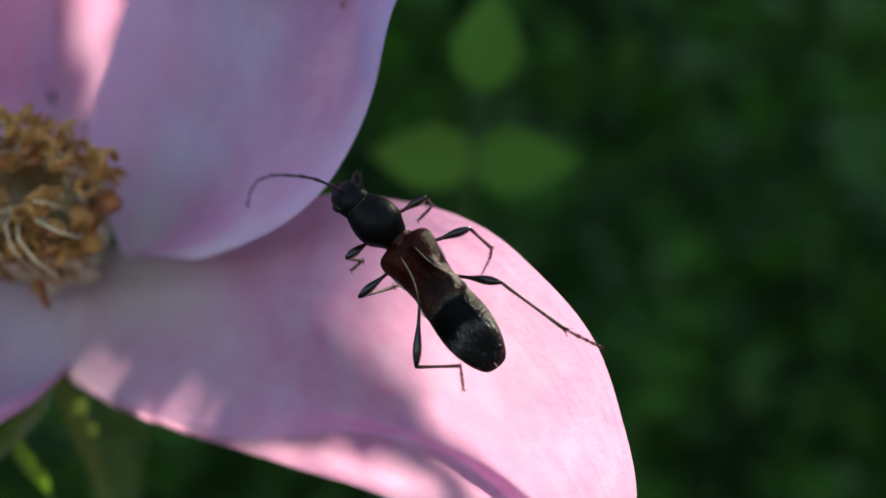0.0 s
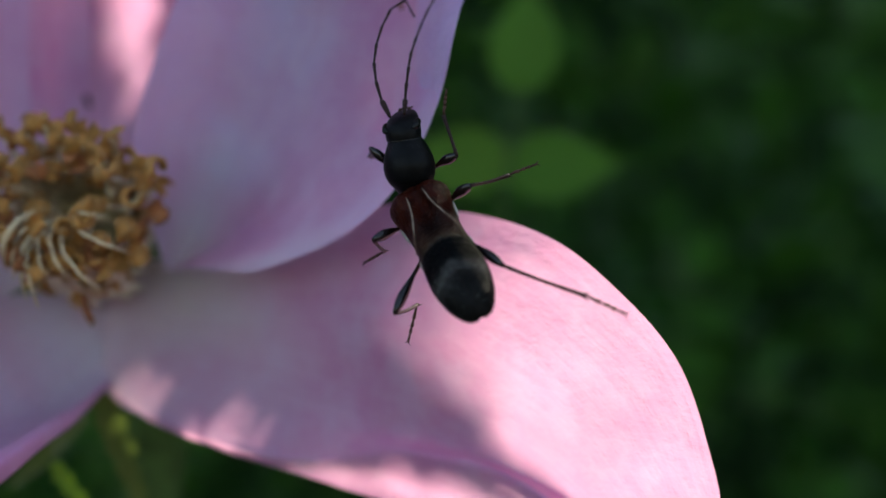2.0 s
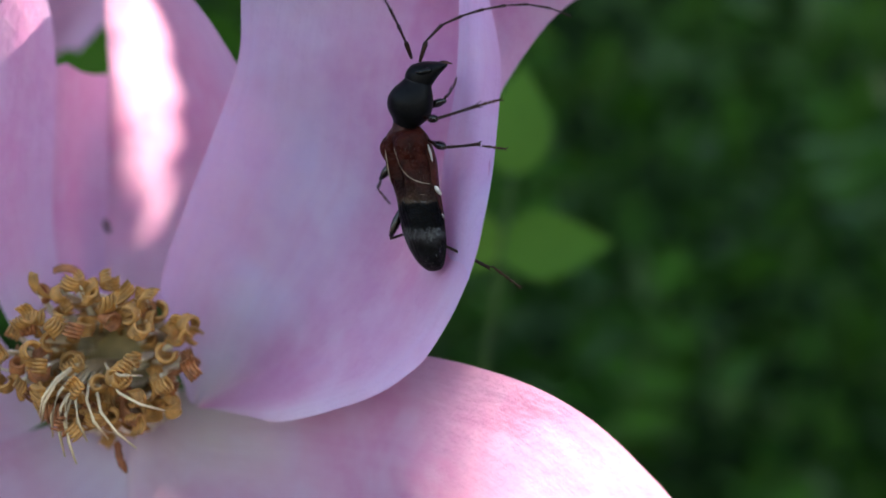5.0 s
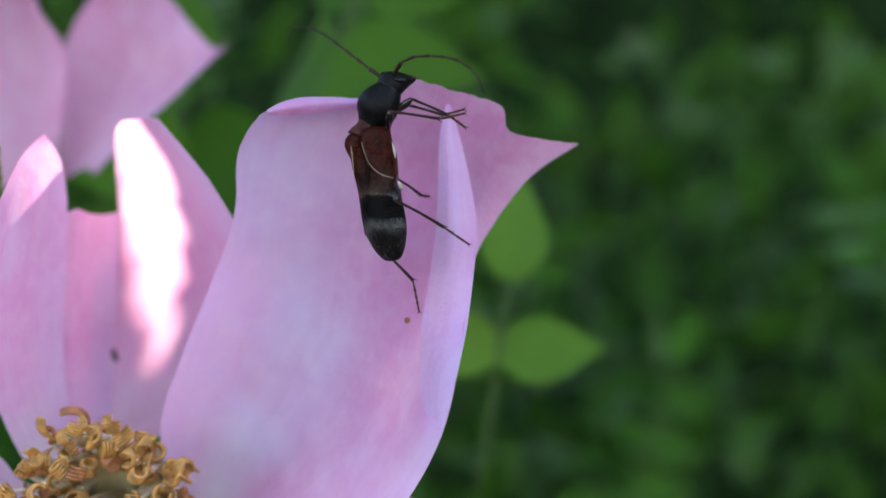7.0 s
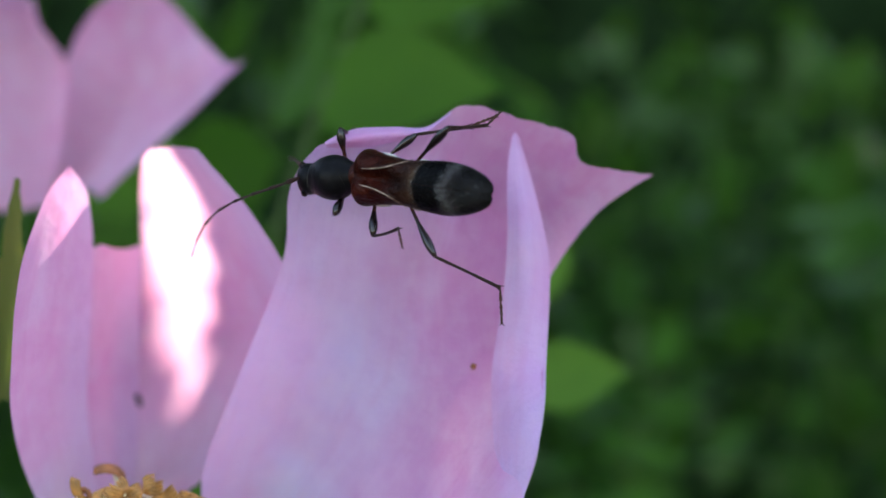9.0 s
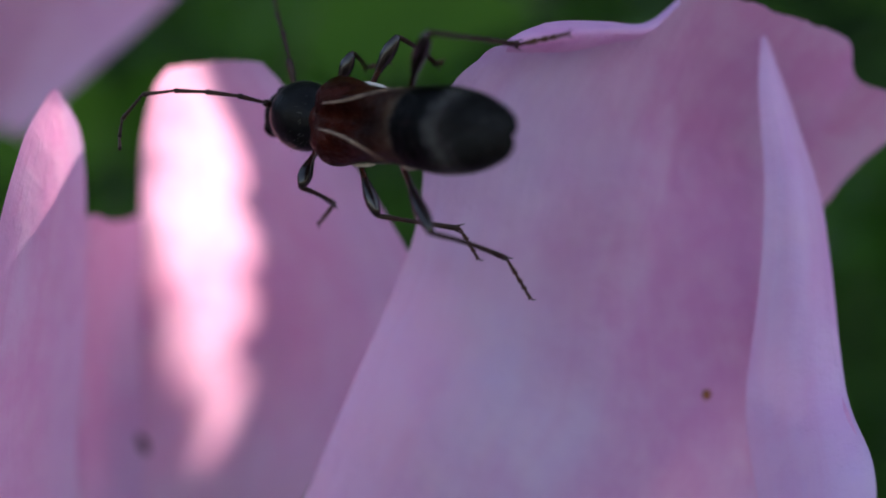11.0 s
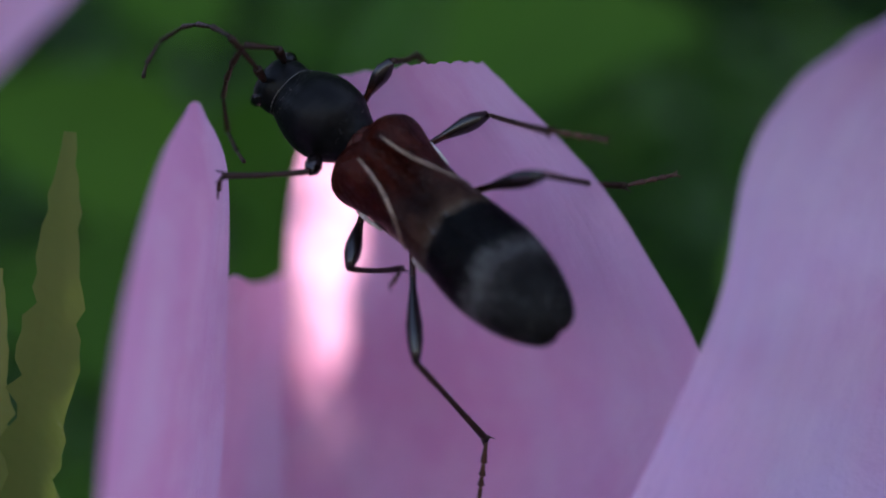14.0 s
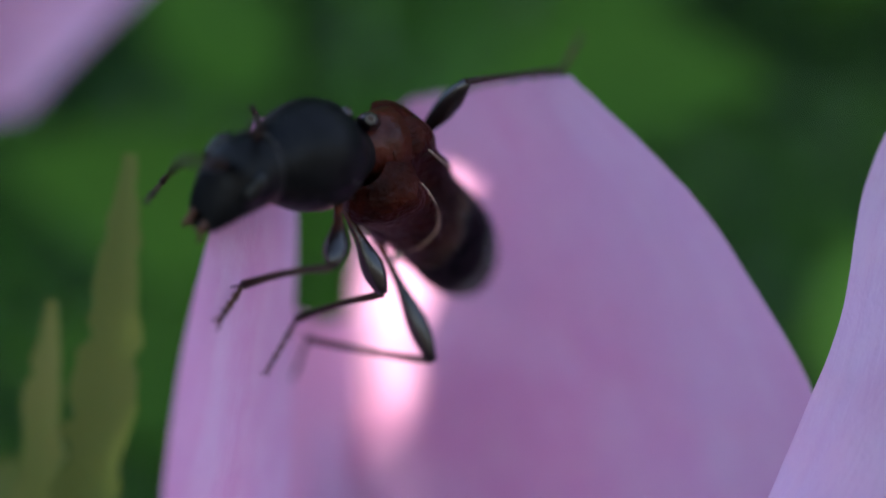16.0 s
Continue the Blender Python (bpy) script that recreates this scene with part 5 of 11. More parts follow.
    walk(lf_tarsus, [
        (0, at(0.41, 1.67, -1.30, 0.0, 49.8, 82.4)),
        (0.25, at(1.47, 2.01, -1.60, 0.0, 20.5, 60.1)),
        (0.5, at(2.43, 2.18, -1.74, 0.0, -10.6, 45.7)),
        (0.75, at(2.44, 2.38, -1.72, 0.0, 18.9, 41.8)),
        (1, at(2.43, 2.55, -1.65, 0.0, 48.4, 36.1)),
        (1.25, at(2.07, 2.40, -1.83, 0.0, 51.8, 33.4)),
        (1.5, at(1.70, 2.21, -1.96, 0.0, 55.1, 30.3)),
        (1.75, at(2.57, 1.70, -1.06, 0.0, 56.3, 13.8)),
        (2, at(3.20, 0.84, -0.29, -0.0, 55.4, -2.9)),
        (2.25, at(2.21, 1.14, -0.35, 0.0, 63.7, 13.5)),
        (2.5, at(1.12, 1.11, -0.85, 0.0, 68.9, 40.0)),
        (2.75, at(1.62, 1.37, -1.17, -0.0, 75.0, 31.9)),
        (3, at(2.12, 1.36, -1.67, 0.0, 80.4, 14.2)),
        (3.8, at(2.34, 1.71, -1.94, 0.0, 67.0, 32.9)),
        (4.6, at(1.60, -0.30, -3.15, -0.0, 52.0, 38.3)),
        (5.5, at(0.88, 0.03, -2.89, 0.0, 36.0, 41.0)),
        (5.75, at(0.27, -0.16, -2.66, 0.0, 30.0, 34.8)),
        (6, at(-0.17, -0.09, -2.28, 0.0, 23.7, 29.3)),
        (6.25, at(0.45, -0.40, -3.17, 0.0, 27.7, 28.0)),
        (6.5, at(1.36, -0.06, -3.67, 0.0, 31.6, 26.6)),
        (6.75, at(0.58, -1.32, -3.72, 0.0, 49.0, -27.7)),
        (7, at(-0.03, -2.40, -2.87, 0.0, 34.4, -84.6)),
        (7.25, at(-0.84, -0.95, -2.34, 0.0, 52.5, -59.9)),
        (7.5, at(0.93, 1.58, -0.97, 0.0, 60.5, -15.7)),
        (7.75, at(0.62, 1.35, -1.31, 0.0, 1.1, -0.4)),
        (8, at(0.41, 0.96, -1.23, -0.0, -58.3, 13.9)),
        (8.25, at(0.39, 1.16, -1.67, 0.0, 9.0, -18.3)),
        (8.5, at(0.43, 1.40, -1.92, 0.0, 71.2, -78.5)),
        (8.75, at(0.89, 1.54, -1.52, 0.0, 64.0, -12.8)),
        (9, at(1.32, 1.65, -1.06, -0.0, 43.4, 11.1)),
        (9.25, at(1.52, 1.52, -1.07, 0.0, 42.8, 4.1)),
        (9.5, at(1.71, 1.37, -1.10, 0.0, 41.8, -2.7)),
        (10.3, at(1.23, 1.84, -1.31, 0.0, 29.6, 20.5)),
        (11.1, at(0.70, 2.26, -1.51, 0.0, 10.3, 42.1)),
        (12, at(0.13, 2.60, -1.67, 0.0, -8.6, 59.5)),
        (12.25, at(0.70, 1.96, -1.44, -0.0, 33.6, 34.2)),
        (12.5, at(1.24, 1.25, -1.03, 0.0, 61.9, -29.7)),
        (12.75, at(1.45, 1.05, -0.84, 0.0, 53.4, -6.8)),
        (13, at(1.67, 0.82, -0.69, 0.0, 42.1, 7.5)),
        (13.25, at(1.62, 1.01, -0.69, 0.0, 52.8, -5.4)),
        (13.5, at(1.58, 1.18, -0.71, 0.0, 61.3, -25.5)),
        (13.75, at(1.79, 2.23, 0.23, 0.0, 65.7, 52.8)),
        (14, at(0.94, 2.64, 1.57, 0.0, 40.9, 91.2)),
        (14.25, at(0.76, 2.94, 1.11, 0.0, 25.8, 103.6)),
        (14.5, at(0.44, 3.01, 0.63, 0.0, 10.0, 113.1)),
        (14.75, at(1.15, 3.09, 0.79, 0.0, -17.6, 84.5)),
        (15, at(1.89, 3.01, 0.58, 0.0, -39.8, 46.7)),
        (15.25, at(1.14, 3.07, -0.36, -0.0, -37.5, 47.5)),
        (15.5, at(0.28, 2.70, -0.95, -0.0, -35.2, 48.2)),
        (15.75, at(0.36, 2.82, -1.19, 0.0, -19.2, 53.5)),
        (16, at(0.41, 2.84, -1.46, 0.0, -3.0, 57.9)),
    ])
    walk(lm_femur, [
        (0, at(-0.70, 0.70, -0.60, -0.0, -3.4, 92.0)),
        (0.25, at(-0.70, 0.70, -0.60, 0.0, -2.0, 105.8)),
        (0.5, at(-0.70, 0.70, -0.60, 0.0, -0.4, 119.5)),
        (0.75, at(-0.70, 0.70, -0.60, 0.0, -3.5, 93.2)),
        (1, at(-0.70, 0.70, -0.60, -0.0, -5.9, 66.8)),
        (1.25, at(-0.70, 0.70, -0.60, 0.0, -24.5, 73.7)),
        (1.5, at(-0.70, 0.70, -0.60, 0.0, -42.7, 83.0)),
        (1.75, at(-0.70, 0.70, -0.60, 0.0, -39.4, 100.1)),
        (2, at(-0.70, 0.70, -0.60, 0.0, -33.9, 115.2)),
        (2.25, at(-0.70, 0.70, -0.60, -0.0, -33.3, 82.9)),
        (2.5, at(-0.70, 0.70, -0.60, 0.0, -24.9, 53.7)),
        (2.75, at(-0.70, 0.70, -0.60, 0.0, -22.8, 59.3)),
        (3, at(-0.70, 0.70, -0.60, -0.0, -20.4, 64.7)),
        (3.8, at(-0.70, 0.70, -0.60, 0.0, -31.6, 86.7)),
        (4.6, at(-0.70, 0.70, -0.60, -0.0, -38.8, 121.0)),
        (5.5, at(-0.70, 0.70, -0.60, -0.0, -35.9, 153.8)),
        (5.75, at(-0.70, 0.70, -0.60, 0.0, -30.6, 153.4)),
        (6, at(-0.70, 0.70, -0.60, -0.0, -25.2, 153.0)),
        (6.25, at(-0.70, 0.70, -0.60, -0.0, -21.7, 159.2)),
        (6.5, at(-0.70, 0.70, -0.60, 0.0, -18.0, 165.2)),
        (6.75, at(-0.70, 0.70, -0.60, 0.0, 0.4, -177.4)),
        (7, at(-0.70, 0.70, -0.60, 0.0, 18.7, -159.8)),
        (7.25, at(-0.70, 0.70, -0.60, 0.0, -23.1, -179.6)),
        (7.5, at(-0.70, 0.70, -0.60, 0.0, -59.9, 140.5)),
        (7.75, at(-0.70, 0.70, -0.60, -0.0, -24.3, 126.2)),
        (8, at(-0.70, 0.70, -0.60, 0.0, 12.0, 119.0)),
        (8.25, at(-0.70, 0.70, -0.60, 0.0, 11.3, 128.8)),
        (8.5, at(-0.70, 0.70, -0.60, 0.0, 10.2, 138.5)),
        (8.75, at(-0.70, 0.70, -0.60, 0.0, -6.9, 124.1)),
        (9, at(-0.70, 0.70, -0.60, 0.0, -23.6, 108.7)),
        (9.25, at(-0.70, 0.70, -0.60, 0.0, -4.6, 115.0)),
        (9.5, at(-0.70, 0.70, -0.60, 0.0, 14.4, 120.9)),
        (10.3, at(-0.70, 0.70, -0.60, 0.0, 8.0, 121.3)),
        (11.1, at(-0.70, 0.70, -0.60, 0.0, 1.6, 121.7)),
        (12, at(-0.70, 0.70, -0.60, 0.0, -5.6, 122.1)),
        (12.25, at(-0.70, 0.70, -0.60, -0.0, 9.1, 130.4)),
        (12.5, at(-0.70, 0.70, -0.60, -0.0, 23.6, 139.3)),
        (12.75, at(-0.70, 0.70, -0.60, 0.0, 0.4, 125.1)),
        (13, at(-0.70, 0.70, -0.60, 0.0, -22.7, 111.0)),
        (13.25, at(-0.70, 0.70, -0.60, 0.0, -14.5, 119.9)),
        (13.5, at(-0.70, 0.70, -0.60, 0.0, -5.9, 128.0)),
        (13.75, at(-0.70, 0.70, -0.60, 0.0, -10.6, 129.3)),
        (14, at(-0.70, 0.70, -0.60, 0.0, -15.4, 130.5)),
        (14.25, at(-0.70, 0.70, -0.60, -0.0, -34.3, 127.9)),
        (14.5, at(-0.70, 0.70, -0.60, -0.0, -53.2, 123.6)),
        (14.75, at(-0.70, 0.70, -0.60, 0.0, -49.5, 98.2)),
        (15, at(-0.70, 0.70, -0.60, -0.0, -41.3, 78.2)),
        (15.25, at(-0.70, 0.70, -0.60, 0.0, -38.0, 92.8)),
        (15.5, at(-0.70, 0.70, -0.60, -0.0, -33.1, 105.9)),
        (15.75, at(-0.70, 0.70, -0.60, 0.0, -29.3, 113.4)),
        (16, at(-0.70, 0.70, -0.60, -0.0, -25.1, 120.3)),
    ])
    walk(lm_tibia, [
        (0, at(-0.77, 2.65, -0.48, 0.0, 53.7, -104.9)),
        (0.25, at(-1.23, 2.58, -0.53, -0.0, 58.9, -104.6)),
        (0.5, at(-1.66, 2.40, -0.59, -0.0, 64.1, -104.1)),
        (0.75, at(-0.81, 2.64, -0.48, 0.0, 79.6, -59.2)),
        (1, at(0.06, 2.48, -0.40, 0.0, 72.0, 25.1)),
        (1.25, at(-0.20, 2.40, 0.21, 0.0, 75.0, 33.4)),
        (1.5, at(-0.53, 2.12, 0.72, 0.0, 77.6, 45.2)),
        (1.75, at(-0.96, 2.18, 0.64, 0.0, 72.7, 12.1)),
        (2, at(-1.39, 2.16, 0.49, 0.0, 65.1, -4.1)),
        (2.25, at(-0.50, 2.32, 0.47, 0.0, 63.0, -3.8)),
        (2.5, at(0.35, 2.12, 0.22, 0.0, 60.9, -3.5)),
        (2.75, at(0.22, 2.25, 0.15, 0.0, 71.7, -5.7)),
        (3, at(0.08, 2.35, 0.08, -13.6, 82.4, -13.5)),
        (3.8, at(-0.60, 2.36, 0.42, 0.0, 70.3, 83.8)),
        (4.6, at(-1.48, 2.00, 0.62, 0.0, 43.8, 96.7)),
        (5.5, at(-2.12, 1.40, 0.54, -0.0, 18.8, 100.9)),
        (5.75, at(-2.20, 1.45, 0.39, -0.0, 16.3, 93.6)),
        (6, at(-2.27, 1.50, 0.23, 0.0, 13.5, 86.5)),
        (6.25, at(-2.39, 1.34, 0.12, -0.0, 15.4, 108.8)),
        (6.5, at(-2.49, 1.17, 0.00, -0.0, 15.1, 131.3)),
        (6.75, at(-2.65, 0.61, -0.61, 0.0, 40.5, 144.5)),
        (7, at(-2.43, 0.06, -1.23, 0.0, 62.6, 173.1)),
        (7.25, at(-2.49, 0.69, 0.17, 112.5, 86.2, 112.6)),
        (7.5, at(-1.45, 1.32, 1.09, -0.0, 65.5, 7.7)),
        (7.75, at(-1.75, 2.13, 0.20, 0.0, 69.7, -30.9)),
        (8, at(-1.62, 2.37, -1.01, 0.0, 64.3, -67.6)),
        (8.25, at(-1.90, 2.19, -0.98, 0.0, 70.5, -80.2)),
        (8.5, at(-2.14, 1.97, -0.95, -0.0, 75.1, -101.6)),
        (8.75, at(-1.79, 2.30, -0.37, -0.0, 78.0, -91.0)),
        (9, at(-1.27, 2.39, 0.18, -0.0, 80.3, -74.5)),
        (9.25, at(-1.52, 2.46, -0.44, -0.0, 77.1, -73.9)),
        (9.5, at(-1.67, 2.32, -1.08, 0.0, 74.0, -73.5)),
        (10.3, at(-1.70, 2.35, -0.87, 0.0, 73.3, -150.2)),
        (11.1, at(-1.72, 2.36, -0.65, 0.0, 53.3, 177.7)),
        (12, at(-1.73, 2.34, -0.41, 0.0, 31.3, 167.8)),
        (12.25, at(-1.95, 2.17, -0.91, 0.0, 40.3, -178.7)),
        (12.5, at(-2.06, 1.86, -1.38, 0.0, 47.3, -161.6)),
        (12.75, at(-1.82, 2.29, -0.61, 0.0, 66.7, -148.2)),
        (13, at(-1.34, 2.38, 0.15, 0.0, 79.8, -85.5)),
        (13.25, at(-1.64, 2.34, -0.11, 0.0, 78.5, -77.2)),
        (13.5, at(-1.90, 2.23, -0.40, -0.0, 77.0, -70.7)),
        (13.75, at(-1.91, 2.18, -0.24, 0.0, 72.4, -77.4)),
        (14, at(-1.92, 2.13, -0.08, 0.0, 67.6, -81.4)),
        (14.25, at(-1.69, 1.97, 0.50, 0.0, 66.1, 92.0)),
        (14.5, at(-1.35, 1.67, 0.96, -0.0, 19.9, 94.7)),
        (14.75, at(-0.88, 1.95, 0.88, 0.0, 21.5, 95.0)),
        (15, at(-0.40, 2.13, 0.69, -0.0, 23.1, 95.4)),
        (15.25, at(-0.78, 2.23, 0.60, 0.0, 33.6, 105.6)),
        (15.5, at(-1.15, 2.27, 0.47, 0.0, 43.0, 118.4)),
        (15.75, at(-1.37, 2.26, 0.35, 0.0, 57.0, 129.7)),
        (16, at(-1.59, 2.22, 0.23, 0.0, 68.8, 152.9)),
    ])
    walk(lm_tarsus, [
        (0, at(-1.12, 1.33, -2.34, 0.0, 63.8, -96.9)),
        (0.25, at(-1.53, 1.43, -2.50, 0.0, 64.7, -94.8)),
        (0.5, at(-1.90, 1.42, -2.66, -0.0, 65.6, -92.5)),
        (0.75, at(-0.60, 2.29, -2.74, 0.0, 78.8, 20.1)),
        (1, at(0.71, 2.79, -2.59, 0.0, 51.4, 57.7)),
        (1.25, at(0.30, 2.73, -2.01, 0.0, 56.7, 56.8)),
        (1.5, at(-0.18, 2.47, -1.52, -0.0, 62.0, 55.6)),
        (1.75, at(-0.30, 2.33, -1.56, -0.0, 45.2, 62.5)),
        (2, at(-0.42, 2.10, -1.60, 0.0, 28.2, 66.2)),
        (2.25, at(0.54, 2.25, -1.58, 0.0, 22.6, -6.8)),
        (2.5, at(1.47, 2.06, -1.79, 0.0, -8.6, -65.3)),
        (2.75, at(0.94, 2.17, -2.03, 0.0, 30.0, -49.6)),
        (3, at(0.38, 2.28, -2.20, -0.0, 64.1, -12.0)),
        (3.8, at(-0.52, 3.13, -1.74, 58.9, 83.6, 58.8)),
        (4.6, at(-1.67, 3.65, -0.97, -0.0, 56.7, 144.9)),
        (5.5, at(-2.53, 3.54, -0.20, 0.0, 28.5, 151.2)),
        (5.75, at(-2.34, 3.66, -0.25, 0.0, 37.5, 133.3)),
        (6, at(-2.14, 3.73, -0.31, -0.0, 43.2, 111.5)),
        (6.25, at(-3.11, 3.44, -0.49, -0.0, 41.2, 119.7)),
        (6.5, at(-3.96, 2.84, -0.59, 0.0, 38.7, 127.3)),
        (6.75, at(-4.07, 1.63, -2.11, 0.0, 55.9, 120.7)),
        (7, at(-3.48, 0.19, -3.27, 0.0, 72.2, 103.6)),
        (7.25, at(-2.55, 0.83, -2.13, 0.0, 81.1, 60.1)),
        (7.5, at(-0.51, 1.45, -1.01, 0.0, 77.0, -9.0)),
        (7.75, at(-1.06, 1.72, -1.95, -0.0, 67.3, -59.9)),
        (8, at(-1.24, 1.45, -3.08, -0.0, 51.8, -76.3)),
        (8.25, at(-1.77, 1.43, -3.15, -0.0, 62.6, -78.3)),
        (8.5, at(-2.26, 1.39, -3.17, -0.0, 73.3, -82.7)),
        (8.75, at(-1.79, 1.83, -2.62, -0.0, 74.6, 72.5)),
        (9, at(-1.17, 2.02, -2.09, 0.0, 43.6, 82.1)),
        (9.25, at(-1.38, 1.97, -2.68, 0.0, 50.3, 86.6)),
        (9.5, at(-1.49, 1.71, -3.29, 0.0, 56.7, 92.5)),
        (10.3, at(-2.28, 2.02, -3.08, 0.0, 52.2, 95.5)),
        (11.1, at(-3.10, 2.41, -2.50, -0.0, 47.7, 97.9)),
        (12, at(-3.65, 2.76, -1.61, 0.0, 42.6, 100.2)),
        (12.25, at(-3.70, 2.13, -2.40, -0.0, 51.2, 116.9)),
        (12.5, at(-3.54, 1.37, -3.07, 0.0, 56.6, 139.6)),
        (12.75, at(-2.60, 1.81, -2.73, 0.0, 70.6, 99.2)),
        (13, at(-1.31, 1.97, -2.11, 0.0, 66.0, 38.0)),
        (13.25, at(-1.54, 1.89, -2.37, -0.0, 65.6, 38.7)),
        (13.5, at(-1.72, 1.74, -2.64, 0.0, 65.3, 39.5)),
        (13.75, at(-1.76, 1.50, -2.43, 0.0, 62.4, 46.0)),
        (14, at(-1.79, 1.26, -2.21, 0.0, 59.3, 51.4)),
        (14.25, at(-1.72, 2.90, -1.60, 0.0, 39.4, 66.0)),
        (14.5, at(-1.52, 3.83, 0.18, 0.0, 18.6, 73.8)),
        (14.75, at(-1.07, 4.09, 0.04, 0.0, 7.5, 81.3)),
        (15, at(-0.60, 4.24, -0.21, 0.0, -3.8, 88.4)),
        (15.25, at(-1.29, 4.08, -0.67, 0.0, 7.7, 100.1)),
        (15.5, at(-1.95, 3.75, -1.10, 0.0, 18.8, 112.5)),
        (15.75, at(-2.18, 3.23, -1.57, -0.0, 20.0, 101.5)),
        (16, at(-2.33, 2.60, -1.92, 0.0, 20.5, 90.4)),
    ])
    walk(lh_femur, [
        (0, at(-2.30, 0.75, -0.60, 0.0, -1.1, 139.2)),
        (0.25, at(-2.30, 0.75, -0.60, 0.0, -0.7, 145.4)),
        (0.5, at(-2.30, 0.75, -0.60, 0.0, -0.4, 151.6)),
        (0.75, at(-2.30, 0.75, -0.60, -0.0, -0.3, 151.8)),
        (1, at(-2.30, 0.75, -0.60, 0.0, -0.3, 152.1)),
        (1.25, at(-2.30, 0.75, -0.60, -0.0, -0.1, 153.5)),
        (1.5, at(-2.30, 0.75, -0.60, 0.0, 0.1, 154.9)),
        (1.75, at(-2.30, 0.75, -0.60, 0.0, -3.2, 145.1)),
        (2, at(-2.30, 0.75, -0.60, 0.0, -6.5, 135.3)),
        (2.25, at(-2.30, 0.75, -0.60, 0.0, -9.6, 133.2)),
        (2.5, at(-2.30, 0.75, -0.60, 0.0, -12.7, 131.0)),
        (2.75, at(-2.30, 0.75, -0.60, -0.0, -7.1, 130.0)),
        (3, at(-2.30, 0.75, -0.60, 0.0, -1.6, 129.0)),
        (3.8, at(-2.30, 0.75, -0.60, 0.0, -12.5, 140.9)),
        (4.6, at(-2.30, 0.75, -0.60, 0.0, -23.9, 155.4)),
        (5.5, at(-2.30, 0.75, -0.60, 0.0, -33.9, 173.0)),
        (5.75, at(-2.30, 0.75, -0.60, -0.0, -32.0, -166.2)),
        (6, at(-2.30, 0.75, -0.60, -0.0, -26.9, -146.8)),
        (6.25, at(-2.30, 0.75, -0.60, 0.0, -13.7, -165.0)),
        (6.5, at(-2.30, 0.75, -0.60, 0.0, 0.8, 178.8)),
        (6.75, at(-2.30, 0.75, -0.60, 0.0, -5.1, 172.7)),
        (7, at(-2.30, 0.75, -0.60, 0.0, -10.8, 166.4)),
        (7.25, at(-2.30, 0.75, -0.60, 0.0, 3.7, 157.7)),
        (7.5, at(-2.30, 0.75, -0.60, -0.0, 18.2, 148.7)),
        (7.75, at(-2.30, 0.75, -0.60, 0.0, 19.3, 149.3)),
        (8, at(-2.30, 0.75, -0.60, 0.0, 20.4, 149.9)),
        (8.25, at(-2.30, 0.75, -0.60, 0.0, 14.2, 140.3)),
        (8.5, at(-2.30, 0.75, -0.60, 0.0, 7.7, 131.3)),
        (8.75, at(-2.30, 0.75, -0.60, 0.0, 1.0, 130.5)),
        (9, at(-2.30, 0.75, -0.60, -0.0, -5.7, 129.8)),
        (9.25, at(-2.30, 0.75, -0.60, -0.0, 6.6, 133.5)),
        (9.5, at(-2.30, 0.75, -0.60, 0.0, 18.8, 137.3)),
        (10.3, at(-2.30, 0.75, -0.60, 0.0, 3.0, 137.1)),
        (11.1, at(-2.30, 0.75, -0.60, 0.0, -14.4, 136.8)),
        (12, at(-2.30, 0.75, -0.60, -0.0, -32.3, 136.4)),
        (12.25, at(-2.30, 0.75, -0.60, -0.0, -20.0, 134.9)),
        (12.5, at(-2.30, 0.75, -0.60, 0.0, -7.7, 133.6)),
        (12.75, at(-2.30, 0.75, -0.60, 0.0, -10.3, 140.4)),
        (13, at(-2.30, 0.75, -0.60, 0.0, -12.7, 147.3)),
        (13.25, at(-2.30, 0.75, -0.60, 0.0, -12.0, 143.9)),
        (13.5, at(-2.30, 0.75, -0.60, 0.0, -11.2, 140.5)),
        (13.75, at(-2.30, 0.75, -0.60, 0.0, -6.5, 140.3)),
        (14, at(-2.30, 0.75, -0.60, -0.0, -1.9, 140.1)),
        (14.25, at(-2.30, 0.75, -0.60, -0.0, 7.9, 141.5)),
        (14.5, at(-2.30, 0.75, -0.60, 0.0, 17.7, 143.1)),
        (14.75, at(-2.30, 0.75, -0.60, 0.0, -4.8, 139.7)),
        (15, at(-2.30, 0.75, -0.60, 0.0, -27.4, 136.0)),
        (15.25, at(-2.30, 0.75, -0.60, -0.0, -22.5, 132.6)),
        (15.5, at(-2.30, 0.75, -0.60, 0.0, -17.5, 129.4)),
        (15.75, at(-2.30, 0.75, -0.60, 0.0, -22.1, 123.5)),
        (16, at(-2.30, 0.75, -0.60, 0.0, -26.5, 117.1)),
    ])
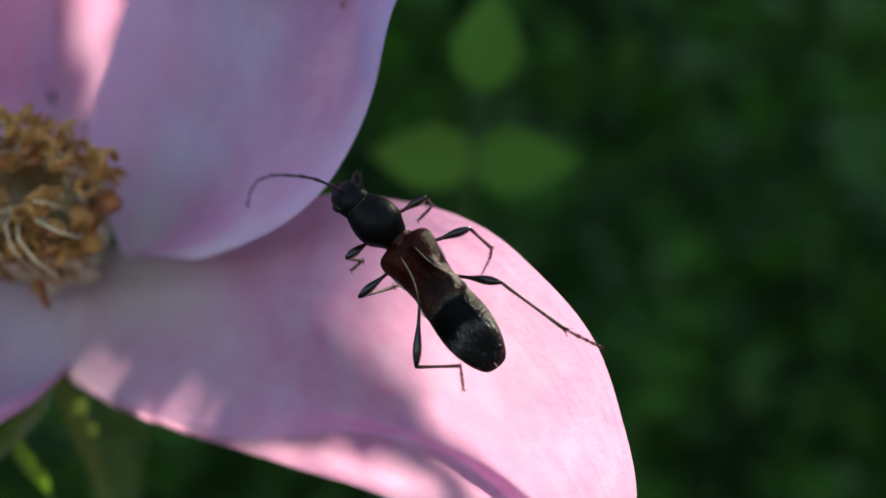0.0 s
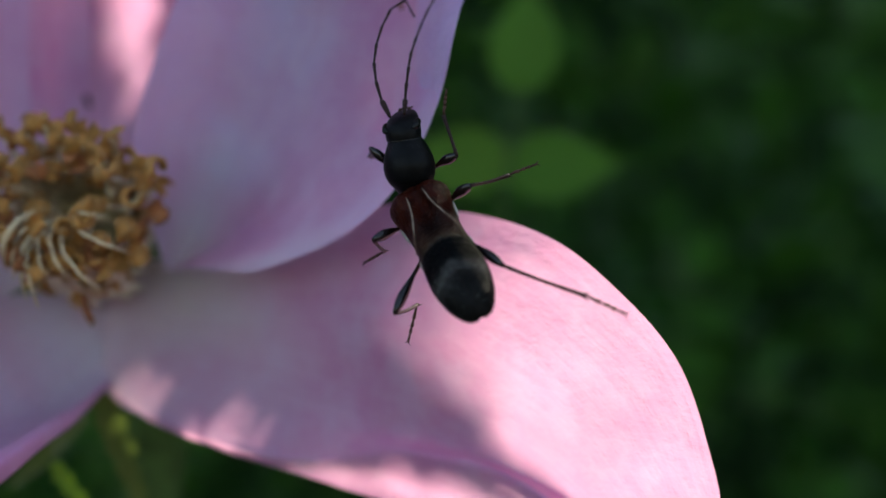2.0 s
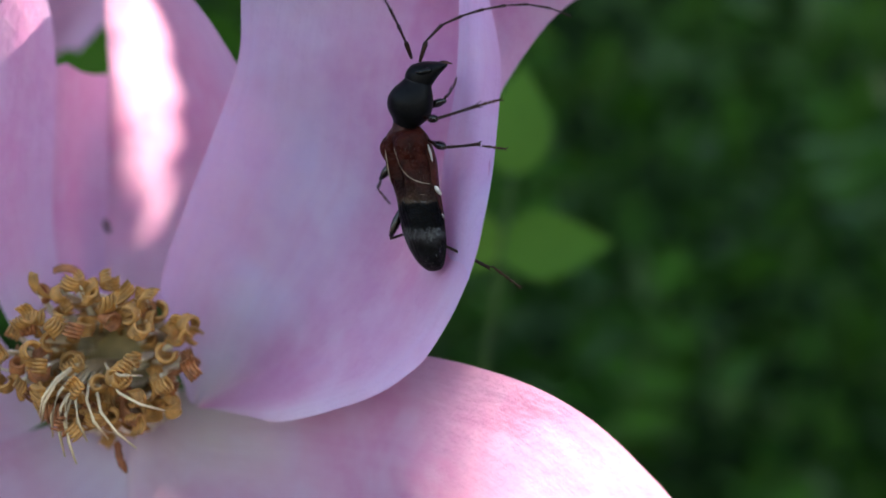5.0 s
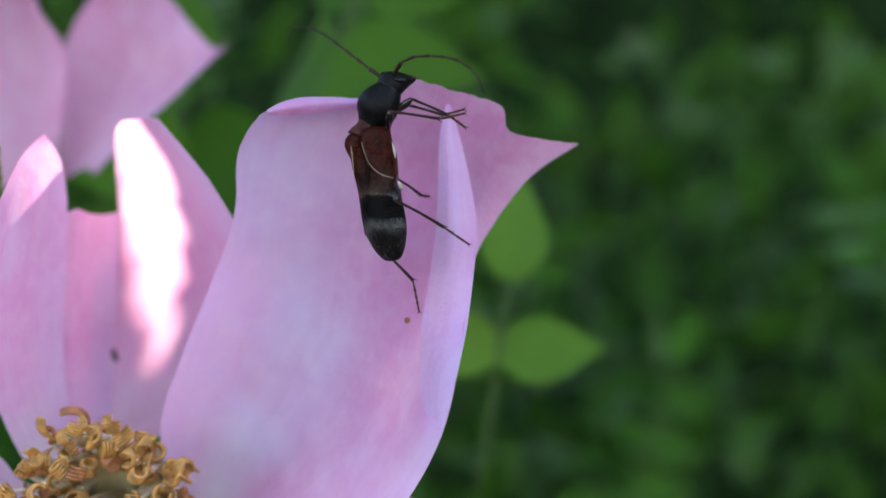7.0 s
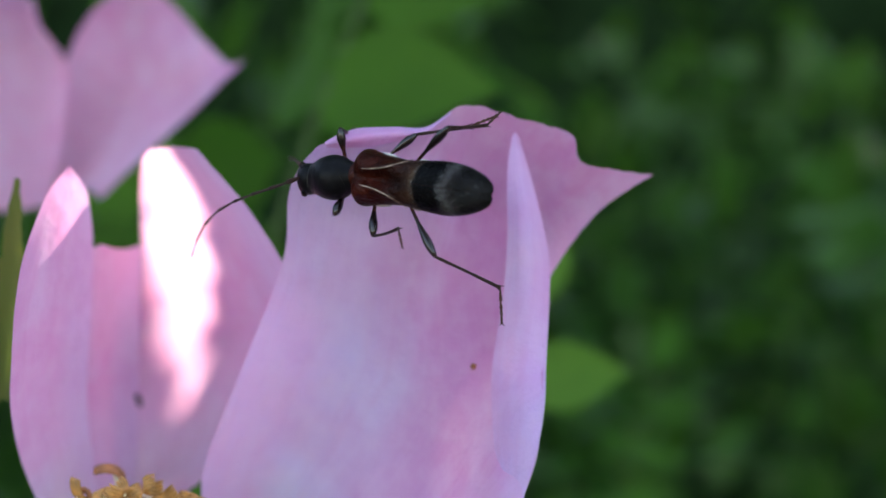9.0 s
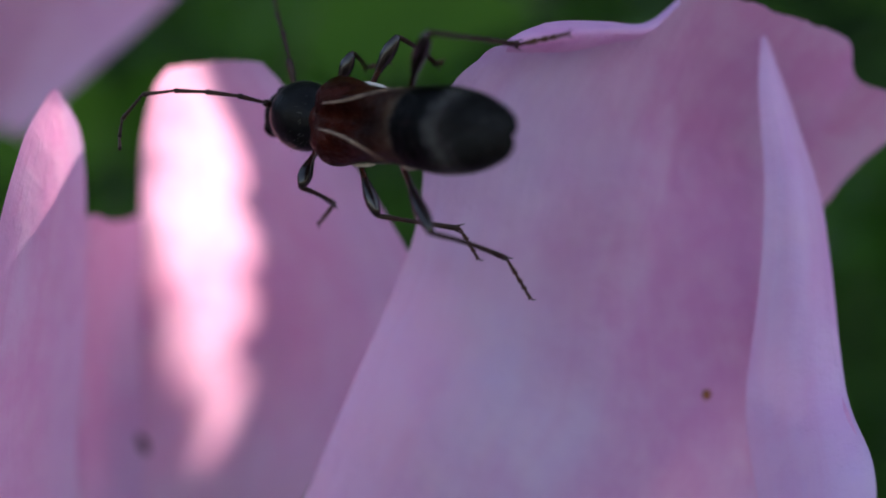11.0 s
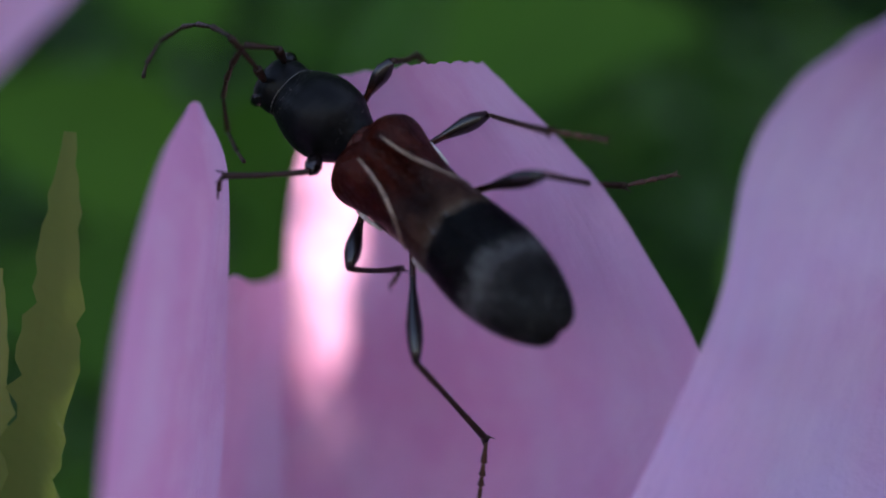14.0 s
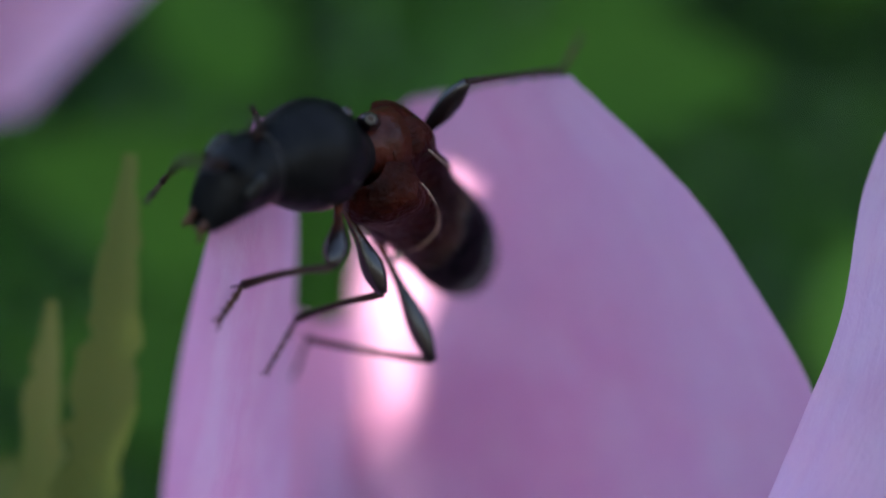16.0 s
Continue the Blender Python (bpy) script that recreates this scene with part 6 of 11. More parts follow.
    walk(lh_tibia, [
        (0, at(-4.38, 2.55, -0.55, 0.0, 57.5, -126.0)),
        (0.25, at(-4.56, 2.31, -0.56, 0.0, 55.1, -132.2)),
        (0.5, at(-4.72, 2.06, -0.58, 0.0, 52.4, -137.6)),
        (0.75, at(-4.72, 2.05, -0.58, 0.0, 50.4, -140.8)),
        (1, at(-4.73, 2.04, -0.59, 0.0, 48.5, -143.7)),
        (1.25, at(-4.76, 1.98, -0.60, 0.0, 39.1, -148.8)),
        (1.5, at(-4.79, 1.92, -0.61, 0.0, 29.6, -152.7)),
        (1.75, at(-4.55, 2.32, -0.45, 0.0, 62.6, -109.9)),
        (2, at(-4.24, 2.67, -0.29, 0.0, 53.8, -23.5)),
        (2.25, at(-4.15, 2.73, -0.14, 0.0, 68.6, -35.1)),
        (2.5, at(-4.06, 2.78, 0.00, 0.0, 80.1, -78.7)),
        (2.75, at(-4.05, 2.84, -0.26, 0.0, 77.9, -134.4)),
        (3, at(-4.03, 2.89, -0.52, 0.0, 69.8, -158.6)),
        (3.8, at(-4.38, 2.44, -0.00, 0.0, 78.7, 168.9)),
        (4.6, at(-4.59, 1.80, 0.51, -0.0, 77.6, 102.6)),
        (5.5, at(-4.57, 1.03, 0.93, 0.0, 66.6, 73.6)),
        (5.75, at(-4.56, 0.19, 0.86, 0.0, 57.3, 91.2)),
        (6, at(-4.35, -0.59, 0.64, 0.0, 46.4, 101.1)),
        (6.25, at(-4.88, 0.06, 0.05, 0.0, 52.7, 110.9)),
        (6.5, at(-5.05, 0.81, -0.64, 0.0, 57.8, 123.5)),
        (6.75, at(-5.02, 1.10, -0.36, 0.0, 46.7, -179.1)),
        (7, at(-4.93, 1.38, -0.08, 0.0, 19.8, -150.7)),
        (7.25, at(-4.84, 1.79, -0.78, 0.0, 22.9, -157.4)),
        (7.5, at(-4.53, 2.11, -1.46, -0.0, 25.7, -164.4)),
        (7.75, at(-4.53, 2.08, -1.51, 0.0, 36.4, -144.1)),
        (8, at(-4.53, 2.04, -1.56, 0.0, 42.8, -118.9)),
        (8.25, at(-4.35, 2.45, -1.28, 0.0, 26.9, -150.5)),
        (8.5, at(-4.10, 2.80, -0.97, 0.0, 5.9, -173.2)),
        (8.75, at(-4.09, 2.84, -0.65, -0.0, 22.5, 173.7)),
        (9, at(-4.05, 2.85, -0.33, 0.0, 37.8, 157.1)),
        (9.25, at(-4.18, 2.73, -0.91, 0.0, 71.1, -162.4)),
        (9.5, at(-4.21, 2.51, -1.49, -0.0, 58.5, -61.4)),
        (10.3, at(-4.31, 2.62, -0.75, 0.0, 77.6, -57.0)),
        (11.1, at(-4.24, 2.57, 0.08, -0.0, 79.8, 107.8)),
        (12, at(-3.98, 2.35, 0.87, 0.0, 58.0, 113.8)),
        (12.25, at(-4.12, 2.58, 0.34, 0.0, 79.6, 152.0)),
        (12.5, at(-4.18, 2.72, -0.23, 0.0, 70.1, -102.8)),
        (12.75, at(-4.38, 2.47, -0.11, 0.0, 66.0, -145.5)),
        (13, at(-4.56, 2.20, 0.01, 0.0, 54.7, -169.0)),
        (13.25, at(-4.47, 2.33, -0.03, 0.0, 68.9, -167.4)),
        (13.5, at(-4.38, 2.46, -0.07, -159.4, 83.1, -159.5)),
        (13.75, at(-4.40, 2.49, -0.29, 0.0, 73.2, 179.7)),
        (14, at(-4.41, 2.51, -0.51, 0.0, 62.6, 174.4)),
        (14.25, at(-4.43, 2.44, -0.98, 0.0, 56.9, 161.4)),
        (14.5, at(-4.39, 2.32, -1.44, 0.0, 50.3, 152.0)),
        (14.75, at(-4.39, 2.52, -0.37, 0.0, 28.2, 153.5)),
        (15, at(-4.06, 2.45, 0.66, 0.0, 6.0, 154.4)),
        (15.25, at(-4.02, 2.62, 0.45, 0.0, 44.0, 162.1)),
        (15.5, at(-3.97, 2.78, 0.23, 0.0, 78.9, -154.5)),
        (15.75, at(-3.71, 2.88, 0.43, 0.0, 80.0, -145.1)),
        (16, at(-3.42, 2.94, 0.63, 0.0, 80.7, -134.0)),
    ])
    walk(lh_tarsus, [
        (0, at(-5.36, 1.20, -3.16, 0.0, 47.0, 146.8)),
        (0.25, at(-5.76, 1.00, -3.11, 0.0, 45.4, 148.7)),
        (0.5, at(-6.12, 0.78, -3.04, 0.0, 43.8, 150.5)),
        (0.75, at(-6.25, 0.80, -2.97, 0.0, 38.3, 152.6)),
        (1, at(-6.39, 0.82, -2.91, 0.0, 32.7, 154.5)),
        (1.25, at(-6.82, 0.73, -2.55, 0.0, 28.1, 150.8)),
        (1.5, at(-7.18, 0.68, -2.14, -0.0, 23.4, 147.4)),
        (1.75, at(-5.04, 0.98, -3.20, 0.0, 30.1, 137.1)),
        (2, at(-2.56, 1.94, -2.79, 0.0, 35.9, 125.4)),
        (2.25, at(-3.23, 2.08, -3.03, 0.0, 30.6, 124.0)),
        (2.5, at(-3.96, 2.25, -3.05, 0.0, 25.3, 122.8)),
        (2.75, at(-4.51, 2.38, -3.29, 0.0, 13.4, 134.4)),
        (3, at(-5.03, 2.50, -3.43, 0.0, 1.0, 145.0)),
        (3.8, at(-4.98, 2.56, -3.04, 0.0, 9.3, 171.7)),
        (4.6, at(-4.73, 2.44, -2.51, 0.0, 18.0, -137.5)),
        (5.5, at(-4.22, 2.21, -1.91, 0.0, 16.5, -102.5)),
        (5.75, at(-4.60, 1.87, -1.75, 0.0, 58.1, -153.2)),
        (6, at(-4.76, 1.50, -1.60, 0.0, 42.1, 115.8)),
        (6.25, at(-5.55, 1.82, -2.42, 0.0, 20.6, -175.4)),
        (6.5, at(-5.96, 2.18, -3.26, 0.0, -19.1, -128.3)),
        (6.75, at(-7.14, 1.07, -2.62, 0.0, -11.8, -153.8)),
        (7, at(-7.47, -0.04, -1.13, 0.0, -2.4, -177.9)),
        (7.25, at(-7.48, 0.69, -1.98, 0.0, 5.8, 164.9)),
        (7.5, at(-7.22, 1.36, -2.80, 0.0, 13.5, 147.3)),
        (7.75, at(-6.55, 0.61, -3.35, -0.0, 49.5, 142.5)),
        (8, at(-5.63, 0.05, -3.67, 96.7, 83.5, 96.8)),
        (8.25, at(-6.76, 1.09, -2.68, 0.0, 44.5, 130.6)),
        (8.5, at(-7.16, 2.43, -1.29, 0.0, 4.5, 134.2)),
        (8.75, at(-6.93, 3.15, -1.83, 0.0, 5.0, 116.9)),
        (9, at(-6.31, 3.81, -2.23, -0.0, 5.0, 99.6)),
        (9.25, at(-5.14, 2.43, -3.85, 0.0, 43.9, 106.9)),
        (9.5, at(-3.44, 1.09, -4.13, -0.0, 79.8, 152.7)),
        (10.3, at(-3.95, 2.06, -3.77, 0.0, 65.3, 109.9)),
        (11.1, at(-4.41, 3.10, -2.97, -0.0, 45.1, 98.6)),
        (12, at(-4.65, 3.86, -1.76, -0.0, 24.5, 93.5)),
        (12.25, at(-4.62, 2.84, -2.71, -0.0, 37.2, 115.2)),
        (12.5, at(-4.41, 1.69, -3.15, -0.0, 44.8, 143.5)),
        (12.75, at(-5.42, 1.76, -2.94, -0.0, 26.6, 145.6)),
        (13, at(-6.32, 1.86, -2.52, 0.0, 8.5, 147.2)),
        (13.25, at(-5.56, 2.09, -2.92, 0.0, 8.6, 137.1)),
        (13.5, at(-4.73, 2.33, -3.14, 0.0, 8.5, 127.1)),
        (13.75, at(-5.30, 2.50, -3.25, 0.0, 20.7, 123.7)),
        (14, at(-5.83, 2.65, -3.26, 0.0, 32.7, 119.8)),
        (14.25, at(-6.04, 2.98, -3.58, -0.0, 44.0, 120.3)),
        (14.5, at(-6.14, 3.25, -3.82, 0.0, 55.3, 121.2)),
        (14.75, at(-6.83, 3.74, -1.83, 0.0, 16.1, 134.6)),
        (15, at(-6.84, 3.78, 0.34, -0.0, -23.6, 142.9)),
        (15.25, at(-6.14, 3.31, -1.70, 0.0, 2.7, 135.3)),
        (15.5, at(-4.51, 2.52, -2.82, 0.0, 28.9, 127.4)),
        (15.75, at(-4.15, 2.57, -2.62, 0.0, 31.4, 139.5)),
        (16, at(-3.77, 2.58, -2.43, 0.0, 32.7, 152.2)),
    ])
    walk(rf_femur, [
        (0, at(0.93, -0.38, -0.34, 0.0, -1.3, -97.4)),
        (0.25, at(0.95, -0.31, -0.33, -0.0, 0.3, -109.5)),
        (0.5, at(0.97, -0.25, -0.33, 0.0, 1.9, -121.6)),
        (0.75, at(0.86, -0.45, -0.34, 0.0, -2.9, -91.4)),
        (1, at(0.75, -0.65, -0.36, 0.0, -6.8, -61.0)),
        (1.25, at(0.68, -0.72, -0.36, 0.0, -14.2, -75.9)),
        (1.5, at(0.60, -0.78, -0.37, -0.0, -20.7, -91.8)),
        (1.75, at(0.60, -0.82, -0.12, 0.0, -26.5, -105.0)),
        (2, at(0.60, -0.86, 0.14, -0.0, -31.0, -119.6)),
        (2.25, at(0.45, -0.93, 0.09, 0.0, -47.4, -118.1)),
        (2.5, at(0.30, -1.01, 0.04, 0.0, -63.9, -115.4)),
        (2.75, at(0.30, -1.01, 0.07, 0.0, -64.5, -111.9)),
        (3, at(0.30, -1.01, 0.09, 0.0, -65.1, -108.2)),
        (3.8, at(0.29, -0.95, -0.13, 0.0, -47.6, -104.1)),
        (4.6, at(0.27, -0.90, -0.34, 0.0, -27.8, -101.9)),
        (5.5, at(0.26, -0.84, -0.59, 0.0, -7.8, -100.4)),
        (5.75, at(0.27, -0.83, -0.59, 0.0, -5.4, -99.5)),
        (6, at(0.28, -0.83, -0.59, 0.0, -3.1, -98.6)),
        (6.25, at(0.26, -0.84, -0.58, 0.0, -5.2, -89.0)),
        (6.5, at(0.24, -0.85, -0.58, -0.0, -7.2, -79.2)),
        (6.75, at(0.17, -0.83, -0.62, 0.0, -0.7, -71.3)),
        (7, at(0.11, -0.82, -0.66, 0.0, 5.8, -63.4)),
        (7.25, at(0.41, -0.77, -0.47, 0.0, -0.4, -66.8)),
        (7.5, at(0.72, -0.72, -0.28, -0.0, -6.5, -70.1)),
        (7.75, at(0.69, -0.65, -0.42, 0.0, -28.1, -87.4)),
        (8, at(0.67, -0.59, -0.57, 0.0, -46.5, -112.7)),
        (8.25, at(0.61, -0.54, -0.66, 0.0, -27.1, -99.9)),
        (8.5, at(0.55, -0.50, -0.75, 0.0, -6.9, -91.0)),
        (8.75, at(0.70, -0.48, -0.59, 0.0, -16.1, -87.8)),
        (9, at(0.85, -0.46, -0.43, 0.0, -25.3, -84.2)),
        (9.25, at(0.78, -0.49, -0.50, 0.0, -31.8, -94.3)),
        (9.5, at(0.71, -0.52, -0.58, -0.0, -37.4, -105.9)),
        (10.3, at(0.64, -0.49, -0.66, 0.0, -19.9, -107.0)),
        (11.1, at(0.57, -0.45, -0.74, 0.0, -0.2, -107.9)),
        (12, at(0.49, -0.41, -0.84, 0.0, 19.7, -108.9)),
        (12.25, at(0.58, -0.51, -0.69, 0.0, -19.0, -109.7)),
        (12.5, at(0.67, -0.60, -0.55, 0.0, -57.7, -111.0)),
        (12.75, at(0.55, -0.61, -0.65, 0.0, -49.7, -93.6)),
        (13, at(0.42, -0.63, -0.74, -0.0, -39.8, -81.5)),
        (13.25, at(0.57, -0.62, -0.61, -0.0, -49.3, -92.3)),
        (13.5, at(0.72, -0.61, -0.48, -0.0, -57.4, -107.8)),
        (13.75, at(0.80, -0.54, -0.40, 0.0, -45.4, -101.8)),
        (14, at(0.89, -0.47, -0.31, 0.0, -33.2, -98.0)),
        (14.25, at(0.97, -0.28, -0.14, 0.0, -31.4, -103.2)),
        (14.5, at(1.05, -0.09, 0.03, 0.0, -29.5, -108.3)),
        (14.75, at(0.75, -0.02, -0.46, -0.0, -46.1, -104.3)),
        (15, at(0.44, 0.06, -0.96, -0.0, -62.4, -96.9)),
        (15.25, at(0.30, 0.07, -1.00, 0.0, -68.5, -82.2)),
        (15.5, at(0.16, 0.08, -1.04, 0.0, -72.5, -59.2)),
        (15.75, at(0.20, 0.22, -1.00, 0.0, -61.7, -40.2)),
        (16, at(0.24, 0.36, -0.96, 0.0, -49.8, -31.5)),
    ])
    walk(rf_tibia, [
        (0, at(0.72, -1.96, -0.30, -175.4, 84.5, -175.5)),
        (0.25, at(0.42, -1.82, -0.34, 0.0, 76.7, -140.9)),
        (0.5, at(0.14, -1.61, -0.38, -0.0, 67.6, -132.7)),
        (0.75, at(0.82, -2.05, -0.26, 166.1, 84.4, 166.1)),
        (1, at(1.52, -2.04, -0.17, -0.0, 70.5, 76.1)),
        (1.25, at(1.05, -2.22, 0.03, 0.0, 36.7, -1.5)),
        (1.5, at(0.56, -2.28, 0.19, 0.0, -11.6, -20.9)),
        (1.75, at(0.23, -2.20, 0.60, -0.0, -10.8, -15.4)),
        (2, at(-0.08, -2.05, 0.97, 0.0, -9.8, -9.9)),
        (2.25, at(-0.06, -1.89, 1.27, 0.0, 25.4, -30.2)),
        (2.5, at(-0.00, -1.65, 1.47, 0.0, 55.5, -67.5)),
        (2.75, at(0.04, -1.65, 1.51, 0.0, 30.4, -51.0)),
        (3, at(0.09, -1.65, 1.54, 0.0, 4.2, -41.7)),
        (3.8, at(0.02, -2.00, 1.06, 0.0, 21.7, -51.9)),
        (4.6, at(-0.02, -2.28, 0.40, 0.0, 41.3, -68.0)),
        (5.5, at(-0.03, -2.40, -0.38, 0.0, 56.5, -94.7)),
        (5.75, at(0.01, -2.41, -0.44, 0.0, 55.2, -77.3)),
        (6, at(0.04, -2.41, -0.50, -0.0, 51.7, -61.9)),
        (6.25, at(0.29, -2.43, -0.44, 0.0, 54.5, -103.5)),
        (6.5, at(0.54, -2.41, -0.38, -0.0, 43.9, -138.3)),
        (6.75, at(0.69, -2.35, -0.60, 0.0, 38.0, -134.7)),
        (7, at(0.82, -2.24, -0.82, -0.0, 32.0, -131.6)),
        (7.25, at(1.04, -2.24, -0.46, 0.0, 53.2, -120.5)),
        (7.5, at(1.26, -2.21, -0.10, 0.0, 71.5, -89.6)),
        (7.75, at(0.76, -2.06, 0.33, 0.0, 75.8, -8.2)),
        (8, at(0.24, -1.61, 0.59, -0.0, 59.0, 29.3)),
        (8.25, at(0.37, -1.95, 0.07, 0.0, 73.6, 48.8)),
        (8.5, at(0.52, -2.09, -0.56, 0.0, 79.6, 120.9)),
        (8.75, at(0.76, -2.01, -0.15, 0.0, 79.7, 37.8)),
        (9, at(1.00, -1.90, 0.26, -0.0, 68.1, 9.2)),
        (9.25, at(0.68, -1.85, 0.34, -0.0, 72.9, -22.8)),
        (9.5, at(0.36, -1.75, 0.39, 0.0, 71.0, -60.1)),
        (10.3, at(0.20, -1.93, -0.12, -0.0, 67.8, -15.6)),
        (11.1, at(0.08, -1.98, -0.74, 0.0, 55.7, 10.8)),
        (12, at(0.00, -1.84, -1.38, 0.0, 40.3, 23.9)),
        (12.25, at(0.07, -1.93, -0.17, 0.0, 58.5, 2.5)),
        (12.5, at(0.36, -1.40, 0.80, 0.0, 67.9, -45.4)),
        (12.75, at(0.48, -1.65, 0.57, 0.0, 6.3, -116.5)),
        (13, at(0.60, -1.84, 0.29, 0.0, -61.4, -164.6)),
        (13.25, at(0.53, -1.66, 0.60, 0.0, -51.5, -136.3)),
        (13.5, at(0.45, -1.43, 0.86, -0.0, -37.4, -119.8)),
        (13.75, at(0.57, -1.64, 0.74, 0.0, 12.1, -92.1)),
        (14, at(0.70, -1.80, 0.56, 0.0, 57.3, -49.1)),
        (14.25, at(0.66, -1.61, 0.69, 0.0, 54.3, -39.8)),
        (14.5, at(0.61, -1.42, 0.81, 0.0, 50.7, -32.0)),
        (14.75, at(0.47, -1.09, 0.69, 0.0, 71.7, -72.4)),
        (15, at(0.35, -0.68, 0.46, 0.0, 65.3, -152.1)),
        (15.25, at(0.38, -0.51, 0.49, -0.0, 58.7, -148.7)),
        (15.5, at(0.41, -0.33, 0.49, -0.0, 52.0, -146.5)),
        (15.75, at(0.78, -0.27, 0.41, -0.0, 41.7, -152.2)),
        (16, at(1.12, -0.18, 0.26, 0.0, 31.2, -156.3)),
    ])
    walk(rf_tarsus, [
        (0, at(0.54, -1.98, -2.14, 0.0, 35.8, 91.3)),
        (0.25, at(0.08, -2.09, -2.14, 0.0, 39.5, 89.4)),
        (0.5, at(-0.34, -2.13, -2.09, 0.0, 43.2, 87.3)),
        (0.75, at(0.65, -2.00, -2.10, 0.0, 73.9, 42.7)),
        (1, at(1.67, -1.44, -1.91, -0.0, 58.9, -55.6)),
        (1.25, at(2.54, -2.26, -1.08, 0.0, 23.6, -40.4)),
        (1.5, at(2.25, -2.93, 0.56, 0.0, -12.5, -32.4)),
        (1.75, at(1.98, -2.69, 0.94, 0.0, -17.7, -34.8)),
        (2, at(1.72, -2.36, 1.28, -0.0, -22.9, -37.4)),
        (2.25, at(1.38, -2.73, 0.47, 0.0, -8.4, -73.8)),
        (2.5, at(0.40, -2.62, -0.05, 0.0, 9.2, -107.5)),
        (2.75, at(1.05, -2.89, 0.57, -0.0, -1.1, -80.0)),
        (3, at(1.46, -2.88, 1.41, 0.0, -11.1, -52.4)),
        (3.8, at(1.08, -3.35, 0.37, 0.0, 9.2, -61.7)),
        (4.6, at(0.50, -3.57, -0.82, 0.0, 34.2, -75.6)),
        (5.5, at(-0.11, -3.41, -1.92, 0.0, 54.8, -97.8)),
        (5.75, at(0.24, -3.44, -1.96, -0.0, 55.5, -84.4)),
        (6, at(0.58, -3.42, -1.95, 0.0, 54.7, -71.0)),
        (6.25, at(0.04, -3.48, -1.94, 0.0, 53.8, -105.1)),
        (6.5, at(-0.46, -3.30, -1.66, 0.0, 44.6, -132.2)),
        (6.75, at(-0.34, -3.39, -1.74, 0.0, 35.8, -139.0)),
        (7, at(-0.22, -3.41, -1.80, -0.0, 26.6, -144.4)),
        (7.25, at(0.48, -3.19, -1.94, 0.0, 40.1, -122.4)),
        (7.5, at(1.27, -2.80, -1.85, 0.0, 47.8, -92.6)),
        (7.75, at(1.21, -2.13, -1.46, 0.0, 71.7, -35.3)),
        (8, at(1.07, -1.14, -0.99, 0.0, 54.2, 39.7)),
        (8.25, at(0.71, -1.55, -1.71, 0.0, 68.2, 163.1)),
        (8.5, at(0.35, -1.80, -2.38, 0.0, 21.5, -165.3)),
        (8.75, at(1.02, -1.81, -1.97, 0.0, 58.0, -138.0)),
        (9, at(1.68, -1.79, -1.46, -0.0, 64.7, -43.7)),
        (9.25, at(1.18, -2.06, -1.43, -0.0, 69.8, -58.0)),
        (9.5, at(0.67, -2.27, -1.35, 0.0, 73.1, -79.3)),
        (10.3, at(0.88, -2.11, -1.83, -0.0, 58.9, -139.0)),
        (11.1, at(1.10, -1.78, -2.27, 0.0, -11.2, -172.6)),
        (12, at(1.30, -1.27, -2.57, 0.0, -42.8, 174.6)),
        (12.25, at(1.04, -1.89, -1.75, 0.0, -34.8, -97.3)),
        (12.5, at(0.85, -1.90, -0.91, 0.0, 12.3, -48.6)),
        (12.75, at(-0.34, -3.29, 0.37, 0.0, -39.7, -73.8)),
        (13, at(-0.25, -2.08, 1.91, -0.0, -65.3, -170.2)),
        (13.25, at(-0.31, -2.45, 2.05, 0.0, -28.9, -68.2)),
        (13.5, at(-0.28, -2.71, 1.99, 0.0, 33.9, -38.7)),
        (13.75, at(0.51, -3.45, 0.35, 0.0, 55.6, -40.0)),
        (14, at(1.36, -2.55, -1.00, -0.0, 77.2, -44.5)),
        (14.25, at(1.49, -2.30, -0.81, -0.0, 64.9, -46.5)),
        (14.5, at(1.61, -2.04, -0.62, 0.0, 52.7, -47.2)),
        (14.75, at(0.65, -1.65, -1.07, 0.0, 69.4, -86.0)),
        (15, at(-0.33, -1.04, -1.22, 0.0, 65.4, -151.9)),
        (15.25, at(-0.44, -1.01, -1.09, 0.0, 55.8, -153.4)),
        (15.5, at(-0.54, -0.96, -0.97, 0.0, 46.2, -154.3)),
        (15.75, at(-0.44, -0.91, -0.82, -0.0, 38.8, -157.6)),
        (16, at(-0.33, -0.82, -0.70, 0.0, 31.2, -160.2)),
    ])
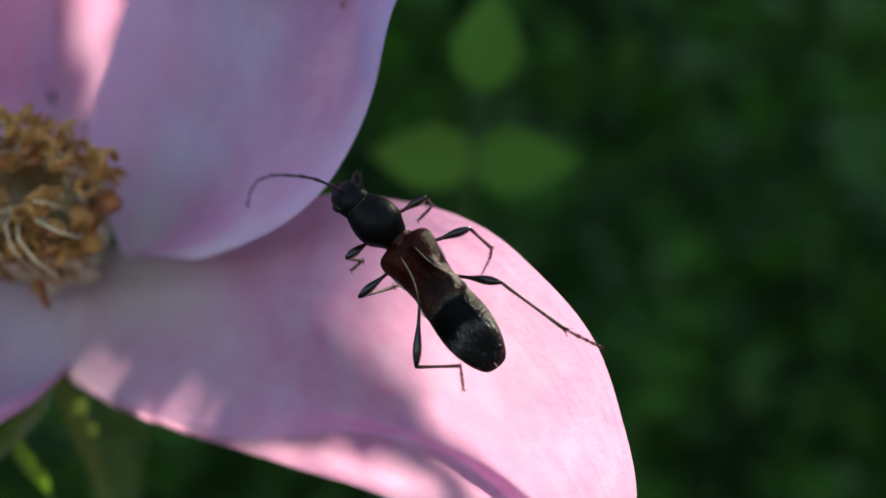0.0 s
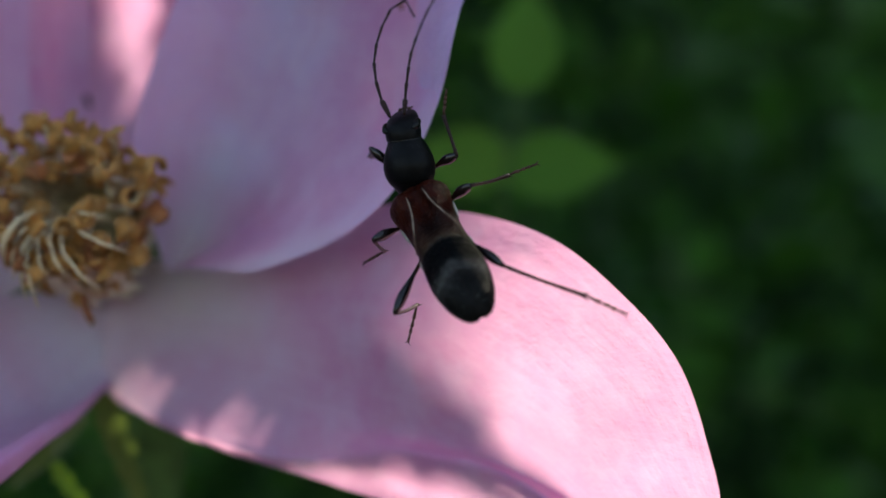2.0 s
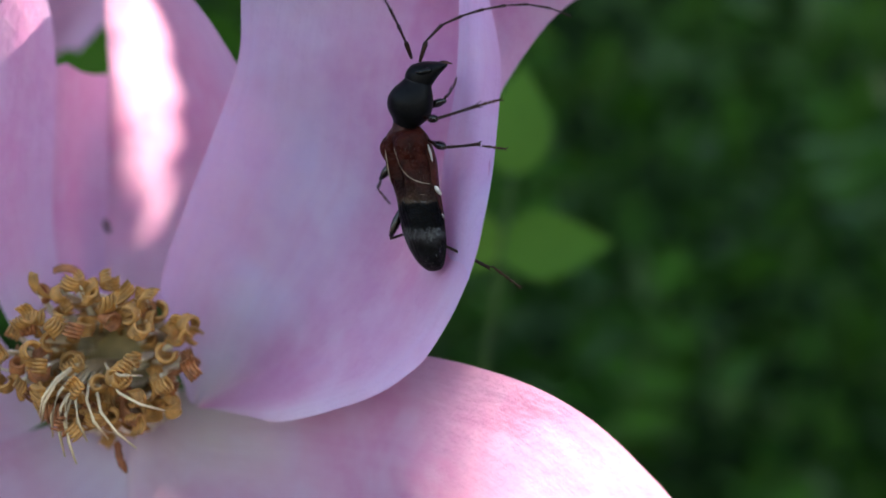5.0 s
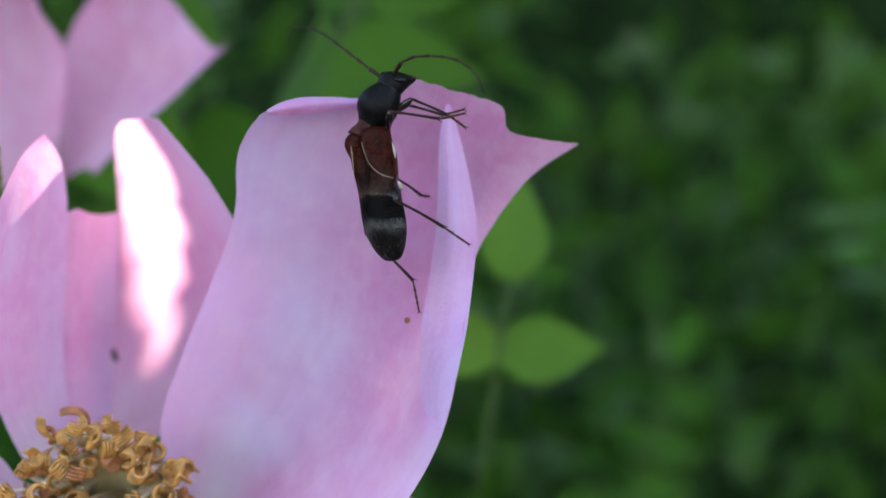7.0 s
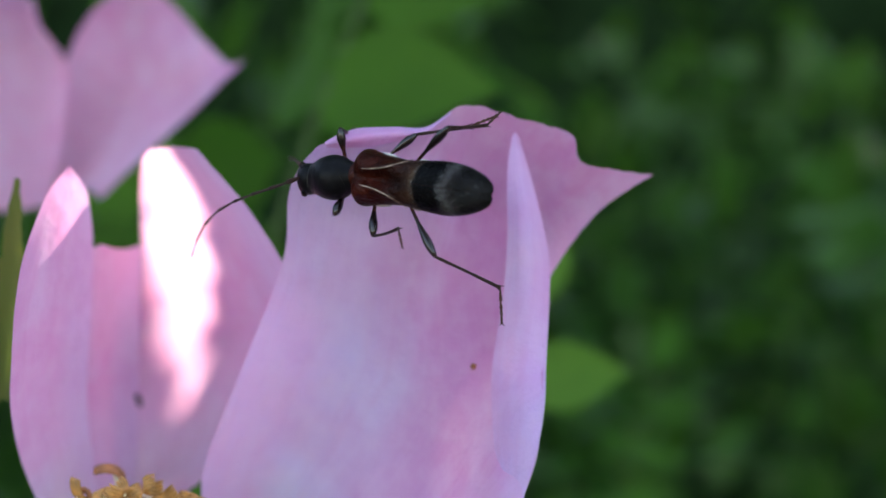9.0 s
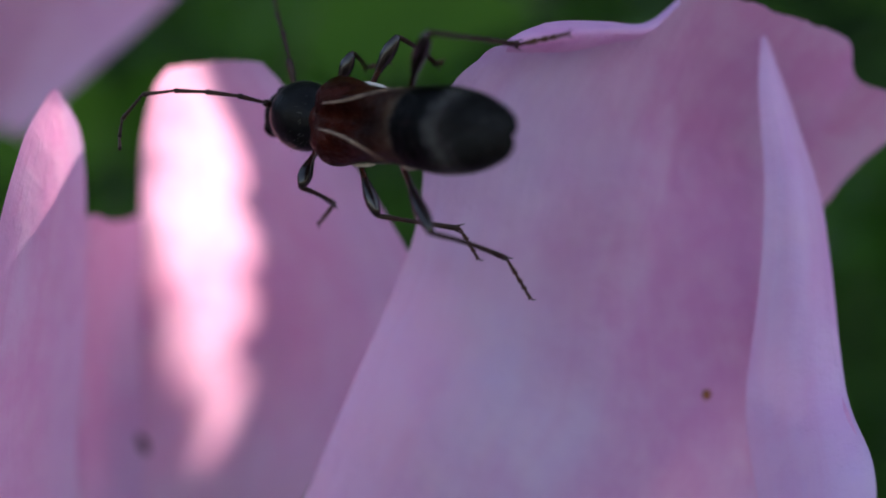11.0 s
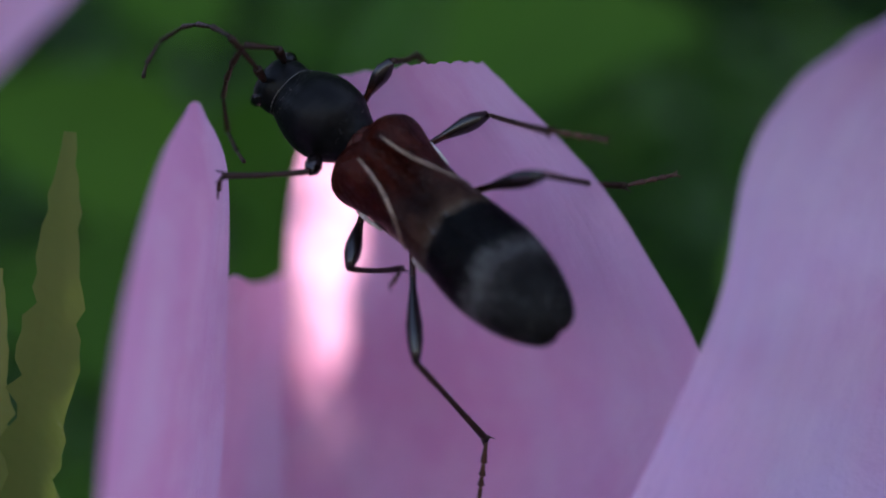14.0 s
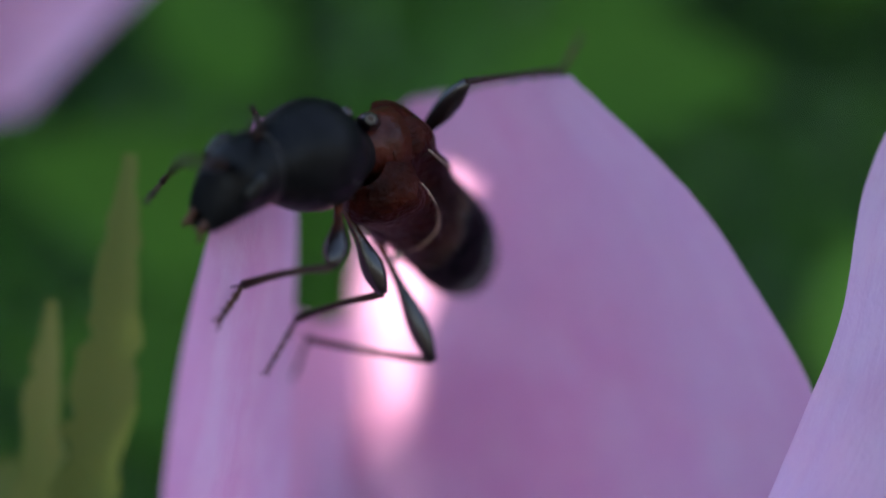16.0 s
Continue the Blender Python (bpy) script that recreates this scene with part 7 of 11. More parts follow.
    walk(rm_femur, [
        (0, at(-0.70, -0.70, -0.60, 0.0, -1.4, -109.3)),
        (0.25, at(-0.70, -0.70, -0.60, 0.0, -1.6, -107.0)),
        (0.5, at(-0.70, -0.70, -0.60, 0.0, -1.8, -104.7)),
        (0.75, at(-0.70, -0.70, -0.60, -0.0, -22.8, -99.1)),
        (1, at(-0.70, -0.70, -0.60, -0.0, -43.5, -91.5)),
        (1.25, at(-0.70, -0.70, -0.60, 0.0, -31.1, -107.4)),
        (1.5, at(-0.70, -0.70, -0.60, 0.0, -17.1, -119.3)),
        (1.75, at(-0.70, -0.70, -0.60, 0.0, -29.6, -120.1)),
        (2, at(-0.70, -0.70, -0.60, 0.0, -42.0, -121.2)),
        (2.25, at(-0.70, -0.70, -0.60, 0.0, -17.8, -110.9)),
        (2.5, at(-0.70, -0.70, -0.60, -0.0, 6.8, -103.2)),
        (2.75, at(-0.70, -0.70, -0.60, 0.0, -7.4, -91.5)),
        (3, at(-0.70, -0.70, -0.60, 0.0, -21.3, -79.1)),
        (3.8, at(-0.70, -0.70, -0.60, 0.0, -20.0, -92.0)),
        (4.6, at(-0.70, -0.70, -0.60, 0.0, -17.6, -105.4)),
        (5.5, at(-0.70, -0.70, -0.60, 0.0, -14.0, -119.2)),
        (5.75, at(-0.70, -0.70, -0.60, 0.0, -10.0, -130.9)),
        (6, at(-0.70, -0.70, -0.60, 0.0, -5.6, -142.3)),
        (6.25, at(-0.70, -0.70, -0.60, 0.0, -19.4, -117.5)),
        (6.5, at(-0.70, -0.70, -0.60, 0.0, -29.3, -88.8)),
        (6.75, at(-0.70, -0.70, -0.60, 0.0, -33.6, -69.9)),
        (7, at(-0.70, -0.70, -0.60, 0.0, -34.8, -49.8)),
        (7.25, at(-0.70, -0.70, -0.60, 0.0, -46.7, -75.1)),
        (7.5, at(-0.70, -0.70, -0.60, 0.0, -50.8, -108.9)),
        (7.75, at(-0.70, -0.70, -0.60, 0.0, -32.0, -88.4)),
        (8, at(-0.70, -0.70, -0.60, 0.0, -11.1, -75.4)),
        (8.25, at(-0.70, -0.70, -0.60, 0.0, -7.3, -93.3)),
        (8.5, at(-0.70, -0.70, -0.60, 0.0, -2.8, -110.8)),
        (8.75, at(-0.70, -0.70, -0.60, 0.0, 7.6, -120.7)),
        (9, at(-0.70, -0.70, -0.60, 0.0, 17.7, -131.1)),
        (9.25, at(-0.70, -0.70, -0.60, 0.0, -13.2, -113.6)),
        (9.5, at(-0.70, -0.70, -0.60, 0.0, -42.5, -90.7)),
        (10.3, at(-0.70, -0.70, -0.60, 0.0, -21.1, -102.8)),
        (11.1, at(-0.70, -0.70, -0.60, -0.0, 8.0, -114.3)),
        (12, at(-0.70, -0.70, -0.60, 0.0, 33.3, -125.8)),
        (12.25, at(-0.70, -0.70, -0.60, 0.0, 6.4, -124.2)),
        (12.5, at(-0.70, -0.70, -0.60, 0.0, -20.4, -122.7)),
        (12.75, at(-0.70, -0.70, -0.60, 0.0, -7.7, -118.0)),
        (13, at(-0.70, -0.70, -0.60, 0.0, 5.0, -113.6)),
        (13.25, at(-0.70, -0.70, -0.60, 0.0, -19.9, -109.1)),
        (13.5, at(-0.70, -0.70, -0.60, 0.0, -44.7, -102.9)),
        (13.75, at(-0.70, -0.70, -0.60, 0.0, -22.5, -106.9)),
        (14, at(-0.70, -0.70, -0.60, -0.0, -0.3, -109.8)),
        (14.25, at(-0.70, -0.70, -0.60, 0.0, -8.5, -96.7)),
        (14.5, at(-0.70, -0.70, -0.60, 0.0, -16.3, -83.0)),
        (14.75, at(-0.70, -0.70, -0.60, 0.0, -33.0, -70.6)),
        (15, at(-0.70, -0.70, -0.60, -0.0, -48.0, -52.7)),
        (15.25, at(-0.70, -0.70, -0.60, 0.0, -63.9, -22.6)),
        (15.5, at(-0.70, -0.70, -0.60, 0.0, -65.9, 32.7)),
        (15.75, at(-0.70, -0.70, -0.60, -0.0, -51.2, 23.7)),
        (16, at(-0.70, -0.70, -0.60, -0.0, -36.2, 19.2)),
    ])
    walk(rm_tibia, [
        (0, at(-1.35, -2.54, -0.55, 0.0, 63.3, -162.9)),
        (0.25, at(-1.27, -2.56, -0.54, 0.0, 70.1, -162.6)),
        (0.5, at(-1.19, -2.59, -0.54, -0.0, 76.9, -162.0)),
        (0.75, at(-0.99, -2.47, 0.16, 0.0, 67.4, -156.7)),
        (1, at(-0.74, -2.11, 0.74, 0.0, 57.7, -154.5)),
        (1.25, at(-1.20, -2.29, 0.41, -0.0, 53.8, -156.2)),
        (1.5, at(-1.61, -2.32, -0.03, 0.0, 49.9, -157.6)),
        (1.75, at(-1.55, -2.17, 0.36, 0.0, 56.1, -105.1)),
        (2, at(-1.45, -1.94, 0.70, 0.0, 40.7, -62.6)),
        (2.25, at(-1.36, -2.43, -0.00, 0.0, 63.5, -51.7)),
        (2.5, at(-1.14, -2.59, -0.83, 0.0, 80.7, 11.4)),
        (2.75, at(-0.75, -2.63, -0.35, 0.0, 67.0, -34.9)),
        (3, at(-0.36, -2.48, 0.11, 0.0, 50.1, -45.5)),
        (3.8, at(-0.76, -2.53, 0.07, 0.0, 67.4, -42.8)),
        (4.6, at(-1.19, -2.49, -0.01, -10.4, 86.5, -10.3)),
        (5.5, at(-1.62, -2.35, -0.13, 0.0, 72.8, 124.9)),
        (5.75, at(-1.96, -2.15, -0.26, 0.0, 75.8, 120.6)),
        (6, at(-2.24, -1.89, -0.41, -0.0, 78.6, 114.2)),
        (6.25, at(-1.55, -2.33, 0.05, 0.0, 80.0, 174.9)),
        (6.5, at(-0.67, -2.40, 0.35, 0.0, 72.5, -150.1)),
        (6.75, at(-0.14, -2.23, 0.48, 0.0, 55.3, -123.6)),
        (7, at(0.33, -1.92, 0.51, 0.0, 35.8, -114.0)),
        (7.25, at(-0.36, -1.99, 0.82, 0.0, 32.6, -130.3)),
        (7.5, at(-1.10, -1.87, 0.91, 0.0, 27.5, -145.1)),
        (7.75, at(-0.66, -2.35, 0.43, 0.0, 50.3, -144.3)),
        (8, at(-0.22, -2.55, -0.22, 0.0, 73.0, -141.8)),
        (8.25, at(-0.81, -2.63, -0.35, 0.0, 58.9, -142.1)),
        (8.5, at(-1.39, -2.52, -0.51, -0.0, 44.8, -142.2)),
        (8.75, at(-1.69, -2.36, -0.86, 0.0, 34.8, -153.6)),
        (9, at(-1.92, -2.10, -1.19, 0.0, 23.9, -162.4)),
        (9.25, at(-1.46, -2.44, -0.16, 0.0, 52.6, -152.1)),
        (9.5, at(-0.72, -2.14, 0.72, 0.0, 77.0, -105.9)),
        (10.3, at(-1.10, -2.47, 0.10, -22.2, 84.6, -22.1)),
        (11.1, at(-1.50, -2.46, -0.87, -0.0, 73.1, 33.6)),
        (12, at(-1.65, -2.02, -1.67, 0.0, 58.2, 42.6)),
        (12.25, at(-1.79, -2.30, -0.82, -0.0, 75.8, 150.9)),
        (12.5, at(-1.69, -2.24, 0.08, -0.0, 41.9, -166.9)),
        (12.75, at(-1.61, -2.41, -0.34, 0.0, 50.9, -160.0)),
        (13, at(-1.48, -2.48, -0.77, 0.0, 59.4, -149.9)),
        (13.25, at(-1.30, -2.43, 0.06, 0.0, 26.9, -149.4)),
        (13.5, at(-1.01, -2.05, 0.77, 0.0, -5.6, -149.1)),
        (13.75, at(-1.22, -2.42, 0.15, 0.0, -18.8, -159.0)),
        (14, at(-1.36, -2.53, -0.59, 0.0, -31.4, -170.5)),
        (14.25, at(-0.92, -2.62, -0.31, 0.0, 35.0, -137.0)),
        (14.5, at(-0.47, -2.56, -0.05, 0.0, 57.9, -19.5)),
        (14.75, at(-0.16, -2.24, 0.46, 0.0, 70.2, -95.0)),
        (15, at(0.09, -1.74, 0.85, 0.0, 47.5, -144.6)),
        (15.25, at(0.09, -1.03, 1.15, -0.0, 44.2, -142.2)),
        (15.5, at(-0.03, -0.27, 1.18, -0.0, 40.8, -140.0)),
        (15.75, at(0.42, -0.21, 0.92, -0.0, 33.3, -148.7)),
        (16, at(0.79, -0.18, 0.55, 0.0, 25.3, -155.9)),
    ])
    walk(rm_tarsus, [
        (0, at(-2.33, -2.84, -2.61, -0.0, 56.3, 130.3)),
        (0.25, at(-2.02, -2.80, -2.71, -0.0, 44.7, 125.8)),
        (0.5, at(-1.69, -2.75, -2.78, -0.0, 33.1, 122.8)),
        (0.75, at(-1.80, -2.82, -1.97, 0.0, 50.1, 159.8)),
        (1, at(-1.85, -2.64, -1.20, 0.0, 49.1, -149.8)),
        (1.25, at(-2.44, -2.84, -1.45, 0.0, 64.0, 157.7)),
        (1.5, at(-2.98, -2.89, -1.78, 0.0, 51.2, 101.6)),
        (1.75, at(-1.89, -3.41, -1.55, 0.0, 58.6, -128.0)),
        (2, at(-0.65, -3.49, -0.79, 0.0, -0.3, -99.5)),
        (2.25, at(-0.72, -3.24, -2.06, 0.0, 56.8, -82.1)),
        (2.5, at(-0.78, -2.51, -3.10, 0.0, 60.8, 60.1)),
        (2.75, at(-0.02, -3.15, -2.46, 0.0, 65.9, -13.4)),
        (3, at(0.68, -3.54, -1.65, 0.0, 43.2, -53.4)),
        (3.8, at(-0.12, -3.13, -2.06, 0.0, 58.1, -68.5)),
        (4.6, at(-1.05, -2.52, -2.31, 0.0, 69.8, -107.1)),
        (5.5, at(-2.01, -1.80, -2.33, 0.0, 66.1, -161.6)),
        (5.75, at(-2.25, -1.67, -2.49, 0.0, 62.6, -146.5)),
        (6, at(-2.42, -1.47, -2.67, 0.0, 58.0, -135.0)),
        (6.25, at(-1.95, -2.30, -2.22, 0.0, 55.5, -114.9)),
        (6.5, at(-1.26, -2.74, -1.84, 0.0, 50.3, -98.3)),
        (6.75, at(-0.87, -3.32, -1.41, 0.0, 42.8, -92.7)),
        (7, at(-0.43, -3.63, -0.83, 0.0, 35.0, -88.4)),
        (7.25, at(-1.61, -3.47, -0.42, 0.0, 32.5, -115.1)),
        (7.5, at(-2.77, -3.03, -0.15, 0.0, 24.8, -139.0)),
        (7.75, at(-1.85, -3.21, -1.34, 0.0, 16.9, -126.4)),
        (8, at(-0.75, -2.97, -2.42, 0.0, 8.3, -115.0)),
        (8.25, at(-1.75, -3.36, -2.32, -0.0, 3.4, -120.6)),
        (8.5, at(-2.68, -3.52, -2.13, -0.0, -1.6, -126.1)),
        (8.75, at(-3.38, -3.20, -2.17, 0.0, 8.9, -136.9)),
        (9, at(-3.93, -2.74, -2.13, 0.0, 19.1, -148.4)),
        (9.25, at(-2.70, -3.09, -1.98, 0.0, 43.0, -124.6)),
        (9.5, at(-0.86, -2.64, -1.52, -0.0, 57.2, -80.1)),
        (10.3, at(-0.90, -2.56, -2.19, 0.0, 61.4, -48.7)),
        (11.1, at(-0.94, -2.09, -3.07, -0.0, 56.8, -14.0)),
        (12, at(-0.76, -1.20, -3.63, 0.0, 45.0, 9.2)),
        (12.25, at(-2.28, -2.03, -3.05, -0.0, -31.2, 42.8)),
        (12.5, at(-3.35, -2.63, -1.46, 0.0, -58.2, 174.9)),
        (12.75, at(-2.97, -2.90, -2.12, -0.0, 6.7, -171.3)),
        (13, at(-2.49, -3.07, -2.75, -0.0, 70.9, -148.7)),
        (13.25, at(-3.07, -3.48, -0.98, 0.0, 66.1, -14.1)),
        (13.5, at(-2.97, -3.23, 1.00, 0.0, 27.6, 1.1)),
        (13.75, at(-3.26, -3.20, 0.89, 0.0, 50.5, -81.1)),
        (14, at(-3.30, -2.86, 0.61, -0.0, 11.9, -144.9)),
        (14.25, at(-2.30, -3.90, -1.63, 0.0, 52.1, -108.5)),
        (14.5, at(0.68, -2.97, -2.00, 0.0, 54.5, -19.2)),
        (14.75, at(-0.23, -3.02, -1.70, 0.0, 64.2, -98.6)),
        (15, at(-1.17, -2.64, -0.85, 0.0, 36.1, -143.6)),
        (15.25, at(-1.21, -2.04, -0.45, 0.0, 37.3, -143.7)),
        (15.5, at(-1.36, -1.39, -0.32, -0.0, 38.6, -143.7)),
        (15.75, at(-1.22, -1.21, -0.34, -0.0, 31.8, -150.5)),
        (16, at(-1.11, -1.03, -0.43, 0.0, 24.8, -156.4)),
    ])
    walk(rh_femur, [
        (0, at(-2.30, -0.75, -0.60, 0.0, -40.1, -139.9)),
        (0.25, at(-2.30, -0.75, -0.60, 0.0, -26.3, -142.5)),
        (0.5, at(-2.30, -0.75, -0.60, 0.0, -12.4, -144.5)),
        (0.75, at(-2.30, -0.75, -0.60, -0.0, -13.6, -147.2)),
        (1, at(-2.30, -0.75, -0.60, 0.0, -14.8, -150.1)),
        (1.25, at(-2.30, -0.75, -0.60, 0.0, -7.2, -152.1)),
        (1.5, at(-2.30, -0.75, -0.60, -0.0, 0.5, -154.0)),
        (1.75, at(-2.30, -0.75, -0.60, 0.0, -6.3, -158.2)),
        (2, at(-2.30, -0.75, -0.60, -0.0, -13.1, -162.5)),
        (2.25, at(-2.30, -0.75, -0.60, 0.0, 4.3, -157.4)),
        (2.5, at(-2.30, -0.75, -0.60, 0.0, 21.6, -152.0)),
        (2.75, at(-2.30, -0.75, -0.60, -0.0, 18.2, -150.5)),
        (3, at(-2.30, -0.75, -0.60, 0.0, 14.8, -149.2)),
        (3.8, at(-2.30, -0.75, -0.60, 0.0, 2.1, -163.4)),
        (4.6, at(-2.30, -0.75, -0.60, 0.0, -12.8, -179.7)),
        (5.5, at(-2.30, -0.75, -0.60, 0.0, -26.3, 162.4)),
        (5.75, at(-2.30, -0.75, -0.60, 0.0, -20.8, 160.6)),
        (6, at(-2.30, -0.75, -0.60, 0.0, -15.3, 159.0)),
        (6.25, at(-2.30, -0.75, -0.60, 0.0, -23.9, 176.4)),
        (6.5, at(-2.30, -0.75, -0.60, -0.0, -30.2, -164.1)),
        (6.75, at(-2.30, -0.75, -0.60, 0.0, -39.0, -153.2)),
        (7, at(-2.30, -0.75, -0.60, -0.0, -46.4, -139.4)),
        (7.25, at(-2.30, -0.75, -0.60, 0.0, -44.5, -139.4)),
        (7.5, at(-2.30, -0.75, -0.60, 0.0, -42.6, -139.4)),
        (7.75, at(-2.30, -0.75, -0.60, -0.0, -57.9, -138.8)),
        (8, at(-2.30, -0.75, -0.60, 0.0, -73.1, -137.3)),
        (8.25, at(-2.30, -0.75, -0.60, 0.0, -57.3, -154.8)),
        (8.5, at(-2.30, -0.75, -0.60, 0.0, -40.6, -161.4)),
        (8.75, at(-2.30, -0.75, -0.60, 0.0, -30.9, -148.4)),
        (9, at(-2.30, -0.75, -0.60, 0.0, -20.1, -137.8)),
        (9.25, at(-2.30, -0.75, -0.60, 0.0, -18.4, -140.6)),
        (9.5, at(-2.30, -0.75, -0.60, 0.0, -16.7, -143.4)),
        (10.3, at(-2.30, -0.75, -0.60, -0.0, -25.5, -141.3)),
        (11.1, at(-2.30, -0.75, -0.60, -0.0, -34.6, -138.8)),
        (12, at(-2.30, -0.75, -0.60, -0.0, -44.4, -135.4)),
        (12.25, at(-2.30, -0.75, -0.60, -0.0, -59.7, -142.6)),
        (12.5, at(-2.30, -0.75, -0.60, 0.0, -74.0, -161.5)),
        (12.75, at(-2.30, -0.75, -0.60, 0.0, -59.4, -154.4)),
        (13, at(-2.30, -0.75, -0.60, 0.0, -44.7, -151.6)),
        (13.25, at(-2.30, -0.75, -0.60, 0.0, -38.1, -152.6)),
        (13.5, at(-2.30, -0.75, -0.60, 0.0, -31.4, -153.5)),
        (13.75, at(-2.30, -0.75, -0.60, 0.0, -33.8, -149.2)),
        (14, at(-2.30, -0.75, -0.60, 0.0, -35.9, -144.7)),
        (14.25, at(-2.30, -0.75, -0.60, 0.0, -40.1, -142.6)),
        (14.5, at(-2.30, -0.75, -0.60, 0.0, -44.3, -140.1)),
        (14.75, at(-2.30, -0.75, -0.60, 0.0, -53.7, -106.7)),
        (15, at(-2.30, -0.75, -0.60, -0.0, -51.2, -67.6)),
        (15.25, at(-2.30, -0.75, -0.60, 0.0, -55.9, -58.0)),
        (15.5, at(-2.30, -0.75, -0.60, -0.0, -59.6, -46.1)),
        (15.75, at(-2.30, -0.75, -0.60, 0.0, -54.4, -39.6)),
        (16, at(-2.30, -0.75, -0.60, 0.0, -49.0, -34.5)),
    ])
    walk(rh_tibia, [
        (0, at(-3.91, -2.10, 1.17, -0.0, -1.7, -164.6)),
        (0.25, at(-4.26, -2.25, 0.62, 0.0, -2.3, -162.5)),
        (0.5, at(-4.49, -2.31, -0.01, 0.0, -2.8, -160.4)),
        (0.75, at(-4.55, -2.20, 0.05, 0.0, -3.0, -161.3)),
        (1, at(-4.60, -2.08, 0.10, 0.0, -3.1, -162.2)),
        (1.25, at(-4.71, -2.03, -0.26, 0.0, -3.2, -164.1)),
        (1.5, at(-4.77, -1.96, -0.62, 0.0, -3.3, -166.0)),
        (1.75, at(-4.84, -1.76, -0.30, 0.0, 9.0, -151.1)),
        (2, at(-4.86, -1.55, 0.02, 0.0, 20.8, -135.1)),
        (2.25, at(-4.83, -1.81, -0.81, 0.0, 19.7, -146.7)),
        (2.5, at(-4.56, -1.95, -1.61, 0.0, 18.0, -158.0)),
        (2.75, at(-4.57, -2.03, -1.46, -0.0, 14.1, -154.2)),
        (3, at(-4.58, -2.11, -1.30, 0.0, 10.2, -150.6)),
        (3.8, at(-4.93, -1.54, -0.70, 0.0, 21.2, -147.9)),
        (4.6, at(-4.98, -0.76, 0.01, 0.0, 32.6, -144.7)),
        (5.5, at(-4.65, -0.00, 0.62, 0.0, 44.9, -140.1)),
        (5.75, at(-4.72, 0.10, 0.38, 0.0, 45.0, -150.5)),
        (6, at(-4.78, 0.20, 0.13, 0.0, 44.1, -160.8)),
        (6.25, at(-4.81, -0.59, 0.51, 0.0, 46.0, -156.0)),
        (6.5, at(-4.59, -1.40, 0.78, 0.0, 47.6, -150.9)),
        (6.75, at(-4.21, -1.71, 1.13, 0.0, 53.8, -157.9)),
        (7, at(-3.74, -1.98, 1.39, 0.0, 59.4, -167.3)),
        (7.25, at(-3.79, -2.03, 1.33, -0.0, 72.2, -143.9)),
        (7.5, at(-3.84, -2.07, 1.26, 0.0, 76.4, -84.6)),
        (7.75, at(-3.40, -1.71, 1.73, 0.0, 53.5, -147.5)),
        (8, at(-2.89, -1.29, 2.03, 0.0, 22.8, -160.7)),
        (8.25, at(-3.64, -1.38, 1.71, -0.0, 40.5, -156.8)),
        (8.5, at(-4.28, -1.42, 1.19, 0.0, 57.9, -150.2)),
        (8.75, at(-4.31, -1.99, 0.81, 0.0, 70.1, -142.6)),
        (9, at(-4.21, -2.48, 0.34, 0.0, 81.1, -115.5)),
        (9.25, at(-4.32, -2.41, 0.27, 0.0, 72.6, -132.0)),
        (9.5, at(-4.41, -2.32, 0.19, 0.0, 63.6, -137.7)),
        (10.3, at(-4.24, -2.30, 0.58, 0.0, 72.4, -138.4)),
        (11.1, at(-4.00, -2.24, 0.96, -140.5, 81.5, -140.9)),
        (12, at(-3.70, -2.13, 1.32, 68.6, 88.4, 68.6)),
        (12.25, at(-3.40, -1.59, 1.77, 0.0, 75.4, -110.4)),
        (12.5, at(-3.02, -0.99, 2.04, 0.0, 59.2, -110.5)),
        (12.75, at(-3.56, -1.36, 1.77, 0.0, 61.1, -119.7)),
        (13, at(-4.02, -1.68, 1.33, 0.0, 62.3, -129.8)),
        (13.25, at(-4.22, -1.75, 1.10, 0.0, 61.9, -135.2)),
        (13.5, at(-4.40, -1.80, 0.83, 0.0, 61.4, -140.5)),
        (13.75, at(-4.26, -1.92, 0.93, 0.0, 62.5, -121.6)),
        (14, at(-4.12, -2.04, 1.01, 0.0, 61.0, -102.9)),
        (14.25, at(-3.97, -2.03, 1.17, 0.0, 64.8, -118.5)),
        (14.5, at(-3.81, -2.01, 1.32, 0.0, 66.6, -137.6)),
        (14.75, at(-2.77, -2.31, 1.62, 0.0, 44.6, -150.9)),
        (15, at(-1.64, -2.34, 1.54, 0.0, 22.1, -156.6)),
        (15.25, at(-1.48, -2.06, 1.68, 0.0, 5.1, -152.7)),
        (15.5, at(-1.33, -1.75, 1.77, 0.0, -11.9, -149.1)),
        (15.75, at(-1.07, -1.77, 1.64, 0.0, -14.4, -148.1)),
        (16, at(-0.81, -1.77, 1.47, 0.0, -16.9, -147.1)),
    ])
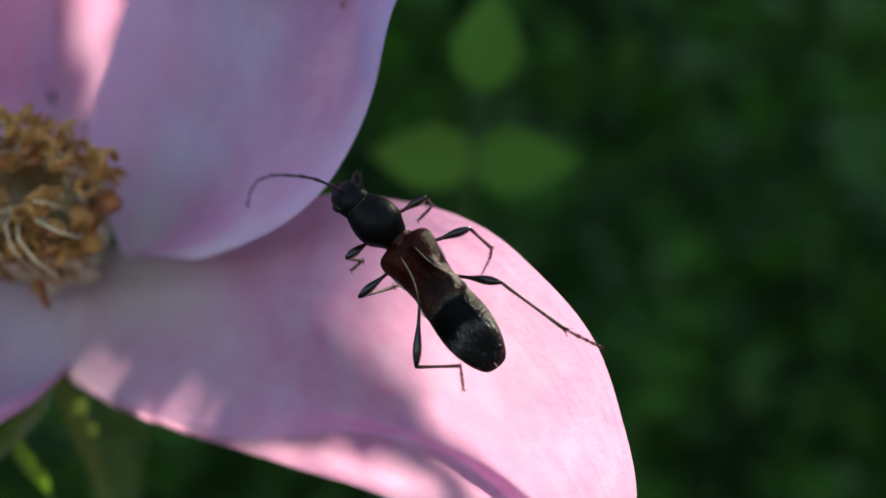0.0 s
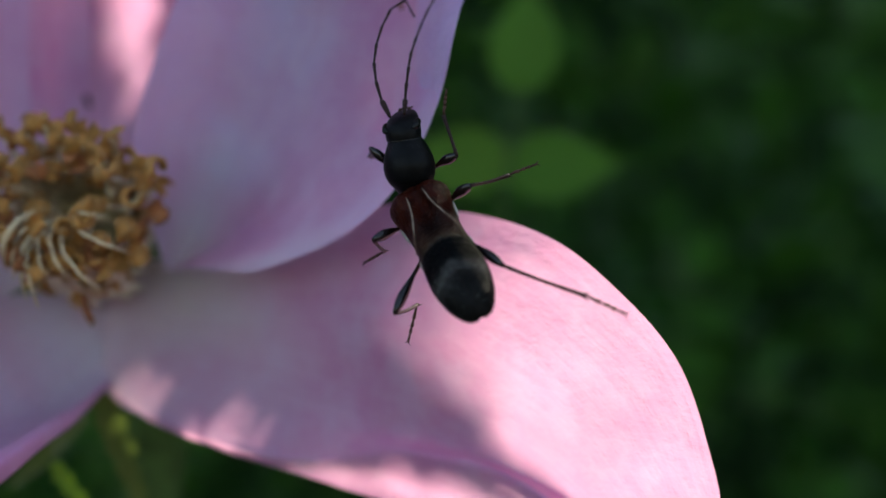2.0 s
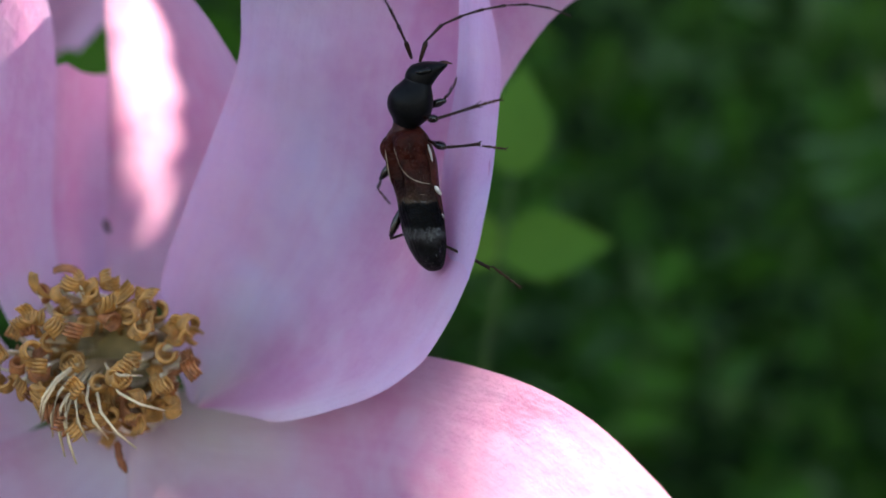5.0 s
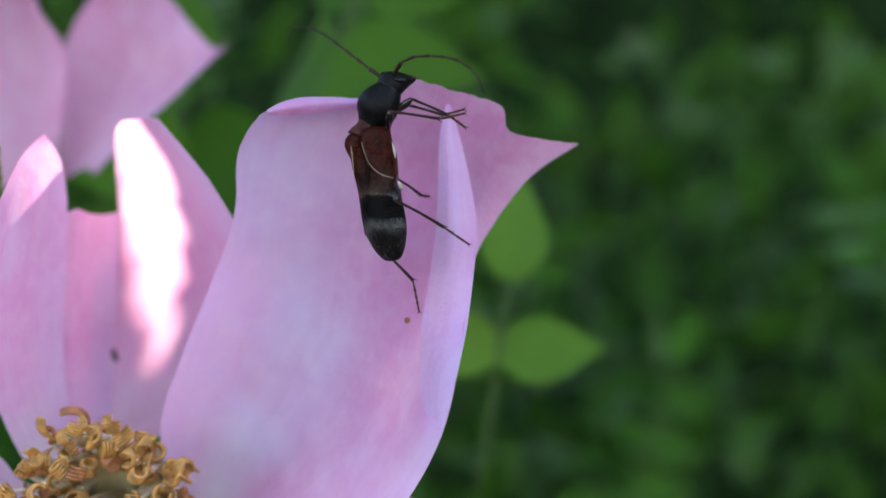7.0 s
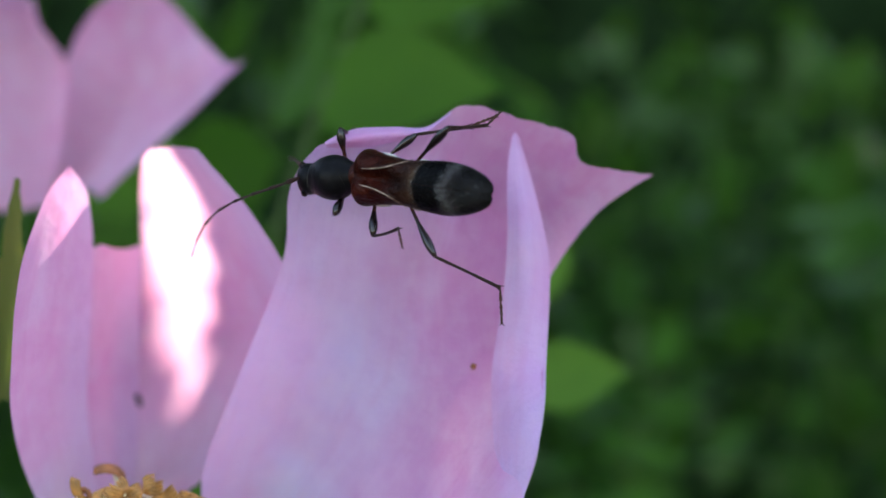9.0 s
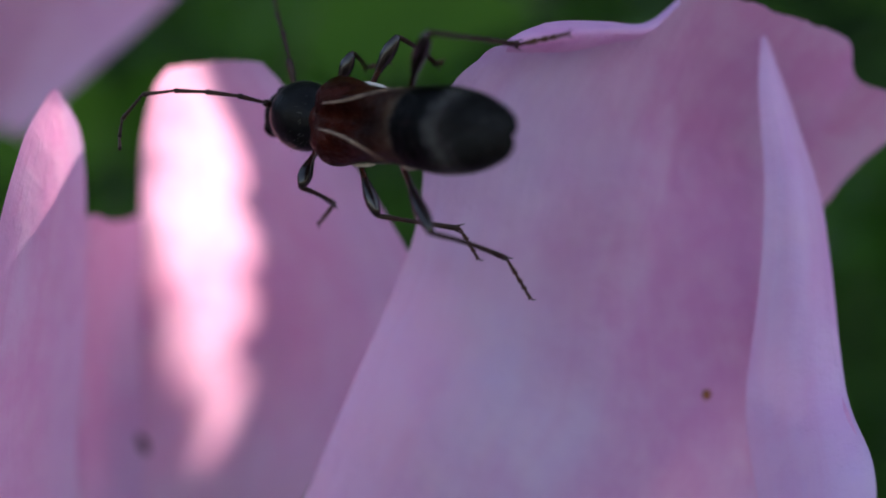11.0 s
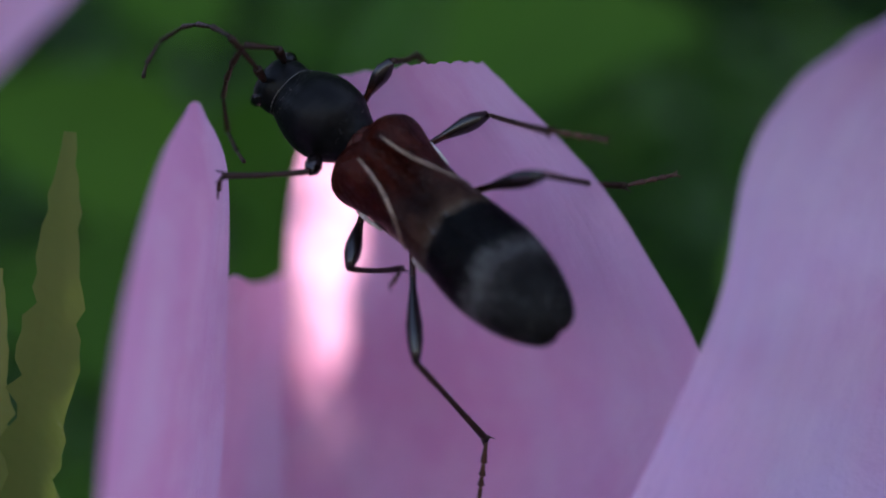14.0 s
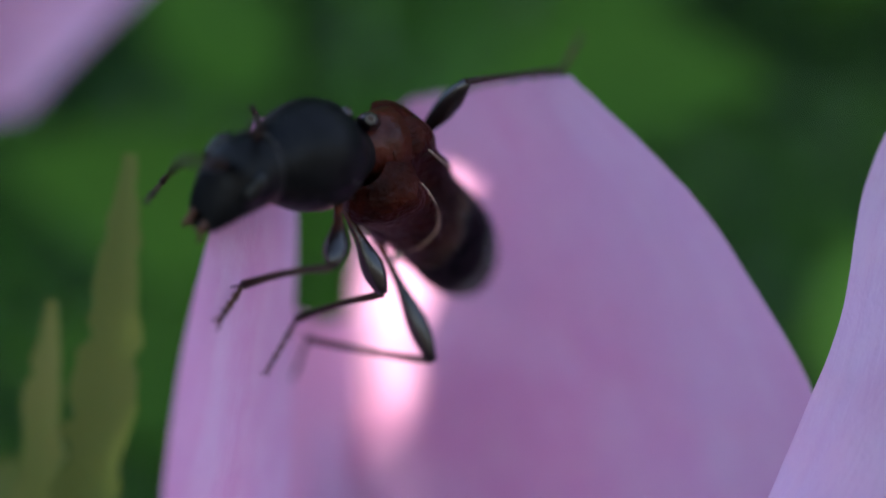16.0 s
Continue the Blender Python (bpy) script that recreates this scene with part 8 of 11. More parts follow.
    walk(rh_tarsus, [
        (0, at(-6.90, -2.93, 1.26, 0.0, -4.2, -154.4)),
        (0.25, at(-7.21, -3.18, 0.74, 0.0, -4.9, -151.3)),
        (0.5, at(-7.40, -3.35, 0.14, 0.0, -5.5, -148.3)),
        (0.75, at(-7.48, -3.19, 0.21, 0.0, -5.4, -150.6)),
        (1, at(-7.55, -3.02, 0.27, 0.0, -5.4, -152.9)),
        (1.25, at(-7.69, -2.87, -0.08, 0.0, -5.5, -156.8)),
        (1.5, at(-7.78, -2.70, -0.44, 0.0, -5.5, -160.7)),
        (1.75, at(-7.52, -3.24, -0.79, -0.0, 7.7, -151.0)),
        (2, at(-6.91, -3.60, -1.08, -0.0, 20.8, -140.7)),
        (2.25, at(-7.27, -3.41, -1.85, 0.0, 18.5, -150.0)),
        (2.5, at(-7.29, -3.06, -2.57, 0.0, 15.8, -159.1)),
        (2.75, at(-7.28, -3.34, -2.22, 0.0, 11.9, -153.7)),
        (3, at(-7.24, -3.61, -1.85, 0.0, 7.9, -148.5)),
        (3.8, at(-7.38, -3.07, -1.82, -0.0, 16.3, -149.1)),
        (4.6, at(-7.11, -2.27, -1.67, 0.0, 24.9, -149.7)),
        (5.5, at(-6.34, -1.41, -1.57, 0.0, 34.4, -150.6)),
        (5.75, at(-6.63, -0.98, -1.81, 0.0, 36.4, -157.5)),
        (6, at(-6.88, -0.53, -2.03, 0.0, 38.0, -164.7)),
        (6.25, at(-6.78, -1.47, -1.72, 0.0, 33.3, -158.2)),
        (6.5, at(-6.41, -2.42, -1.51, -0.0, 28.3, -152.4)),
        (6.75, at(-5.90, -2.40, -1.37, 0.0, 33.8, -152.0)),
        (7, at(-5.28, -2.33, -1.28, -0.0, 39.2, -151.5)),
        (7.25, at(-4.55, -2.58, -1.62, 0.0, 58.1, -118.8)),
        (7.5, at(-3.77, -2.79, -1.75, 0.0, 59.8, -62.5)),
        (7.75, at(-4.96, -2.70, -0.76, 0.0, 48.1, -124.4)),
        (8, at(-5.58, -2.24, 0.83, 0.0, 19.2, -152.4)),
        (8.25, at(-5.81, -2.31, -0.30, -0.0, 10.9, -153.9)),
        (8.5, at(-5.71, -2.23, -1.44, 0.0, 2.5, -155.4)),
        (8.75, at(-5.15, -2.63, -2.10, 0.0, 37.5, -134.0)),
        (9, at(-4.42, -2.91, -2.72, 0.0, 62.5, -81.9)),
        (9.25, at(-4.94, -3.09, -2.69, 0.0, 54.9, -108.0)),
        (9.5, at(-5.43, -3.25, -2.59, -0.0, 43.6, -124.3)),
        (10.3, at(-4.94, -2.92, -2.37, -0.0, 27.4, -147.7)),
        (11.1, at(-4.36, -2.53, -2.11, 0.0, 0.8, -170.4)),
        (12, at(-3.67, -2.05, -1.78, 0.0, -21.9, 171.2)),
        (12.25, at(-3.67, -2.32, -1.23, 0.0, -30.7, 177.9)),
        (12.5, at(-3.58, -2.48, -0.62, 0.0, -39.1, -174.1)),
        (12.75, at(-4.30, -2.66, -0.95, 0.0, 31.8, -149.8)),
        (13, at(-4.94, -2.79, -1.41, -0.0, 66.0, -21.5)),
        (13.25, at(-5.26, -2.77, -1.64, 0.0, 70.2, -43.8)),
        (13.5, at(-5.54, -2.74, -1.89, -0.0, 70.8, -71.7)),
        (13.75, at(-5.01, -3.14, -1.82, 0.0, 54.4, -96.8)),
        (14, at(-4.45, -3.50, -1.70, 0.0, 35.9, -106.8)),
        (14.25, at(-4.60, -3.19, -1.63, 0.0, 51.9, -116.1)),
        (14.5, at(-4.72, -2.84, -1.52, 0.0, 66.3, -135.1)),
        (14.75, at(-4.69, -3.38, -0.56, 0.0, 34.5, -126.1)),
        (15, at(-4.28, -3.48, 0.38, 0.0, 2.4, -122.6)),
        (15.25, at(-4.23, -3.47, 1.40, 0.0, -5.5, -136.6)),
        (15.5, at(-3.94, -3.31, 2.41, 0.0, -13.0, -151.1)),
        (15.75, at(-3.61, -3.36, 2.41, -0.0, -6.6, -136.2)),
        (16, at(-3.30, -3.39, 2.37, 0.0, 0.3, -121.7)),
    ])
    walk(left_feeler[0], [
        (0, at(2.82, 0.58, 0.80, 0.0, 43.6, 20.9)),
        (0.25, at(2.70, 0.64, 0.79, 0.0, -1.1, 5.2)),
        (0.5, at(2.57, 0.70, 0.79, 0.0, -45.6, -11.1)),
        (0.75, at(2.76, 0.25, 0.80, 0.0, 7.4, -5.8)),
        (1, at(2.96, -0.19, 0.81, 0.0, 60.3, 1.8)),
        (1.25, at(2.94, -0.32, 0.82, 0.0, 54.4, 3.5)),
        (1.5, at(2.91, -0.46, 0.82, 0.0, 48.4, 4.7)),
        (1.75, at(2.49, -0.50, 1.53, 0.0, 23.2, 1.1)),
        (2, at(2.06, -0.54, 2.24, 0.0, -2.0, -1.2)),
        (2.25, at(2.24, -0.85, 1.89, 0.0, 9.9, 8.9)),
        (2.5, at(2.43, -1.16, 1.54, 0.0, 21.5, 19.9)),
        (2.75, at(2.58, -1.14, 1.21, 0.0, 27.0, 16.3)),
        (3, at(2.74, -1.13, 0.87, 0.0, 32.3, 12.4)),
        (3.5, at(2.76, -1.06, 0.49, 0.0, 16.7, -0.8)),
        (4, at(2.78, -1.00, 0.21, 0.0, 0.4, -11.9)),
        (4.5, at(2.82, -0.93, -0.14, 0.0, -15.9, -23.0)),
        (5, at(2.86, -0.85, -0.57, 0.0, -31.6, -36.1)),
        (5.5, at(2.89, -0.80, -0.83, 0.0, -45.4, -54.1)),
        (5.75, at(2.83, -0.99, -0.66, 0.0, -24.7, -51.2)),
        (6, at(2.79, -1.18, -0.49, 0.0, -3.9, -49.1)),
        (6.25, at(2.84, -1.03, -0.60, 0.0, -30.1, -48.9)),
        (6.5, at(2.89, -0.88, -0.72, 0.0, -56.2, -48.4)),
        (6.75, at(2.55, -0.80, -0.73, 0.0, -32.0, 19.6)),
        (7, at(2.22, -0.73, -0.76, 0.0, 10.2, 51.2)),
        (7.25, at(2.31, -0.48, 0.26, 0.0, 24.2, 38.3)),
        (7.5, at(2.41, -0.24, 1.28, 0.0, 36.8, 22.3)),
        (7.75, at(2.65, -0.03, 0.83, 0.0, 40.2, 17.0)),
        (8, at(2.90, 0.18, 0.38, 0.0, 43.3, 11.2)),
        (8.25, at(2.59, 0.29, -0.23, 0.0, 53.6, 6.2)),
        (8.5, at(2.29, 0.40, -0.84, 0.0, 63.7, -2.0)),
        (8.75, at(2.41, 0.38, -0.23, 0.0, -2.0, 29.6)),
        (9, at(2.52, 0.36, 0.39, 0.0, -67.0, 66.1)),
        (9.25, at(2.53, 0.13, 0.16, 0.0, -75.9, 61.0)),
        (9.5, at(2.54, -0.11, -0.07, 0.0, -84.4, 39.7)),
        (10, at(2.48, -0.19, -0.16, 0.0, -84.6, 151.0)),
        (10.5, at(2.43, -0.23, -0.22, 0.0, -76.2, 173.3)),
        (11, at(2.37, -0.30, -0.29, 0.0, -67.3, 178.6)),
        (11.5, at(2.32, -0.41, -0.38, 0.0, -58.3, -179.0)),
        (12, at(2.26, -0.44, -0.44, 0.0, -49.3, -177.5)),
        (12.25, at(2.45, -0.23, 0.02, 0.0, -60.6, 176.9)),
        (12.5, at(2.63, -0.01, 0.49, 0.0, -71.5, 165.3)),
        (12.75, at(2.63, -0.17, 0.22, 0.0, -68.5, 171.7)),
        (13, at(2.63, -0.33, -0.05, 0.0, -65.2, 176.6)),
        (13.25, at(2.65, -0.15, 0.32, 0.0, -76.4, 171.3)),
        (13.5, at(2.68, 0.04, 0.70, 0.0, -86.6, 130.4)),
        (13.75, at(2.57, 0.27, 0.77, 0.0, -80.4, 176.9)),
        (14, at(2.48, 0.51, 0.85, 0.0, -72.9, -174.7)),
        (14.25, at(2.09, 0.71, 1.33, 0.0, -74.0, 178.2)),
        (14.5, at(1.70, 0.91, 1.81, 0.0, -74.9, 170.1)),
        (14.75, at(2.16, 0.91, 0.50, 0.0, -64.0, 44.6)),
        (15, at(2.62, 0.91, -0.80, 0.0, -28.4, 30.7)),
        (15.25, at(2.36, 0.98, -0.99, 0.0, -26.1, 27.2)),
        (15.5, at(2.09, 1.05, -1.19, 0.0, -23.7, 23.8)),
        (15.75, at(2.16, 1.23, -1.16, 0.0, -25.7, 23.3)),
        (16, at(2.23, 1.40, -1.13, 0.0, -27.6, 22.7)),
    ])
    walk(left_feeler[1], [
        (0, at(3.47, 0.83, 0.15, 0.0, 39.1, 26.1)),
        (0.25, at(3.64, 0.73, 0.81, 0.0, -1.1, 8.6)),
        (0.5, at(3.22, 0.57, 1.47, 0.0, -41.3, -9.6)),
        (0.75, at(3.70, 0.16, 0.68, 0.0, 7.8, -4.9)),
        (1, at(3.43, -0.18, -0.01, 0.0, 56.8, 1.5)),
        (1.25, at(3.49, -0.29, 0.05, 0.0, 50.2, -3.2)),
        (1.5, at(3.54, -0.41, 0.11, 0.0, 43.4, -6.8)),
        (1.75, at(3.36, -0.48, 1.16, 0.0, 18.8, -8.5)),
        (2, at(3.01, -0.56, 2.27, 0.0, -5.8, -9.8)),
        (2.25, at(3.17, -0.71, 1.73, 0.0, 5.3, 3.1)),
        (2.5, at(3.26, -0.86, 1.19, 0.0, 16.1, 16.6)),
        (2.75, at(3.40, -0.91, 0.78, 0.0, 22.2, 12.8)),
        (3, at(3.52, -0.96, 0.36, 0.0, 28.2, 8.6)),
        (3.5, at(3.67, -1.07, 0.22, 0.0, 12.6, -1.7)),
        (4, at(3.71, -1.19, 0.20, 0.0, -3.4, -10.7)),
        (4.5, at(3.66, -1.29, 0.12, 0.0, -19.3, -20.1)),
        (5, at(3.51, -1.33, -0.07, 0.0, -34.6, -31.5)),
        (5.5, at(3.28, -1.34, -0.16, 0.0, -48.4, -47.9)),
        (5.75, at(3.38, -1.66, -0.26, 0.0, -16.4, -54.5)),
        (6, at(3.41, -1.89, -0.43, 0.0, 15.7, -59.1)),
        (6.25, at(3.39, -1.65, -0.13, 0.0, -21.6, -52.4)),
        (6.5, at(3.24, -1.27, 0.07, 0.0, -58.4, -40.2)),
        (6.75, at(3.31, -0.53, -0.23, 0.0, -32.9, 20.7)),
        (7, at(2.80, -0.01, -0.92, 0.0, 6.7, 48.2)),
        (7.25, at(2.99, 0.05, -0.13, 0.0, 20.6, 37.2)),
        (7.5, at(3.11, 0.05, 0.71, 0.0, 33.7, 23.9)),
        (7.75, at(3.35, 0.18, 0.22, 0.0, 40.1, 23.1)),
        (8, at(3.58, 0.31, -0.27, 0.0, 46.6, 22.0)),
        (8.25, at(3.15, 0.35, -1.00, 0.0, 54.6, 12.9)),
        (8.5, at(2.72, 0.38, -1.70, 0.0, 61.5, -0.3)),
        (8.75, at(3.23, 0.85, -0.20, 0.0, -1.7, 26.2)),
        (9, at(2.67, 0.70, 1.26, 0.0, -64.4, 55.8)),
        (9.25, at(2.64, 0.33, 1.08, 0.0, -73.0, 47.0)),
        (9.5, at(2.61, -0.06, 0.87, 0.0, -80.5, 23.6)),
        (10, at(2.41, -0.14, 0.78, 0.0, -84.1, 20.8)),
        (10.5, at(2.20, -0.20, 0.70, 0.0, -87.5, 10.1)),
        (11, at(2.00, -0.29, 0.58, 0.0, -88.6, -118.9)),
        (11.5, at(1.82, -0.42, 0.43, 0.0, -85.2, -142.6)),
        (12, at(1.64, -0.47, 0.28, 0.0, -81.7, -146.5)),
        (12.25, at(1.98, -0.20, 0.85, 0.0, -80.7, 17.9)),
        (12.5, at(2.34, 0.06, 1.39, 0.0, -63.3, 22.8)),
        (12.75, at(2.29, -0.12, 1.11, 0.0, -79.9, 44.1)),
        (13, at(2.23, -0.31, 0.81, 0.0, -79.5, 161.3)),
        (13.25, at(2.42, -0.11, 1.25, 0.0, -71.6, 34.9)),
        (13.5, at(2.64, 0.08, 1.65, 0.0, -46.3, 22.6)),
        (13.75, at(2.42, 0.28, 1.71, 0.0, -55.5, 11.5)),
        (14, at(2.20, 0.49, 1.75, 0.0, -63.2, -5.7)),
        (14.25, at(1.83, 0.72, 2.25, 0.0, -61.5, 41.3)),
        (14.5, at(1.46, 0.95, 2.73, 0.0, -48.0, 70.9)),
        (14.75, at(2.46, 1.20, 1.36, 0.0, -19.4, 61.2)),
        (15, at(3.34, 1.34, -0.34, 0.0, 9.5, 54.6)),
        (15.25, at(3.11, 1.37, -0.58, 0.0, 15.0, 56.7)),
        (15.5, at(2.88, 1.40, -0.81, 0.0, 20.5, 58.9)),
        (15.75, at(2.94, 1.57, -0.75, 0.0, 3.6, 39.8)),
        (16, at(3.00, 1.73, -0.69, 0.0, -13.7, 21.4)),
    ])
    walk(left_feeler[2], [
        (0, at(4.13, 1.15, -0.45, 0.0, 39.3, 34.7)),
        (0.25, at(4.58, 0.87, 0.83, 0.0, -1.5, 18.3)),
        (0.5, at(3.93, 0.45, 2.09, 0.0, -42.2, 1.2)),
        (0.75, at(4.64, 0.08, 0.55, 0.0, 7.0, -0.0)),
        (1, at(3.95, -0.16, -0.81, 0.0, 56.2, -1.6)),
        (1.25, at(4.10, -0.32, -0.68, 0.0, 49.8, -10.3)),
        (1.5, at(4.23, -0.49, -0.54, 0.0, 43.0, -16.8)),
        (1.75, at(4.25, -0.61, 0.85, 0.0, 19.1, -17.2)),
        (2, at(3.94, -0.72, 2.37, 0.0, -4.9, -17.4)),
        (2.25, at(4.11, -0.65, 1.64, 0.0, 5.3, -1.7)),
        (2.5, at(4.14, -0.60, 0.92, 0.0, 15.1, 14.4)),
        (2.75, at(4.25, -0.71, 0.42, 0.0, 22.1, 8.5)),
        (3, at(4.35, -0.83, -0.09, 0.0, 28.8, 2.1)),
        (3.5, at(4.60, -1.10, 0.01, 0.0, 12.3, -7.1)),
        (4, at(4.64, -1.37, 0.26, 0.0, -4.4, -15.2)),
        (4.5, at(4.50, -1.59, 0.44, 0.0, -21.0, -23.6)),
        (5, at(4.18, -1.74, 0.47, 0.0, -37.1, -34.1)),
        (5.5, at(3.70, -1.80, 0.55, 0.0, -51.8, -50.1)),
        (5.75, at(3.90, -2.40, 0.01, 0.0, -11.6, -64.8)),
        (6, at(3.88, -2.68, -0.69, 0.0, 29.1, -75.2)),
        (6.25, at(3.92, -2.35, 0.22, 0.0, -16.1, -63.4)),
        (6.5, at(3.62, -1.60, 0.88, 0.0, -60.2, -42.4)),
        (6.75, at(4.06, -0.25, 0.29, 0.0, -34.3, 21.3)),
        (7, at(3.43, 0.70, -1.03, 0.0, 6.4, 47.9)),
        (7.25, at(3.70, 0.59, -0.46, 0.0, 20.3, 37.7)),
        (7.5, at(3.84, 0.37, 0.18, 0.0, 33.5, 25.5)),
        (7.75, at(4.02, 0.46, -0.39, 0.0, 43.6, 29.9)),
        (8, at(4.18, 0.56, -0.96, 0.0, 53.6, 36.0)),
        (8.25, at(3.69, 0.47, -1.77, 0.0, 58.8, 20.7)),
        (8.5, at(3.17, 0.38, -2.53, 0.0, 61.6, 1.4)),
        (8.75, at(4.08, 1.27, -0.17, 0.0, -2.1, 26.6)),
        (9, at(2.90, 1.04, 2.12, 0.0, -65.4, 55.7)),
        (9.25, at(2.83, 0.53, 1.99, 0.0, -74.0, 48.1)),
        (9.5, at(2.75, 0.01, 1.81, 0.0, -81.7, 25.7)),
        (10, at(2.50, -0.11, 1.73, 0.0, -64.9, 6.7)),
        (10.5, at(2.24, -0.20, 1.65, 0.0, -47.6, 2.6)),
        (11, at(1.99, -0.31, 1.53, 0.0, -30.2, 0.7)),
        (11.5, at(1.75, -0.47, 1.38, 0.0, -12.8, -0.7)),
        (12, at(1.53, -0.54, 1.22, 0.0, 4.6, -1.9)),
        (12.25, at(2.13, -0.15, 1.79, 0.0, 9.2, 2.0)),
        (12.5, at(2.73, 0.23, 2.24, 0.0, 13.7, 5.9)),
        (12.75, at(2.41, -0.00, 2.04, 0.0, 29.4, 4.0)),
        (13, at(2.06, -0.25, 1.75, 0.0, 45.1, 1.3)),
        (13.25, at(2.67, 0.06, 2.15, 0.0, 25.4, 10.2)),
        (13.5, at(3.25, 0.34, 2.33, 0.0, 5.4, 16.4)),
        (13.75, at(2.94, 0.39, 2.49, 0.0, 15.1, 11.4)),
        (14, at(2.63, 0.44, 2.60, 0.0, 24.6, 6.0)),
        (14.25, at(2.17, 1.02, 3.08, 0.0, 33.5, 26.0)),
        (14.5, at(1.67, 1.55, 3.43, 0.0, 38.5, 49.5)),
        (14.75, at(2.89, 1.99, 1.67, 0.0, 47.0, 62.4)),
        (15, at(3.89, 2.10, -0.50, 0.0, 53.6, 79.5)),
        (15.25, at(3.62, 2.14, -0.82, 0.0, 60.2, 100.8)),
        (15.5, at(3.34, 2.16, -1.14, 0.0, 62.1, 128.2)),
        (15.75, at(3.67, 2.18, -0.81, 0.0, 59.8, 173.5)),
        (16, at(3.86, 2.06, -0.46, 0.0, 46.3, -157.7)),
    ])
    walk(left_feeler[3], [
        (0, at(4.73, 1.57, -1.05, 0.0, 39.2, 40.6)),
        (0.25, at(5.48, 1.17, 0.86, 0.0, -1.8, 26.1)),
        (0.5, at(4.63, 0.47, 2.73, 0.0, -42.7, 10.9)),
        (0.75, at(5.58, 0.08, 0.44, 0.0, 6.5, 4.9)),
        (1, at(4.48, -0.18, -1.60, 0.0, 55.5, -2.8)),
        (1.25, at(4.70, -0.43, -1.41, 0.0, 49.9, -17.4)),
        (1.5, at(4.89, -0.69, -1.19, 0.0, 42.9, -28.6)),
        (1.75, at(5.11, -0.88, 0.54, 0.0, 20.4, -28.4)),
        (2, at(4.84, -1.00, 2.45, 0.0, -2.1, -28.2)),
        (2.25, at(5.06, -0.68, 1.55, 0.0, 6.7, -6.8)),
        (2.5, at(5.03, -0.37, 0.68, 0.0, 14.5, 15.4)),
        (2.75, at(5.12, -0.58, 0.06, 0.0, 22.3, 6.0)),
        (3, at(5.18, -0.80, -0.55, 0.0, 29.5, -4.5)),
        (3.5, at(5.52, -1.21, -0.19, 0.0, 12.0, -12.7)),
        (4, at(5.56, -1.62, 0.33, 0.0, -5.6, -19.9)),
        (4.5, at(5.31, -1.95, 0.78, 0.0, -23.1, -27.5)),
        (5, at(4.81, -2.16, 1.04, 0.0, -40.2, -37.4)),
        (5.5, at(4.08, -2.25, 1.30, 0.0, -55.8, -53.9)),
        (5.75, at(4.30, -3.24, 0.20, 0.0, -10.9, -75.5)),
        (6, at(4.09, -3.48, -1.15, 0.0, 34.9, -90.1)),
        (6.25, at(4.33, -3.17, 0.48, 0.0, -15.0, -74.5)),
        (6.5, at(3.97, -1.91, 1.71, 0.0, -62.9, -45.6)),
        (6.75, at(4.79, 0.04, 0.82, 0.0, -36.6, 23.1)),
        (7, at(4.06, 1.40, -1.14, 0.0, 5.7, 48.3)),
        (7.25, at(4.41, 1.13, -0.79, 0.0, 19.8, 38.4)),
        (7.5, at(4.55, 0.72, -0.34, 0.0, 33.2, 26.6)),
        (7.75, at(4.61, 0.81, -1.05, 0.0, 48.5, 31.7)),
        (8, at(4.64, 0.89, -1.72, 0.0, 63.4, 41.2)),
        (8.25, at(4.15, 0.65, -2.58, 0.0, 64.5, 27.1)),
        (8.5, at(3.62, 0.39, -3.37, 0.0, 64.1, 12.5)),
        (8.75, at(4.93, 1.69, -0.14, 0.0, -0.5, 36.6)),
        (9, at(3.12, 1.37, 2.98, 0.0, -65.0, 61.5)),
        (9.25, at(3.00, 0.73, 2.90, 0.0, -73.3, 57.8)),
        (9.5, at(2.88, 0.07, 2.75, 0.0, -81.5, 47.1)),
        (10, at(2.90, -0.06, 2.59, 0.0, -63.9, 14.7)),
        (10.5, at(2.88, -0.17, 2.35, 0.0, -44.9, 8.2)),
        (11, at(2.81, -0.30, 2.01, 0.0, -25.7, 5.1)),
        (11.5, at(2.68, -0.48, 1.59, 0.0, -6.4, 2.9)),
        (12, at(2.47, -0.57, 1.14, 0.0, 12.9, 0.8)),
        (12.25, at(3.07, -0.12, 1.64, 0.0, 17.6, 2.3)),
        (12.5, at(3.65, 0.33, 2.01, 0.0, 22.3, 4.0)),
        (12.75, at(3.23, 0.06, 1.58, 0.0, 35.9, 2.5)),
        (13, at(2.74, -0.24, 1.07, 0.0, 49.4, 0.4)),
        (13.25, at(3.51, 0.21, 1.74, 0.0, 32.6, 9.7)),
        (13.5, at(4.15, 0.60, 2.24, 0.0, 15.2, 15.9)),
        (13.75, at(3.84, 0.57, 2.24, 0.0, 24.3, 13.6)),
        (14, at(3.49, 0.53, 2.20, 0.0, 33.2, 10.9)),
        (14.25, at(2.88, 1.37, 2.56, 0.0, 40.2, 25.0)),
        (14.5, at(2.15, 2.12, 2.84, 0.0, 45.1, 41.8)),
        (14.75, at(3.19, 2.56, 0.98, 0.0, 55.6, 60.0)),
        (15, at(3.99, 2.66, -1.27, 0.0, 61.8, 87.8)),
        (15.25, at(3.53, 2.61, -1.65, 0.0, 65.6, 117.9)),
        (15.5, at(3.07, 2.51, -1.98, 0.0, 62.6, 148.8)),
        (15.75, at(3.20, 2.23, -1.63, 0.0, 54.8, -179.3)),
        (16, at(3.26, 1.81, -1.15, 0.0, 41.7, -160.3)),
    ])
